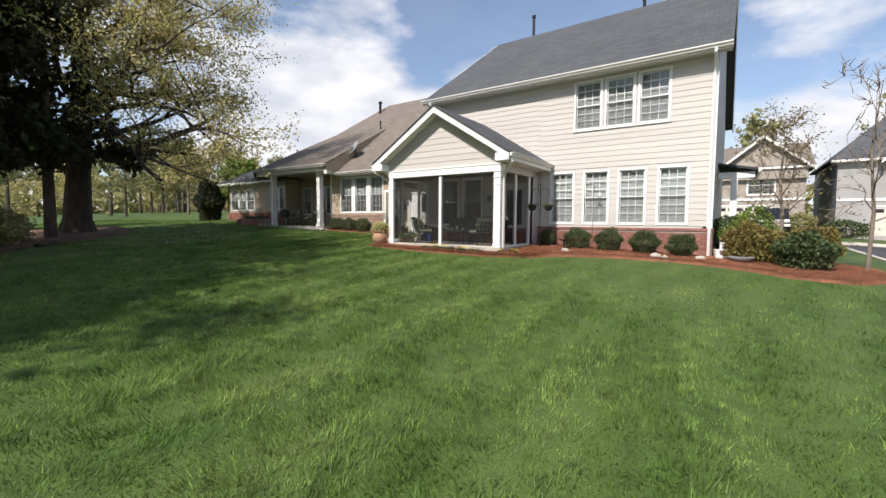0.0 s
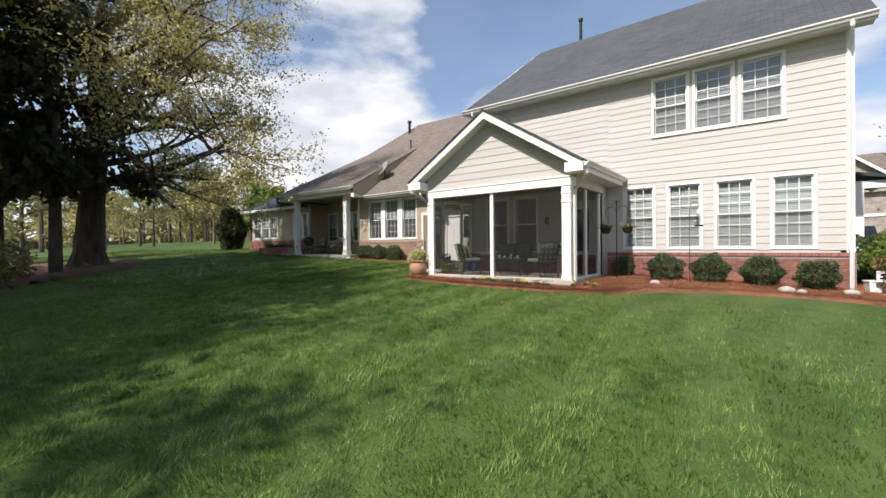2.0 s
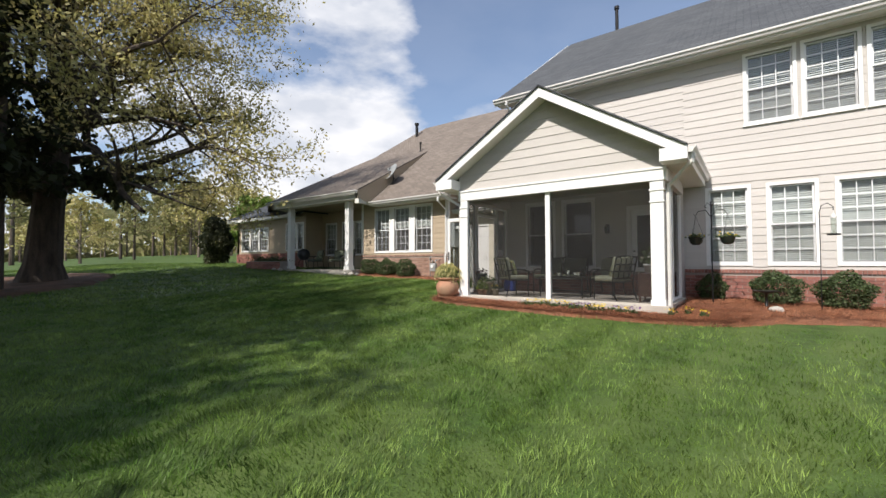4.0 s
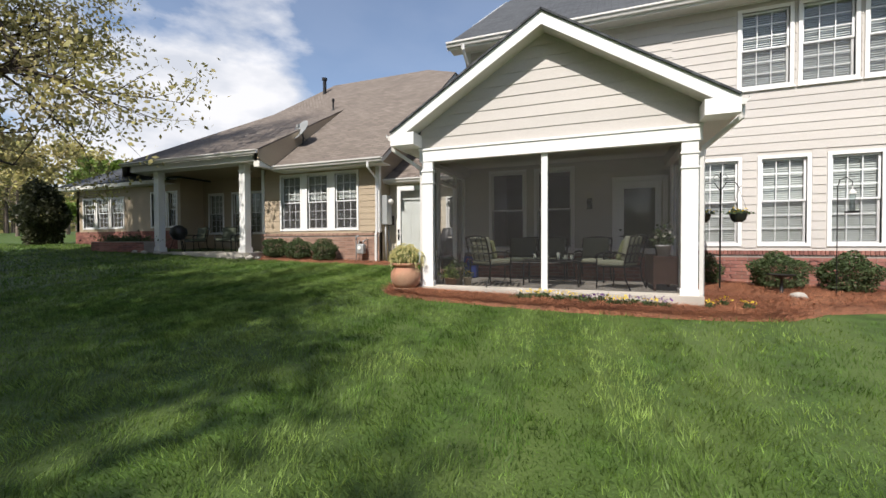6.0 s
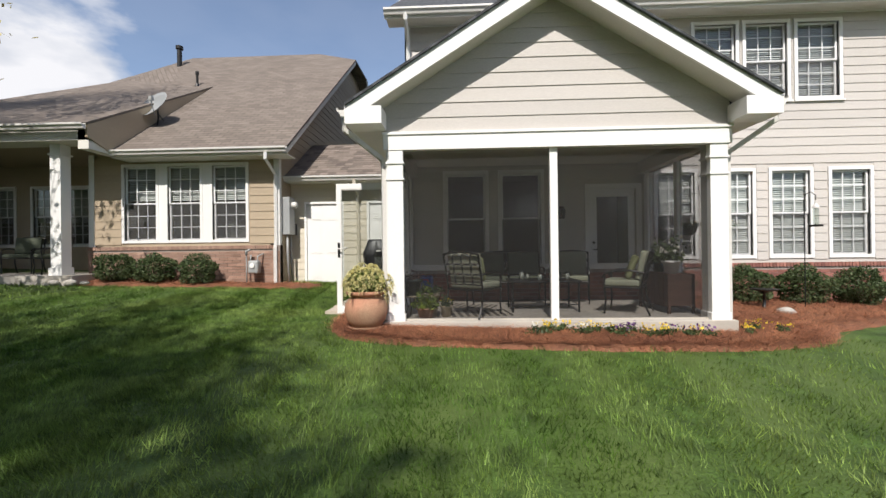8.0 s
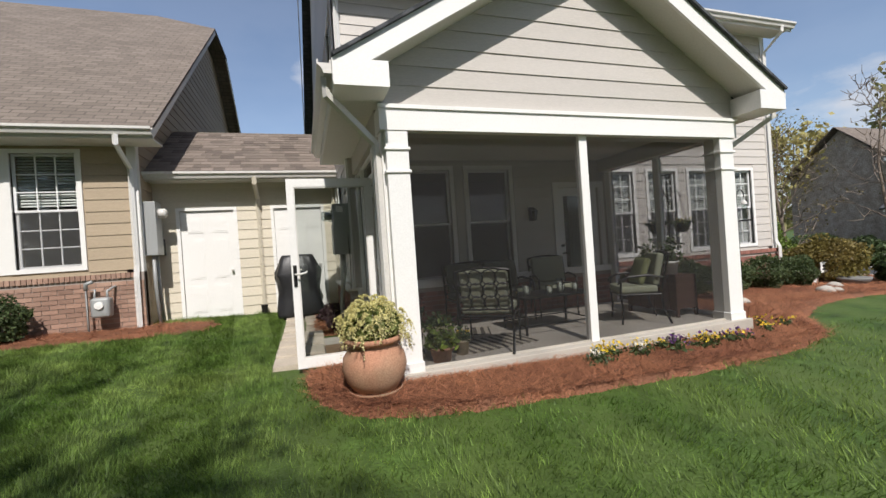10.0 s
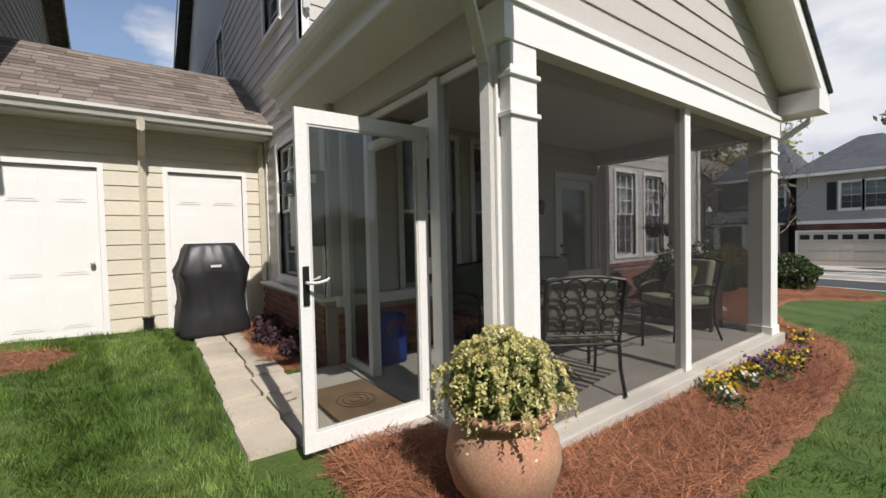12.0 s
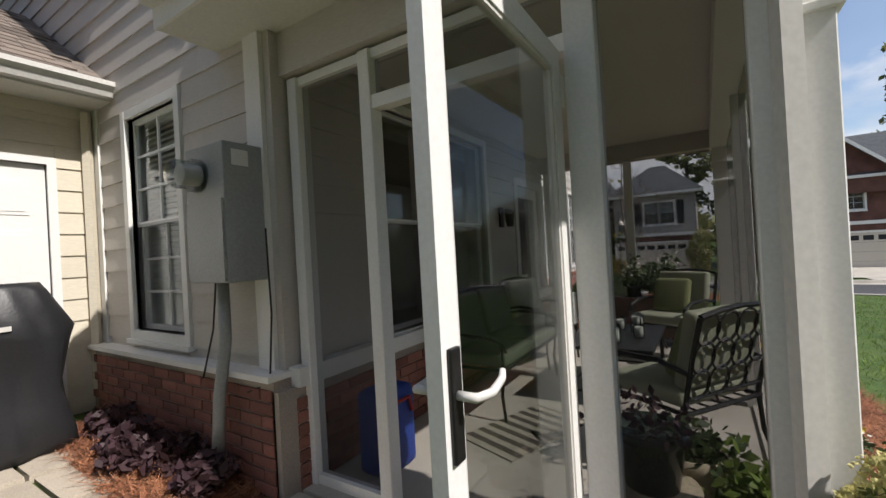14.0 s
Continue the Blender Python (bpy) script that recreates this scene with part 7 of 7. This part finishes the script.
# plum-leaved plants and grasses beside the side wall
for k, (x, y, r_) in enumerate(((-11.48, 15.1, 0.2), (-11.45, 15.55, 0.24), (-11.5, 16.0, 0.22), (-11.62, 15.75, 0.16), (-11.45, 16.45, 0.2))):
    leaves_ball("heuchera_plant", "low mound of dark plum leaves", "plant", (x, y, g(x, y) + 0.04), r_ * 0.85, r_ * 0.85, 0.11, 230, 0.05, M_PURLEAF, 320 + k, twigs=False, group="plants by the side wall")
# stones in the beds
M_ROCK = mat("pale_stone", (0.50, 0.46, 0.40), 0.9, spread=0.15, scale=8, fine=50, bump=0.5, bump_d=0.02)
for k, (x, y, s) in enumerate(((-4.6, 13.55, 0.14), (-2.0, 13.75, 0.16), (-1.75, 13.7, 0.1), (-0.9, 14.2, 0.15), (-19.0, 15.55, 0.13), (-19.35, 15.5, 0.1), (-18.7, 15.6, 0.09), (-23.4, 15.4, 0.14), (-24.0, 15.3, 0.12), (-24.5, 15.35, 0.15))):
    bm = bmesh.new()
    bmesh.ops.create_icosphere(bm, subdivisions=2, radius=s)
    for v in bm.verts:
        v.co *= 1 + 0.25 * noise.noise(v.co * 9 + Vector((k, 0, 0)))
        v.co.z *= 0.6
    st_ = solid("stone", bm, M_ROCK, "pale rounded stone in the pine straw", "stone", smooth=True, group="stones in the beds")
    st_.location = (x, y, g(x, y) + 0.075)

# ---------------------------------------------------------------- iron hooks, baskets, feeder
hk = thing("shepherd_hook", "black iron garden hook with curled arms", "garden hook", (-5.66, 14.0, g(-5.66, 14.0)))
bm = bmesh.new()
tube(bm, [(0, 0, -0.1), (0, 0, 2.3)], 0.014, 6)
part("pole", bm, M_BLACK, hk)
for s in (-1, 1):
    bm = bmesh.new()
    tube(bm, [(0, 0, 1.95), (s * 0.10, 0, 2.12), (s * 0.24, 0, 2.10), (s * 0.30, 0, 2.0), (s * 0.33, 0, 2.04)], 0.009, 5)
    tube(bm, [(0, 0, 2.2), (s * 0.07, 0, 2.28), (s * 0.12, 0, 2.2), (s * 0.08, 0, 2.16)], 0.007, 5)
    part("arm", bm, M_BLACK, hk)
for s, yy in ((-1, 0.0), (1, 0.0)):
    bk = thing("hanging_basket", "dark hanging flower basket on wires", "basket", (-5.66 + s * 0.29, 14.0, g(-5.66, 14.0) + 1.36), 0, "hanging baskets")
    bm = bmesh.new()
    lathe(bm, ((0.07, 0.0), (0.12, 0.05), (0.15, 0.16), (0.16, 0.17), (0.14, 0.17), (0.02, 0.15)), 16)
    part("bowl", bm, M_GREENPOT, bk, smooth=True)
    bm = bmesh.new()
    for k in range(3):
        a = k * 2.094
        tube(bm, [(0.15 * math.cos(a), 0.15 * math.sin(a), 0.17), (0, 0, 0.64)], 0.003, 4)
    part("wires", bm, M_BLACK, bk)
    rs = np.random.RandomState(7 + s)
    P = rs.normal(size=(160, 3)) * np.array((0.09, 0.09, 0.03))
    P[:, 2] = np.abs(P[:, 2]) + 0.16
    quads("plant", P, 0.04, M_SHRUB, rs, parent=bk)
    quads("flowers", P[:14] + np.array((0, 0, 0.03)), 0.04, M_YEL, rs, parent=bk)
h2 = thing("shepherd_hook", "thin black iron hook for a bird feeder", "garden hook", (-3.9, 14.05, g(-3.9, 14.05)))
bm = bmesh.new()
tube(bm, [(0, 0, -0.1), (0, 0, 1.95), (0.03, 0, 2.08), (0.12, 0, 2.12), (0.2, 0, 2.05), (0.2, 0, 1.97)], 0.008, 5)
part("pole", bm, M_BLACK, h2)
fd = thing("bird_feeder", "clear tube bird feeder with a dark tray", "bird feeder", (-3.7, 14.05, g(-3.9, 14.05) + 1.50))
bm = bmesh.new()
lathe(bm, ((0.045, 0.03), (0.045, 0.33), (0.04, 0.33), (0.04, 0.03)), 14)
part("tube", bm, M_GLASS, fd)
bm = bmesh.new()
lathe(bm, ((0.02, 0.0), (0.10, 0.0), (0.10, 0.03), (0.02, 0.03)), 14)
part("tray", bm, M_BLACK, fd)
bm = bmesh.new()
lathe(bm, ((0.055, 0.33), (0.05, 0.36), (0.01, 0.42), (0.005, 0.47)), 14)
part("cap", bm, M_GUTTER, fd)
bb = thing("bird_bath", "shallow dark metal bird bath on a stem", "bird bath", (-4.75, 13.85, g(-4.75, 13.85) + 0.035))
bm = bmesh.new()
lathe(bm, ((0.12, 0), (0.03, 0.03), (0.02, 0.3), (0.05, 0.33), (0.2, 0.37), (0.215, 0.385), (0.2, 0.385), (0.05, 0.35)), 20)
part("bowl", bm, M_BLACK, bb, smooth=True)
# corner oddments
bk = thing("white_bucket", "white plastic box by the house corner", "box", (-0.42, 14.95, g(-0.42, 14.95) + 0.05), 15)
bm = bmesh.new()
hexa(bm, [(-0.15, -0.11, 0), (0.15, -0.11, 0), (0.15, 0.11, 0), (-0.15, 0.11, 0), (-0.18, -0.13, 0.26), (0.18, -0.13, 0.26), (0.18, 0.13, 0.26), (-0.18, 0.13, 0.26)])
bevel(bm, 0.012)
part("body", bm, M_WHITE, bk)
bm = bmesh.new()
box(bm, -0.19, 0.19, -0.14, 0.14, 0.26, 0.29)
part("lid", bm, M_WHITE, bk)
jar = thing("stone_jar", "grey stone bowl in the bed", "pot", (0.05, 14.35, g(0.05, 14.35) + 0.05))
bm = bmesh.new()
lathe(bm, ((0.12, 0.0), (0.25, 0.05), (0.31, 0.14), (0.32, 0.18), (0.28, 0.18), (0.05, 0.13)), 24)
part("bowl", bm, mat("grey_stoneware", (0.22, 0.22, 0.21), 0.8, spread=0.1, scale=6, fine=60, bump=0.3), jar, smooth=True)
sg = thing("yard_sign", "small white square sign on a stake", "sign", (-0.35, 14.7, g(-0.35, 14.7) + 0.05))
bm = bmesh.new()
box(bm, -0.11, 0.11, -0.006, 0.006, 0.28, 0.52)
part("panel", bm, M_WHITE, sg)
bm = bmesh.new()
box(bm, -0.06, 0.06, -0.010, -0.006, 0.34, 0.38)
box(bm, -0.05, 0.05, -0.010, -0.006, 0.41, 0.46)
part("marks", bm, M_BLACK, sg)
bm = bmesh.new()
tube(bm, [(0, 0.012, -0.1), (0, 0.012, 0.4)], 0.008, 5)
part("stake", bm, M_BLACK, sg)

# ---------------------------------------------------------------- service boxes and grill
M_METER = mat("grey_service_box", (0.36, 0.37, 0.365), 0.5, metal=0.2, spread=0.06, scale=4, fine=60, bump=0.08)
mb = thing("electric_meter_box", "tall grey electric service box with a round meter", "meter box", (XL - 0.02, 15.05, 2.14))
bm = bmesh.new()
box(bm, -0.25, 0, -0.22, 0.17, 0, 0.79)
bevel(bm, 0.008)
part("body", bm, M_METER, mb)
bm = bmesh.new()
box(bm, -0.265, -0.252, -0.21, 0.16, 0.01, 0.47)
part("cover", bm, M_METER, mb)
bm = bmesh.new()
lathe(bm, ((0.02, 0), (0.095, 0.0), (0.095, 0.05), (0.08, 0.06), (0.08, 0.14), (0.06, 0.165), (0.01, 0.17)), 24)
bmesh.ops.transform(bm, matrix=pose(-0.25, 0.02, 0.62, 0, -90, 0), verts=bm.verts)
part("meter", bm, glass("meter_glass", (0.75, 0.78, 0.78)), mb, "round glass electricity meter", smooth=True)
bm = bmesh.new()
lathe(bm, ((0.01, 0.0), (0.06, 0.0), (0.06, 0.10), (0.01, 0.11)), 20)
bmesh.ops.transform(bm, matrix=pose(-0.26, 0.02, 0.62, 0, -90, 0), verts=bm.verts)
part("dial", bm, M_GUTTER, mb)
bm = bmesh.new()
box(bm, -0.2, -0.1, -0.223, -0.218, 0.66, 0.75)
part("sticker", bm, M_WHITE, mb, "white paper sticker")
bm = bmesh.new()
tube(bm, [(-0.13, 0.05, 0.0), (-0.13, 0.05, -0.35), (-0.17, 0.08, -0.7), (-0.2, 0.1, -1.25)], 0.036, 10)
part("conduit", bm, M_METER, mb, "grey plastic conduit", smooth=True)
bm = bmesh.new()
tube(bm, [(-0.05, -0.28, 0.3), (-0.04, -0.28, -0.2), (-0.06, -0.26, -0.6), (-0.1, -0.1, -0.66)], 0.006, 5)
tube(bm, [(-0.1, 0.18, 0.0), (-0.12, 0.2, -0.3), (-0.14, 0.28, -0.55), (-0.12, 0.35, -0.62)], 0.006, 5)
part("cable", bm, M_BLACK, mb)
nb = thing("electric_meter_box", "grey electric service box on the neighbours' side wall", "meter box", (NX1 + 0.01, 16.72, 2.35))
bm = bmesh.new()
box(bm, 0, 0.2, 0, 0.34, 0, 0.95)
bevel(bm, 0.008)
part("body", bm, M_METER, nb)
bm = bmesh.new()
lathe(bm, ((0.01, 0), (0.085, 0.0), (0.085, 0.1), (0.06, 0.13), (0.01, 0.135)), 20)
bmesh.ops.transform(bm, matrix=pose(0.2, 0.17, 0.75, 0, 90, 0), verts=bm.verts)
part("meter", bm, M_GUTTER, nb, smooth=True)
bm = bmesh.new()
box(bm, 0.0, 0.16, 0.40, 0.62, 0.0, 0.3)
part("junction_box", bm, M_BLACK, nb)
for yy in (0.1, 0.3):
    bm = bmesh.new()
    tube(bm, [(0.1, yy, 0), (0.1, yy, -0.5), (0.14, yy, -1.25)], 0.03, 8)
    part("conduit", bm, M_METER, nb, smooth=True)
gm = thing("gas_meter", "grey gas meter with bent pipes", "gas meter", (-15.05, 16.30, g(-15.05, 16.3)))
bm = bmesh.new()
cushion(bm, -0.13, 0.13, -0.10, 0.10, 0.30, 0.62, 0.05)
part("body", bm, M_METER, gm, smooth=True)
bm = bmesh.new()
tube(bm, [(-0.22, 0.05, 0), (-0.22, 0.05, 0.75), (-0.1, 0.05, 0.75), (-0.1, 0, 0.6)], 0.018, 8)
tube(bm, [(0.08, 0, 0.6), (0.08, 0.0, 0.72), (0.12, 0.2, 0.78), (0.12, 0.3, 0.78)], 0.018, 8)
tube(bm, [(-0.12, 0.02, 0.88), (-0.22, 0.05, 0.85), (-0.22, 0.05, 0.75)], 0.03, 8)
part("pipes", bm, M_METER, gm, smooth=True)
bm = bmesh.new()
lathe(bm, ((0.01, 0), (0.06, 0), (0.06, 0.03), (0.01, 0.035)), 16)
bmesh.ops.transform(bm, matrix=pose(0, -0.10, 0.5, 90), verts=bm.verts)
part("dial", bm, M_WHITE, gm)
M_COVER = mat("black_vinyl_cover", (0.022, 0.022, 0.024), 0.45, spread=0.1, scale=5, fine=60, bump=0.25)
gr = thing("covered_grill", "barbecue grill under a black vinyl cover", "grill", (-12.04, 16.72, g(-12.0, 16.7) + 0.03), 3)
bm = bmesh.new()
prof = [(0.40, 0.30, 0.0), (0.405, 0.31, 0.12), (0.36, 0.27, 0.45), (0.40, 0.29, 0.74), (0.405, 0.30, 0.82), (0.30, 0.22, 1.10), (0.27, 0.17, 1.16)]
rings = []
for i, (ax, ay, z) in enumerate(prof):
    ring = []
    for k in range(48):
        a = 2 * math.pi * k / 48
        c, s = math.cos(a), math.sin(a)
        q = 1 / (abs(c) ** 5 + abs(s) ** 5) ** 0.2
        fold = 1 + 0.045 * math.sin(a * 7 + i * 1.3) * (1 if i < 5 else 0.3) + 0.02 * math.sin(a * 17 + i)
        ring.append(bm.verts.new((ax * c * q * fold, ay * s * q * fold, z + 0.02 * math.sin(a * 5 + i) * (0.3 < z < 1.0))))
    rings.append(ring)
for q, s in zip(rings, rings[1:]):
    for k in range(48):
        bm.faces.new((q[k], q[(k + 1) % 48], s[(k + 1) % 48], s[k]))
bm.faces.new(rings[-1])
bm.faces.new(rings[0][::-1])
bmesh.ops.subdivide_edges(bm, edges=bm.edges[:], cuts=1, smooth=0.6)
for v in bm.verts:
    n_ = noise.noise(v.co * 6.0) * 0.02 + noise.noise(v.co * 15.0) * 0.008
    v.co.x += n_ * v.co.x * 2
    v.co.y += n_ * 1.2
part("cover", bm, M_COVER, gr, smooth=True)
bm = bmesh.new()
box(bm, -0.06, 0.06, -0.315, -0.30, 0.86, 0.89)
part("badge", bm, M_GUTTER, gr, "small pale label bar")
dp = thing("drain_riser", "short dark drain pipe by the wall", "pipe", (-12.72, 17.18, g(-12.7, 17.2)))
bm = bmesh.new()
lathe(bm, ((0.06, 0), (0.06, 0.18), (0.07, 0.18), (0.07, 0.2), (0.045, 0.2), (0.045, 0.1)), 12)
part("pipe", bm, M_BLACK, dp)
# satellite dish on the neighbours' roof
sd = thing("satellite_dish", "grey satellite dish on a roof mount", "satellite dish", (-18.2, 17.3, nz(17.3) + 0.02))
bm = bmesh.new()
lathe(bm, ((0.01, 0.0), (0.15, 0.02), (0.30, 0.075), (0.36, 0.115), (0.365, 0.12), (0.30, 0.09), (0.15, 0.035), (0.01, 0.015)), 28)
bmesh.ops.transform(bm, matrix=pose(0, 0, 0.45, 60, 0, -20) @ Matrix.Diagonal((1.35, 1.2, 1.2, 1)), verts=bm.verts)
part("dish", bm, M_METER, sd, smooth=True)
bm = bmesh.new()
tube(bm, [(0, 0.0, -0.05), (0, 0.05, 0.2), (0, 0.02, 0.44)], 0.022, 8)
tube(bm, [(0, 0.3, 0.16), (0, 0.05, 0.3)], 0.012, 6)
part("mast", bm, M_BLACK, sd)
bm = bmesh.new()
tube(bm, [(0.02, -0.1, 0.22), (0.1, -0.32, 0.42), (0.13, -0.38, 0.55)], 0.012, 6)
box(bm, 0.09, 0.17, -0.43, -0.34, 0.52, 0.62)
part("receiver_arm", bm, M_METER, sd)
# neighbours' porch furniture
for x, y, rz in ((-20.4, 16.5, 150), (-21.6, 16.9, 200), (-22.9, 16.6, 170)):
    garden_chair("dark metal chair on the neighbouring porch", (x, y, 1.42), rz, pillow=False, group="neighbours' porch chairs", cloth=M_OLIVE)
kg = thing("kettle_grill", "black kettle barbecue on the neighbouring porch", "grill", (-23.2, 16.1, 1.42))
bm = bmesh.new()
lathe(bm, ((0.02, 0.45), (0.2, 0.5), (0.3, 0.68), (0.31, 0.75), (0.28, 0.9), (0.12, 1.02), (0.02, 1.04)), 20)
part("kettle", bm, M_COVER, kg, smooth=True)
for k in range(3):
    a = k * 2.094
    bm = bmesh.new()
    tube(bm, [(0.15 * math.cos(a), 0.15 * math.sin(a), 0.55), (0.32 * math.cos(a), 0.32 * math.sin(a), 0)], 0.013, 6)
    part("leg", bm, M_BLACK, kg)
lw = thing("brick_planter", "low brick planter with mixed plants", "planter", (-25.6, 15.6, g(-25.6, 15.6)))
bm = bmesh.new()
box(bm, -1.6, 1.6, -0.3, 0.3, 0, 0.42)
part("mortar_bed", bm, M_MORTAR, lw)
bm = bmesh.new()
bricks_joined(bm, Face("y", -0.3, -1), -1.6, 1.6, 0.01, 0.44, rnd)
tagged(part("brickwork", bm, M_BRICKS, lw), kind="stuff")
rs = np.random.RandomState(44)
P = rs.normal(size=(900, 3)) * np.array((0.8, 0.14, 0.12))
P[:, 2] = np.abs(P[:, 2]) + 0.42
quads("plants", P, 0.06, M_SHRUB, rs, parent=lw)

# ---------------------------------------------------------------- pine straw needles and grass blades


def blades(name, xs, ys, zf, h, w, lean, material, rnd, flat=False):
    """Thin tapered blades as one mesh: triangles standing on, or lying over, the ground."""
    n = len(xs)
    z = np.array([zf(float(a), float(b)) for a, b in zip(xs, ys)])
    ang = rnd.uniform(0, 2 * np.pi, n)
    side = np.stack([np.cos(ang), np.sin(ang), np.zeros(n)], 1)
    hh, ww = h * rnd.uniform(0.55, 1.35, n)[:, None], w * rnd.uniform(0.7, 1.3, n)[:, None]
    base = np.stack([xs, ys, z], 1)
    if flat:
        a2 = rnd.uniform(0, 2 * np.pi, n)
        tip = np.stack([np.cos(a2), np.sin(a2), rnd.uniform(-0.08, 0.45, n)], 1) * hh
        side = np.stack([-np.sin(a2), np.cos(a2), np.zeros(n)], 1)
    else:
        way = np.where(np.floor((xs + 0.12 * ys) / 0.56).astype(int) % 2 == 0, 0.38, -0.38)      # mown up and down in bands
        clump = 0.85 + 0.42 * np.sin(xs * 5.1 + 2 * np.sin(ys * 3.3)) * np.sin(ys * 4.3 + 2 * np.sin(xs * 2.7)) + 0.12 * np.sin(xs * 13 + ys * 9)
        hh = hh * clump[:, None]
        tip = np.stack([rnd.normal(0, lean, n), rnd.normal(0, lean, n) + way, np.ones(n)], 1) * hh
    V = np.stack([base - side * ww, base + side * ww, base + tip], 1).reshape(-1, 3)
    me = bpy.data.meshes.new(name)
    me.vertices.add(3 * n)
    me.vertices.foreach_set("co", V.ravel())
    me.loops.add(3 * n)
    me.loops.foreach_set("vertex_index", np.arange(3 * n, dtype=np.int32))
    me.polygons.add(n)
    me.polygons.foreach_set("loop_start", np.arange(n, dtype=np.int32) * 3)
    me.polygons.foreach_set("loop_total", np.full(n, 3, dtype=np.int32))
    me.materials.append(material)
    me.update()
    return new(name, me)


GR = np.random.RandomState(9)
keep_out = [BED, SIDEBED, NEIGHBED]


def lawn_points(n, x0, x1, y0, y1, far):
    xs, ys = GR.uniform(x0, x1, n), GR.uniform(y0, y1, n)
    ok = np.ones(n, bool)
    for i in range(n):
        x, y = xs[i], ys[i]
        t = min(max((y - (4.0 - 0.62 * (x + 6.0))) / 6.0, -9), 9)      # distance from the trodden diagonal of the plan
        if GR.uniform() > max(0.10, 1.0 - far * abs(t)): ok[i] = False
        elif (y > 10.5 or x > -1) and any(inside(x, y, p) for p in keep_out): ok[i] = False
        elif y > 12.15 and (PX0 - 0.1 < x < 3.0 or (x > -12.34 and x < -11 and y > 13.0) or y > 17.25): ok[i] = False
        elif x < -18.5 and inside(x, y, WOODBED): ok[i] = False
    return xs[ok], ys[ok]


xs, ys = lawn_points(900000, -18.5, 2.5, 0.5, 17.25, 0.75)
zb = lambda x, y: g(x, y) + 0.02 * math.sin(x * 0.7) * math.sin(y * 0.55) - 0.006
tagged(blades("grass", xs, ys, zb, 0.066, 0.0040, 0.42, M_BLADE, GR), "dense fine-bladed mown lawn grass", "grass", kind="stuff")
xs, ys = lawn_points(120000, -15.8, -12.2, 8.5, 17.25, 0.0)
tagged(blades("grass", xs, ys, zb, 0.066, 0.0040, 0.42, M_BLADE, GR), "thick lawn grass before the store doors", "grass", kind="stuff")
xs, ys = lawn_points(120000, -30, 4.1, 1.0, 24, 0.0)
tagged(blades("grass", xs, ys, zb, 0.06, 0.006, 0.35, M_BLADE, GR), "lawn grass farther from the path", "grass", kind="stuff")
xs, ys = lawn_points(110000, -52, -18.5, 5.0, 24, 0.0)
tagged(blades("grass", xs, ys, zb, 0.075, 0.013, 0.35, M_BLADE, GR), "lawn grass beyond the neighbours' porch", "grass", kind="stuff")

for poly, n, zl in ((BED, 120000, 0.08), (SIDEBED, 6000, 0.06), (NEIGHBED, 6000, 0.06)):
    px, py = [], []
    x0, x1, y0, y1 = min(p[0] for p in poly), max(p[0] for p in poly), min(p[1] for p in poly), max(p[1] for p in poly)
    while len(px) < n:
        x, y = GR.uniform(x0, x1), GR.uniform(y0, y1)
        if inside(x + GR.normal(0, 0.07), y + GR.normal(0, 0.07), poly) and not (PX0 < x < PX1 and y > PY - 0.06) and ((y < 13.2 and x < -5) or GR.uniform() < 0.35):
            px.append(x), py.append(y)
    tagged(blades("pine_straw", np.array(px), np.array(py), lambda x, y: cover_z(x, y, poly, zl) + 0.004, 0.14, 0.0031, 0.3, M_STRAWB, GR, flat=True), "loose reddish pine straw needles on the bed", "mulch", kind="stuff")
